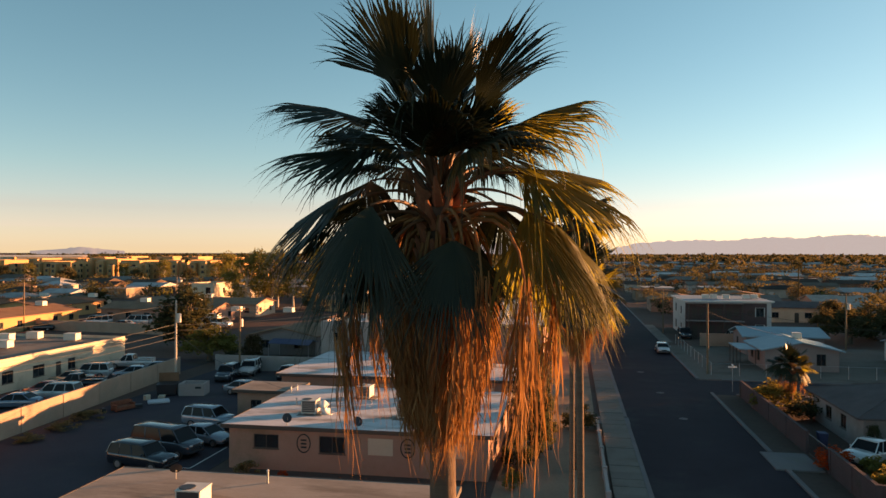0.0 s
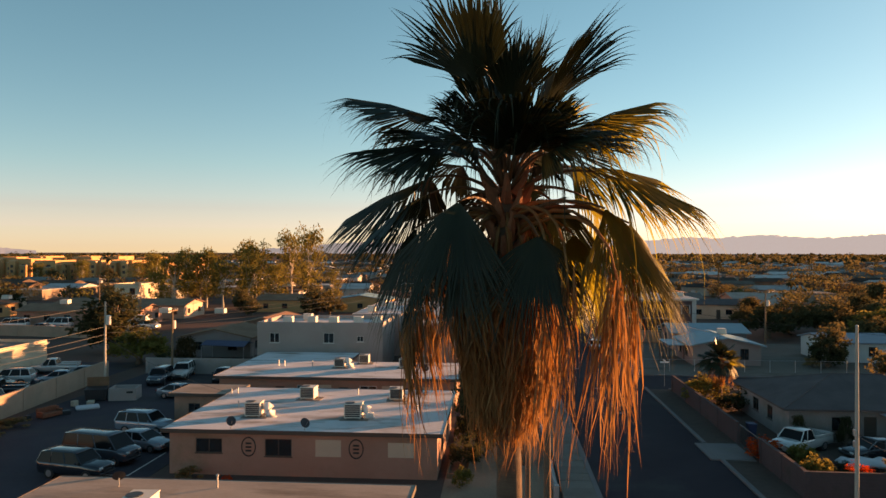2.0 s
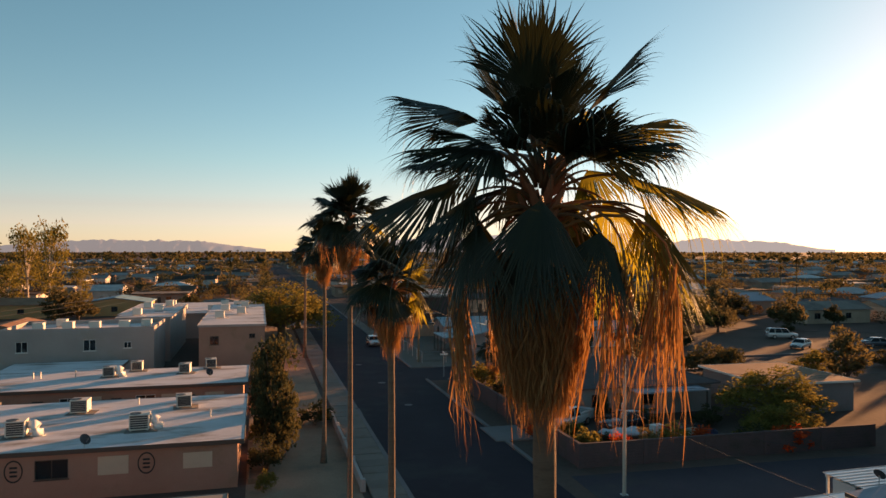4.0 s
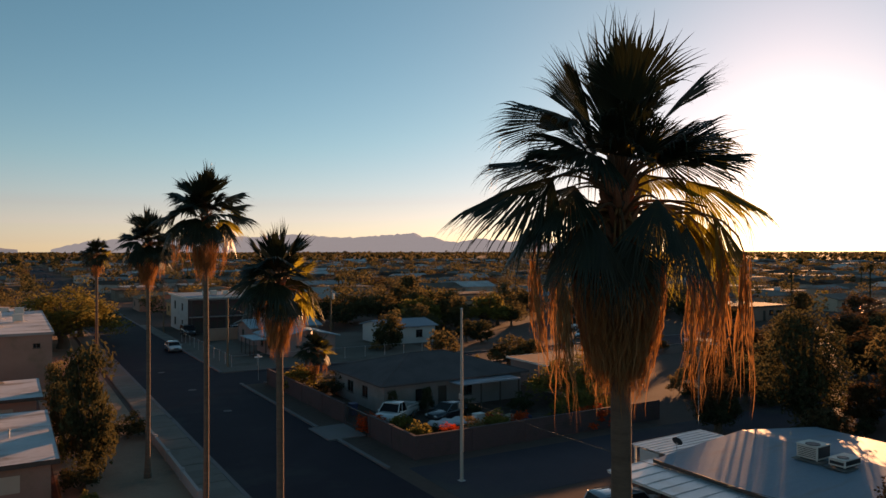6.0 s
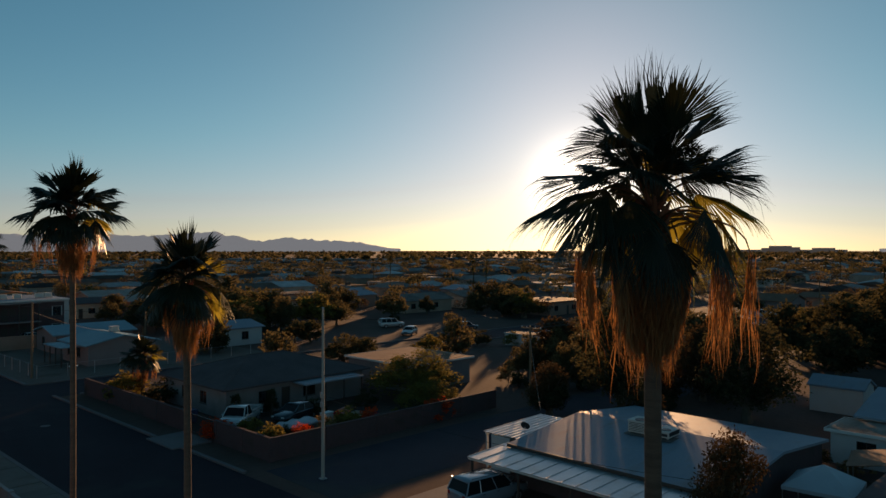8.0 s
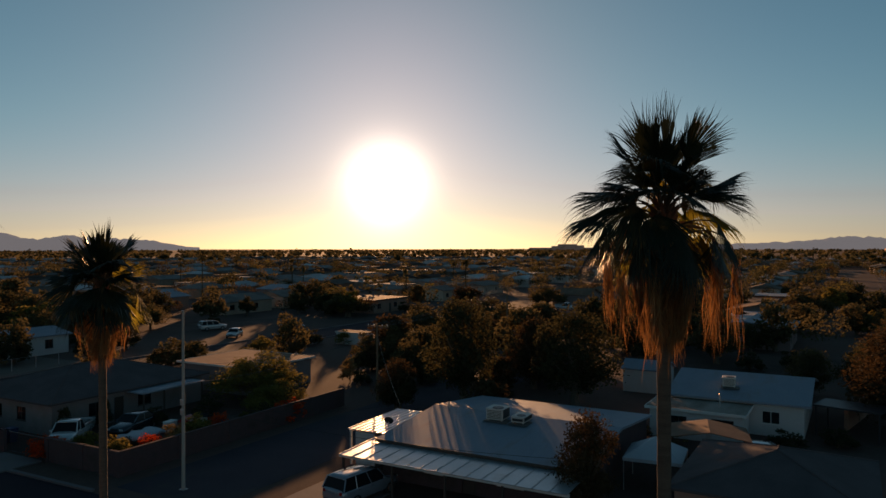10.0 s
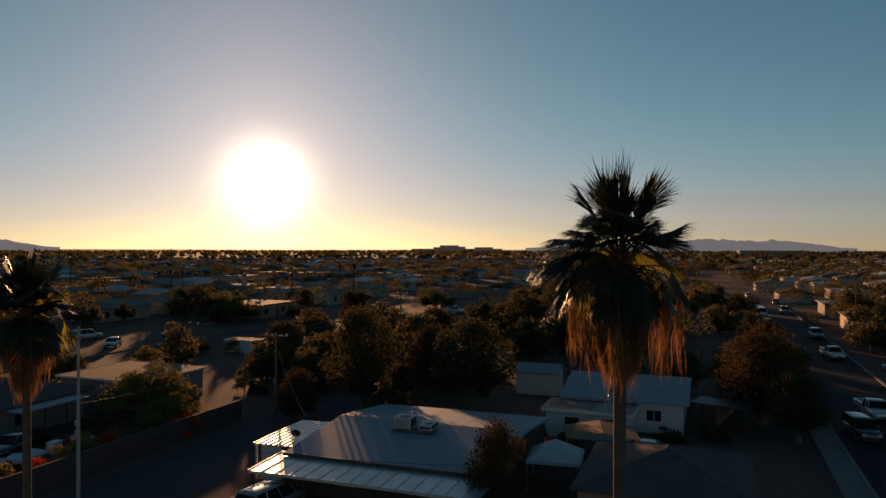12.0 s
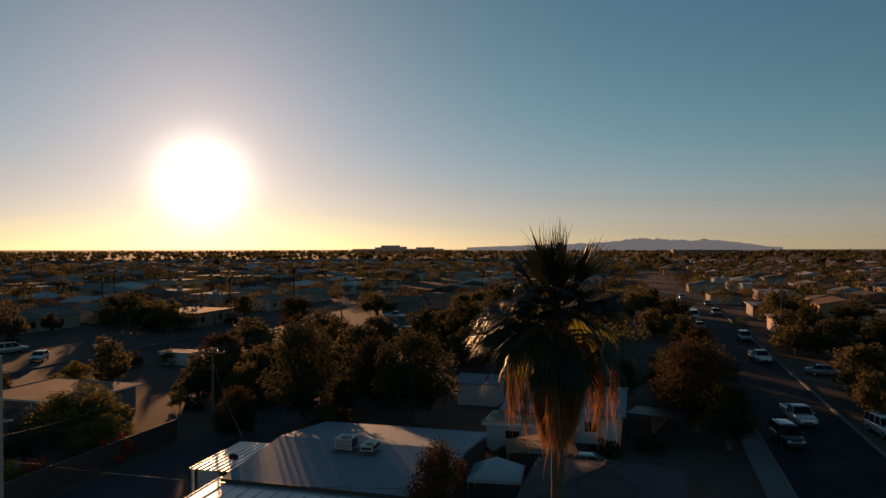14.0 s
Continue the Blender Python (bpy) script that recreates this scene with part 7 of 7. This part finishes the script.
for iy in range(-10, 46):
    for ix in range(-34, 56):
        x, y = ix * 19.0 + 8 + rng.uniform(-3, 3), iy * 21.0 + rng.uniform(-3.5, 3.5)
        d = math.hypot(x, y)
        if not free(x, y, 8) or not in_view(x, y) or d > 860 or iy % 5 == 0 and ix % 2 or rng.random() < 0.12:
            continue
        w, l, h = rng.uniform(9, 15), rng.uniform(8, 12), rng.uniform(2.6, 3.1)
        kind = rng.choice(("gable", "gable", "hip", "flat"))
        spots.append((x, y, max(w, l)))
        if d < 215:
            axis = rng.choice("xy")
            wm, rm = M[rng.choice(WALLS)], M[rng.choice(ROOFS)]
            k = [("s", 1.5, 1.0, 1.4, 1.1), ("s", w * 0.6, 1.0, 1.4, 1.1), ("w", 2.0, 1.0, 1.2, 1.1)]
            house(x - w / 2, y - l / 2, x + w / 2, y + l / 2, h, wm, rm, LABELS[kind], kind, rng.uniform(0.9, 1.5), 0.45, axis, k, [("s", w * 0.45, 0.9, 2.05)], M["trim_dark"], group="houses of the suburb", rz=rng.choice((0, 0, 90)) * 0)
        else:
            far_houses += 1
            far_w.box(x - w / 2, y - l / 2, 0, x + w / 2, y + l / 2, h)
            for q in range(2):
                far_w.box(x - w / 2 + 1 + q * w / 2, y - l / 2 - 0.02, 1.0, x - w / 2 + 2.3 + q * w / 2, y - l / 2 + 0.05, 2.0)
            o = 0.5
            if kind == "flat":
                far_r.box(x - w / 2 - 0.2, y - l / 2 - 0.2, h, x + w / 2 + 0.2, y + l / 2 + 0.2, h + 0.25)
                far_r.box(x - 0.7, y - 0.6, h + 0.25, x + 0.7, y + 0.6, h + 1.1)
            else:
                rr = rng.uniform(1.0, 1.6)
                e0 = w / 2 if kind == "gable" else w / 2 - l / 2 + 1
                far_r.add([(x - w / 2 - o, y - l / 2 - o, h), (x + w / 2 + o, y - l / 2 - o, h), (x + w / 2 + o, y + l / 2 + o, h), (x - w / 2 - o, y + l / 2 + o, h), (x - e0 - o, y, h + rr), (x + e0 + o, y, h + rr)],
                          [(0, 1, 5, 4), (2, 3, 4, 5), (1, 2, 5), (3, 0, 4), (3, 2, 1, 0)])


def patchwork(name, stops, rough):
    """Many joined pieces, each with a shade of its own, lightly mottled."""
    m, nt, bsdf, out = material(name)
    geo = nt.nodes.new("ShaderNodeNewGeometry")
    col = ramp(nt, geo.outputs["Random Per Island"], stops)
    dust = ramp(nt, noise_node(nt, coords(nt), 0.35, 4), [(0.35, (0.72, 0.72, 0.72)), (0.7, (1.1, 1.1, 1.1))])
    nt.links.new(mixc(nt, 1.0, col, dust, "MULTIPLY"), bsdf.inputs["Base Color"])
    bsdf.inputs["Roughness"].default_value = rough
    bsdf.inputs["Specular IOR Level"].default_value = 0.02
    return m


M["far_wall"] = patchwork("far_stucco", [(0.0, (0.16, 0.115, 0.09)), (0.5, (0.34, 0.25, 0.19)), (0.8, (0.48, 0.40, 0.33)), (1.0, (0.60, 0.58, 0.55))], 0.9)
M["far_roof"] = patchwork("far_roofing", [(0.0, (0.055, 0.045, 0.042)), (0.35, (0.13, 0.085, 0.065)), (0.6, (0.20, 0.165, 0.14)), (0.8, (0.34, 0.34, 0.34)), (1.0, (0.60, 0.61, 0.60))], 0.95)
tagged(far_w.ob("far_house_walls", M["far_wall"]), "stucco walls of many far suburban houses", "houses", kind="stuff")
tagged(far_r.ob("far_house_roofs", M["far_roof"]), "roofs of many far suburban houses", "roofs", kind="stuff")

# sunlit ochre apartments on the skyline beyond the lot
AP = random.Random(4)
for row, (y0, xs, step, n) in enumerate(((335, -318, 18.5, 9), (392, -372, 21.0, 10))):
    for i in range(n):
        x = xs + i * step + AP.uniform(-1.5, 1.5)
        y = y0 + AP.uniform(-8, 8)
        hh = AP.choice((8.6, 9.4, 10.0)) + row
        w = []
        for fl in (0.9, 3.8, 6.4):
            w += [("s", 2.0, fl, 1.5, 1.4), ("s", 5.6, fl, 2.4, 1.6), ("e", 2.0, fl, 1.5, 1.4), ("e", 6.5, fl, 2.2, 1.6), ("e", 11.5, fl, 1.5, 1.4)]
        flat = house(x, y, x + 10.5, y + 17, hh, M["stucco_gold"], M["roof_white"], "ochre three-storey apartments lit by the setting sun", over=0.0, wins=w, frame=M["trim_dark"], name="apartment_block", group="ochre apartments", fascia=M["stucco_gold"], parapet=0.5)

        for bx, bh in ((-4.6, hh - 0.4), (0.9, hh - AP.choice((0.0, 2.6)))):
            bay = Geo().box(bx, -10.9, 0, bx + 2.9, -8.51, bh).ob("bay", M["stucco_gold"], flat)
            for fl in (0.9, 3.8, 6.3):
                if fl + 1.6 < bh:
                    Geo().box(bx + 0.7, -10.95, fl, bx + 2.1, -10.91, fl + 1.4).ob("window", M["trim_dark"], bay)
            Geo().box(bx - 0.12, -11.02, bh, bx + 3.02, -8.52, bh + 0.18).ob("cornice", M["stucco_cream"], bay)
        for fy in (-6.2, 0.8):
            bay = Geo().box(5.26, fy, 0, 6.9, fy + 3.2, hh - 1.6).ob("bay", M["stucco_gold"], flat)
            for fl in (0.9, 3.8):
                Geo().box(6.91, fy + 0.8, fl, 6.95, fy + 2.2, fl + 1.4).ob("window", M["trim_dark"], bay)

# open trees in front of the ochre apartments
for i in range(13):
    tree("tall_a" if i % 2 else "far_fine_wide", -318 + i * 14.5 + AP.uniform(-5, 5), 300 + AP.uniform(-12, 16), AP.uniform(6.5, 10.5), AP.uniform(8, 12), "grey-green tree before the ochre apartments", rz=i * 47, group="trees by the apartments")

# single trees of the nearer streets
names = ["round_a", "round_b", "round_c", "wide_a", "wide_b", "wide_b", "fine_b", "bush_a", "fine_a", "wide_c"]
count = 0
for k in range(2600):
    x, y = rng.uniform(-190, 230), rng.uniform(-60, 230)
    d = math.hypot(x, y)
    if d > 170 or d < 60 or not in_view(x, y) or not free(x, y, 1.0) or any(abs(x - a) < s * 0.5 + 1 and abs(y - b) < s * 0.42 + 1 for a, b, s in spots):
        continue
    key = rng.choice(names)
    h = rng.uniform(3.5, 7.5) * (1.5 if key.startswith("tall") else 0.5 if key.startswith("bush") else 1)
    tree(key, x, y, h, h * rng.uniform(0.9, 1.5) * (0.6 if key.startswith("tall") else 1), "dusty street tree in low evening light", rz=rng.uniform(0, 360), group="trees of the suburb")
    count += 1
    if count >= 110:
        break

# woods: crowns of many clumps, one joined stuff per kind of foliage
npr = np.random.RandomState(9)


def far_woods(name, n, r0, r1, quads, size, mat, label, tall=(3.0, 6.5), power=0.5):
    b = np.radians(npr.uniform(-46, 112, n))
    r = r0 + (r1 - r0) * npr.rand(n) ** power
    cx, cy = r * np.sin(b) - 6, r * np.cos(b)
    ok = (np.abs(cx - 9.4) > 7) | (cy > 620)
    ok &= ~((cy > 77) & (cy < 91) & (cx > 10) & (cx < 340)) & ~((cy > -16) & (cy < -2) & (cx > 10) & (cx < 520))
    for x0, y0, x1, y1 in KEEP_OUT:
        ok &= ~((cx > x0 - 2) & (cx < x1 + 2) & (cy > y0 - 2) & (cy < y1 + 2) & (cy < 600) & (cx < 300))
    for sx, sy, sz in spots:
        ok &= ~((np.abs(cx - sx) < sz * 0.5) & (np.abs(cy - sy) < sz * 0.42))
    cx, cy = cx[ok], cy[ok]
    n = len(cx)
    h = npr.uniform(tall[0], tall[1], n)
    w = h * npr.uniform(0.45, 0.8, n)
    u = npr.normal(size=(n, quads, 3))
    u /= np.linalg.norm(u, axis=2, keepdims=True)
    u *= npr.rand(n, quads, 1) ** 0.33
    c = np.stack([cx[:, None] + u[..., 0] * w[:, None], cy[:, None] + u[..., 1] * w[:, None], h[:, None] * (0.60 + 0.40 * u[..., 2])], -1)
    a = npr.normal(size=(n, quads, 3))
    a /= np.linalg.norm(a, axis=2, keepdims=True)
    t = npr.normal(size=(n, quads, 3))
    bb = np.cross(a, t)
    bb /= np.linalg.norm(bb, axis=2, keepdims=True)
    s = size * npr.uniform(0.6, 1.4, (n, quads, 1)) * (h / 5.5)[:, None, None]
    v = np.stack([c - a * s, c + bb * s * 0.6, c + a * s, c - bb * s * 0.6], 2).reshape(-1, 3)
    v[:, 2] = np.maximum(v[:, 2], 0.05)
    f = np.arange(len(v)).reshape(-1, 4)
    me = bpy.data.meshes.new(name)
    me.from_pydata(v.tolist(), [], f.tolist())
    me.materials.append(mat)
    return tagged(new(name, me), label, "trees", kind="stuff")


far_woods("near_woods_olive", 380, 100, 280, 420, 0.23, M["leaf_olive"], "olive-brown garden trees between the houses", (2.6, 5.6), power=0.6)
far_woods("near_woods_rust", 200, 100, 280, 420, 0.23, M["leaf_rust"], "brownish garden trees between the houses", (2.6, 5.2), power=0.6)
far_woods("far_woods_olive", 2300, 200, 640, 90, 0.50, M["leaf_olive"], "olive-brown trees between far houses", (2.6, 6.0))
far_woods("far_woods_green", 1700, 130, 620, 90, 0.50, M["leaf_green"], "dark green trees between far houses", (2.6, 6.4))
far_woods("far_woods_gold", 300, 150, 620, 80, 0.50, M["leaf_gold"], "golden trees between far houses", (2.6, 5.2))
far_woods("far_woods_rust", 700, 200, 620, 80, 0.50, M["leaf_rust"], "brownish trees between far houses", (2.6, 5.6))
far_woods("skyline_woods", 3000, 560, 2300, 16, 2.2, M["leaf_olive"], "dusty tree canopy towards the horizon", (3.5, 8.0), 0.7)
far_woods("skyline_woods_dark", 1800, 560, 2300, 16, 2.2, M["leaf_green"], "dark tree canopy towards the horizon", (3.5, 9.0), 0.7)

# distant palms, one joined stuff
g = Geo()
for k in range(150):
    b, r = math.radians(rng.uniform(-44, 108)), rng.uniform(170, 900)
    x, y = r * math.sin(b), r * math.cos(b)
    if abs(x - 9.4) < 7 or not free(x, y, 3):
        continue
    h = rng.uniform(7, 13)
    g.tube([(x, y, 0), (x, y, h)], 0.18, 4, False)
    for q in range(18):
        a, e = rng.uniform(0, 6.28), rng.uniform(-1.2, 1.3)
        d = Vector((math.cos(a) * math.cos(e), math.sin(a) * math.cos(e), math.sin(e)))
        s = Vector((-math.sin(a), math.cos(a), 0)) * 0.55
        c = Vector((x, y, h))
        g.add([c + d * 0.5, c + d * 1.5 + s, c + d * 2.1 - Vector((0, 0, 0.4)), c + d * 1.5 - s], [(0, 1, 2, 3)])
tagged(g.ob("distant_palms", M["leaf_green"]), "many slim palms standing over the far suburb", "palm trees", kind="stuff")

# low hill with buildings on the skyline
hill = thing("hilltop_buildings", pose(2300 * math.sin(radians(72.0)), 2300 * math.cos(radians(72.0)), 0, 0, 0, -72.0), "dark flat buildings on a low rise at the skyline", "building")
for k, (x0, x1, h) in enumerate(((-70, -20, 17), (-50, 10, 23), (10, 32, 19), (62, 120, 17), (-140, -70, 12), (32, 62, 12), (120, 150, 12))):
    Geo().box(x0, -20, 0, x1, 20, h).ob("block", M["far_block"], hill)
wh = thing("warehouse", pose(1500 * math.sin(radians(95.7)), 1500 * math.cos(radians(95.7)), 0), "long pale warehouse near the skyline", "building")
Geo().box(-40, -60, 0, 40, 60, 11).ob("block", M["stucco_tan"], wh)

store = thing("store_building", pose(-333, 410, 0, 0, 0, 38), "long white commercial roof beyond the ochre apartments", "building")
Geo().box(-24, -9, 0, 24, 9, 11.2).ob("wall", M["stucco_cream"], store)
Geo().box(-24.5, -9.5, 11.2, 24.5, 9.5, 12.2).ob("roof", M["trim_white"], store)

# mountains: ridged strips far away
def ridge(name, points, dist, seed, label, mat="mountain"):
    """points: bearing, height above the horizon in degrees."""
    r = random.Random(seed)
    g = Geo()
    bs = [p[0] for p in points]
    n = int((bs[-1] - bs[0]) / 0.25)
    rows = []
    for k in range(n + 1):
        b = bs[0] + (bs[-1] - bs[0]) * k / n
        h = float(np.interp(b, bs, [p[1] for p in points]))
        h = max(0.0, h + (0.14 * noise.noise(Vector((b * 1.3, seed, 0))) + 0.14 * noise.noise(Vector((b * 3.4, seed, 3))) + 0.07 * noise.noise(Vector((b * 8.0, seed, 5)))) * min(1.0, h * 2))
        a = radians(b)
        top = 15 + math.tan(radians(h)) * dist
        for q, (dd, zz) in enumerate(((-320, 0.0), (-180, 0.38), (-70, 0.72), (0, 1.0), (160, 0.5), (400, 0.0))):
            d2 = dist + dd * (1 + 0.5 * noise.noise(Vector((b * 2.0, q, seed))))
            rows.append((d2 * math.sin(a), d2 * math.cos(a), max(-2, top * zz * (1 + 0.10 * noise.noise(Vector((b * 3, q * 2.0, seed)))) if 0 < zz < 1 else top * zz - 2 * (zz == 0))))
    g.v = rows
    for k in range(n):
        for q in range(5):
            i = k * 6 + q
            g.f.append((i, i + 6, i + 7, i + 1))
    return tagged(g.ob(name, M[mat], smooth=True), label, "mountains", kind="structure")


ridge("backdrop_mountains_south", [(2.5, 0.0), (4.7, 0.6), (7.8, 0.82), (8.7, 0.85), (11.4, 0.8), (14.3, 1.05), (16.4, 0.95), (19.6, 1.22), (22.6, 0.92), (24.9, 1.0), (28.3, 1.28), (30.4, 0.95), (31.9, 0.55), (34.1, 0.86), (36.0, 0.7), (39.8, 0.5), (42.0, 0.05), (43.0, 0.0)], 4100, 3, "hazy blue-grey mountain range on the horizon", "haze_glow_range")
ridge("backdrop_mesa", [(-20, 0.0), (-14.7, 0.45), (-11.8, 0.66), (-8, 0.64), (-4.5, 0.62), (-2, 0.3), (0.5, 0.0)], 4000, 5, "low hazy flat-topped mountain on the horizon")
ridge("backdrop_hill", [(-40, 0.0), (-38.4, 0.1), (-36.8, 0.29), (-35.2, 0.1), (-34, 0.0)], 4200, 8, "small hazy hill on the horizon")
ridge("backdrop_mountains_west", [(77.7, 0.0), (81.7, 0.15), (85.7, 0.25), (88.5, 0.4), (91.3, 0.7), (93.7, 0.55), (97.1, 0.52), (98.7, 0.3), (100.2, 0.05), (101.2, 0.0)], 4050, 13, "hazy mountain range in the evening haze", "haze_glow_range")

# the blocks west of the street stand a little askew to it
ASKEW = Matrix.Translation((-1.42, 7.09, 0)) @ Matrix.Rotation(-radians(1.75), 4, "Z") @ Matrix.Translation((1.42, -7.09, 0))
bpy.context.view_layer.update()
for ob in [o for o in bpy.data.objects if o.parent is None and o.type in ("MESH", "EMPTY")]:
    if any(w in ob.name for w in ("woods", "far_house", "distant", "backdrop", "ground", "road_street", "palm_tree", "hilltop", "warehouse")):
        continue
    spot = ob.matrix_world.translation.copy()
    if spot.length < 0.01:
        corners = [o.matrix_world @ Vector(c) for o in ([ob] if ob.type == "MESH" else ob.children) for c in o.bound_box]
        spot = sum(corners, Vector()) / len(corners)
    bearing = math.degrees(math.atan2(spot.x + 1.42, spot.y - 7.09))
    if 38 < bearing < 150 and spot.x > 14.6:
        ob.matrix_basis = ASKEW @ ob.matrix_basis
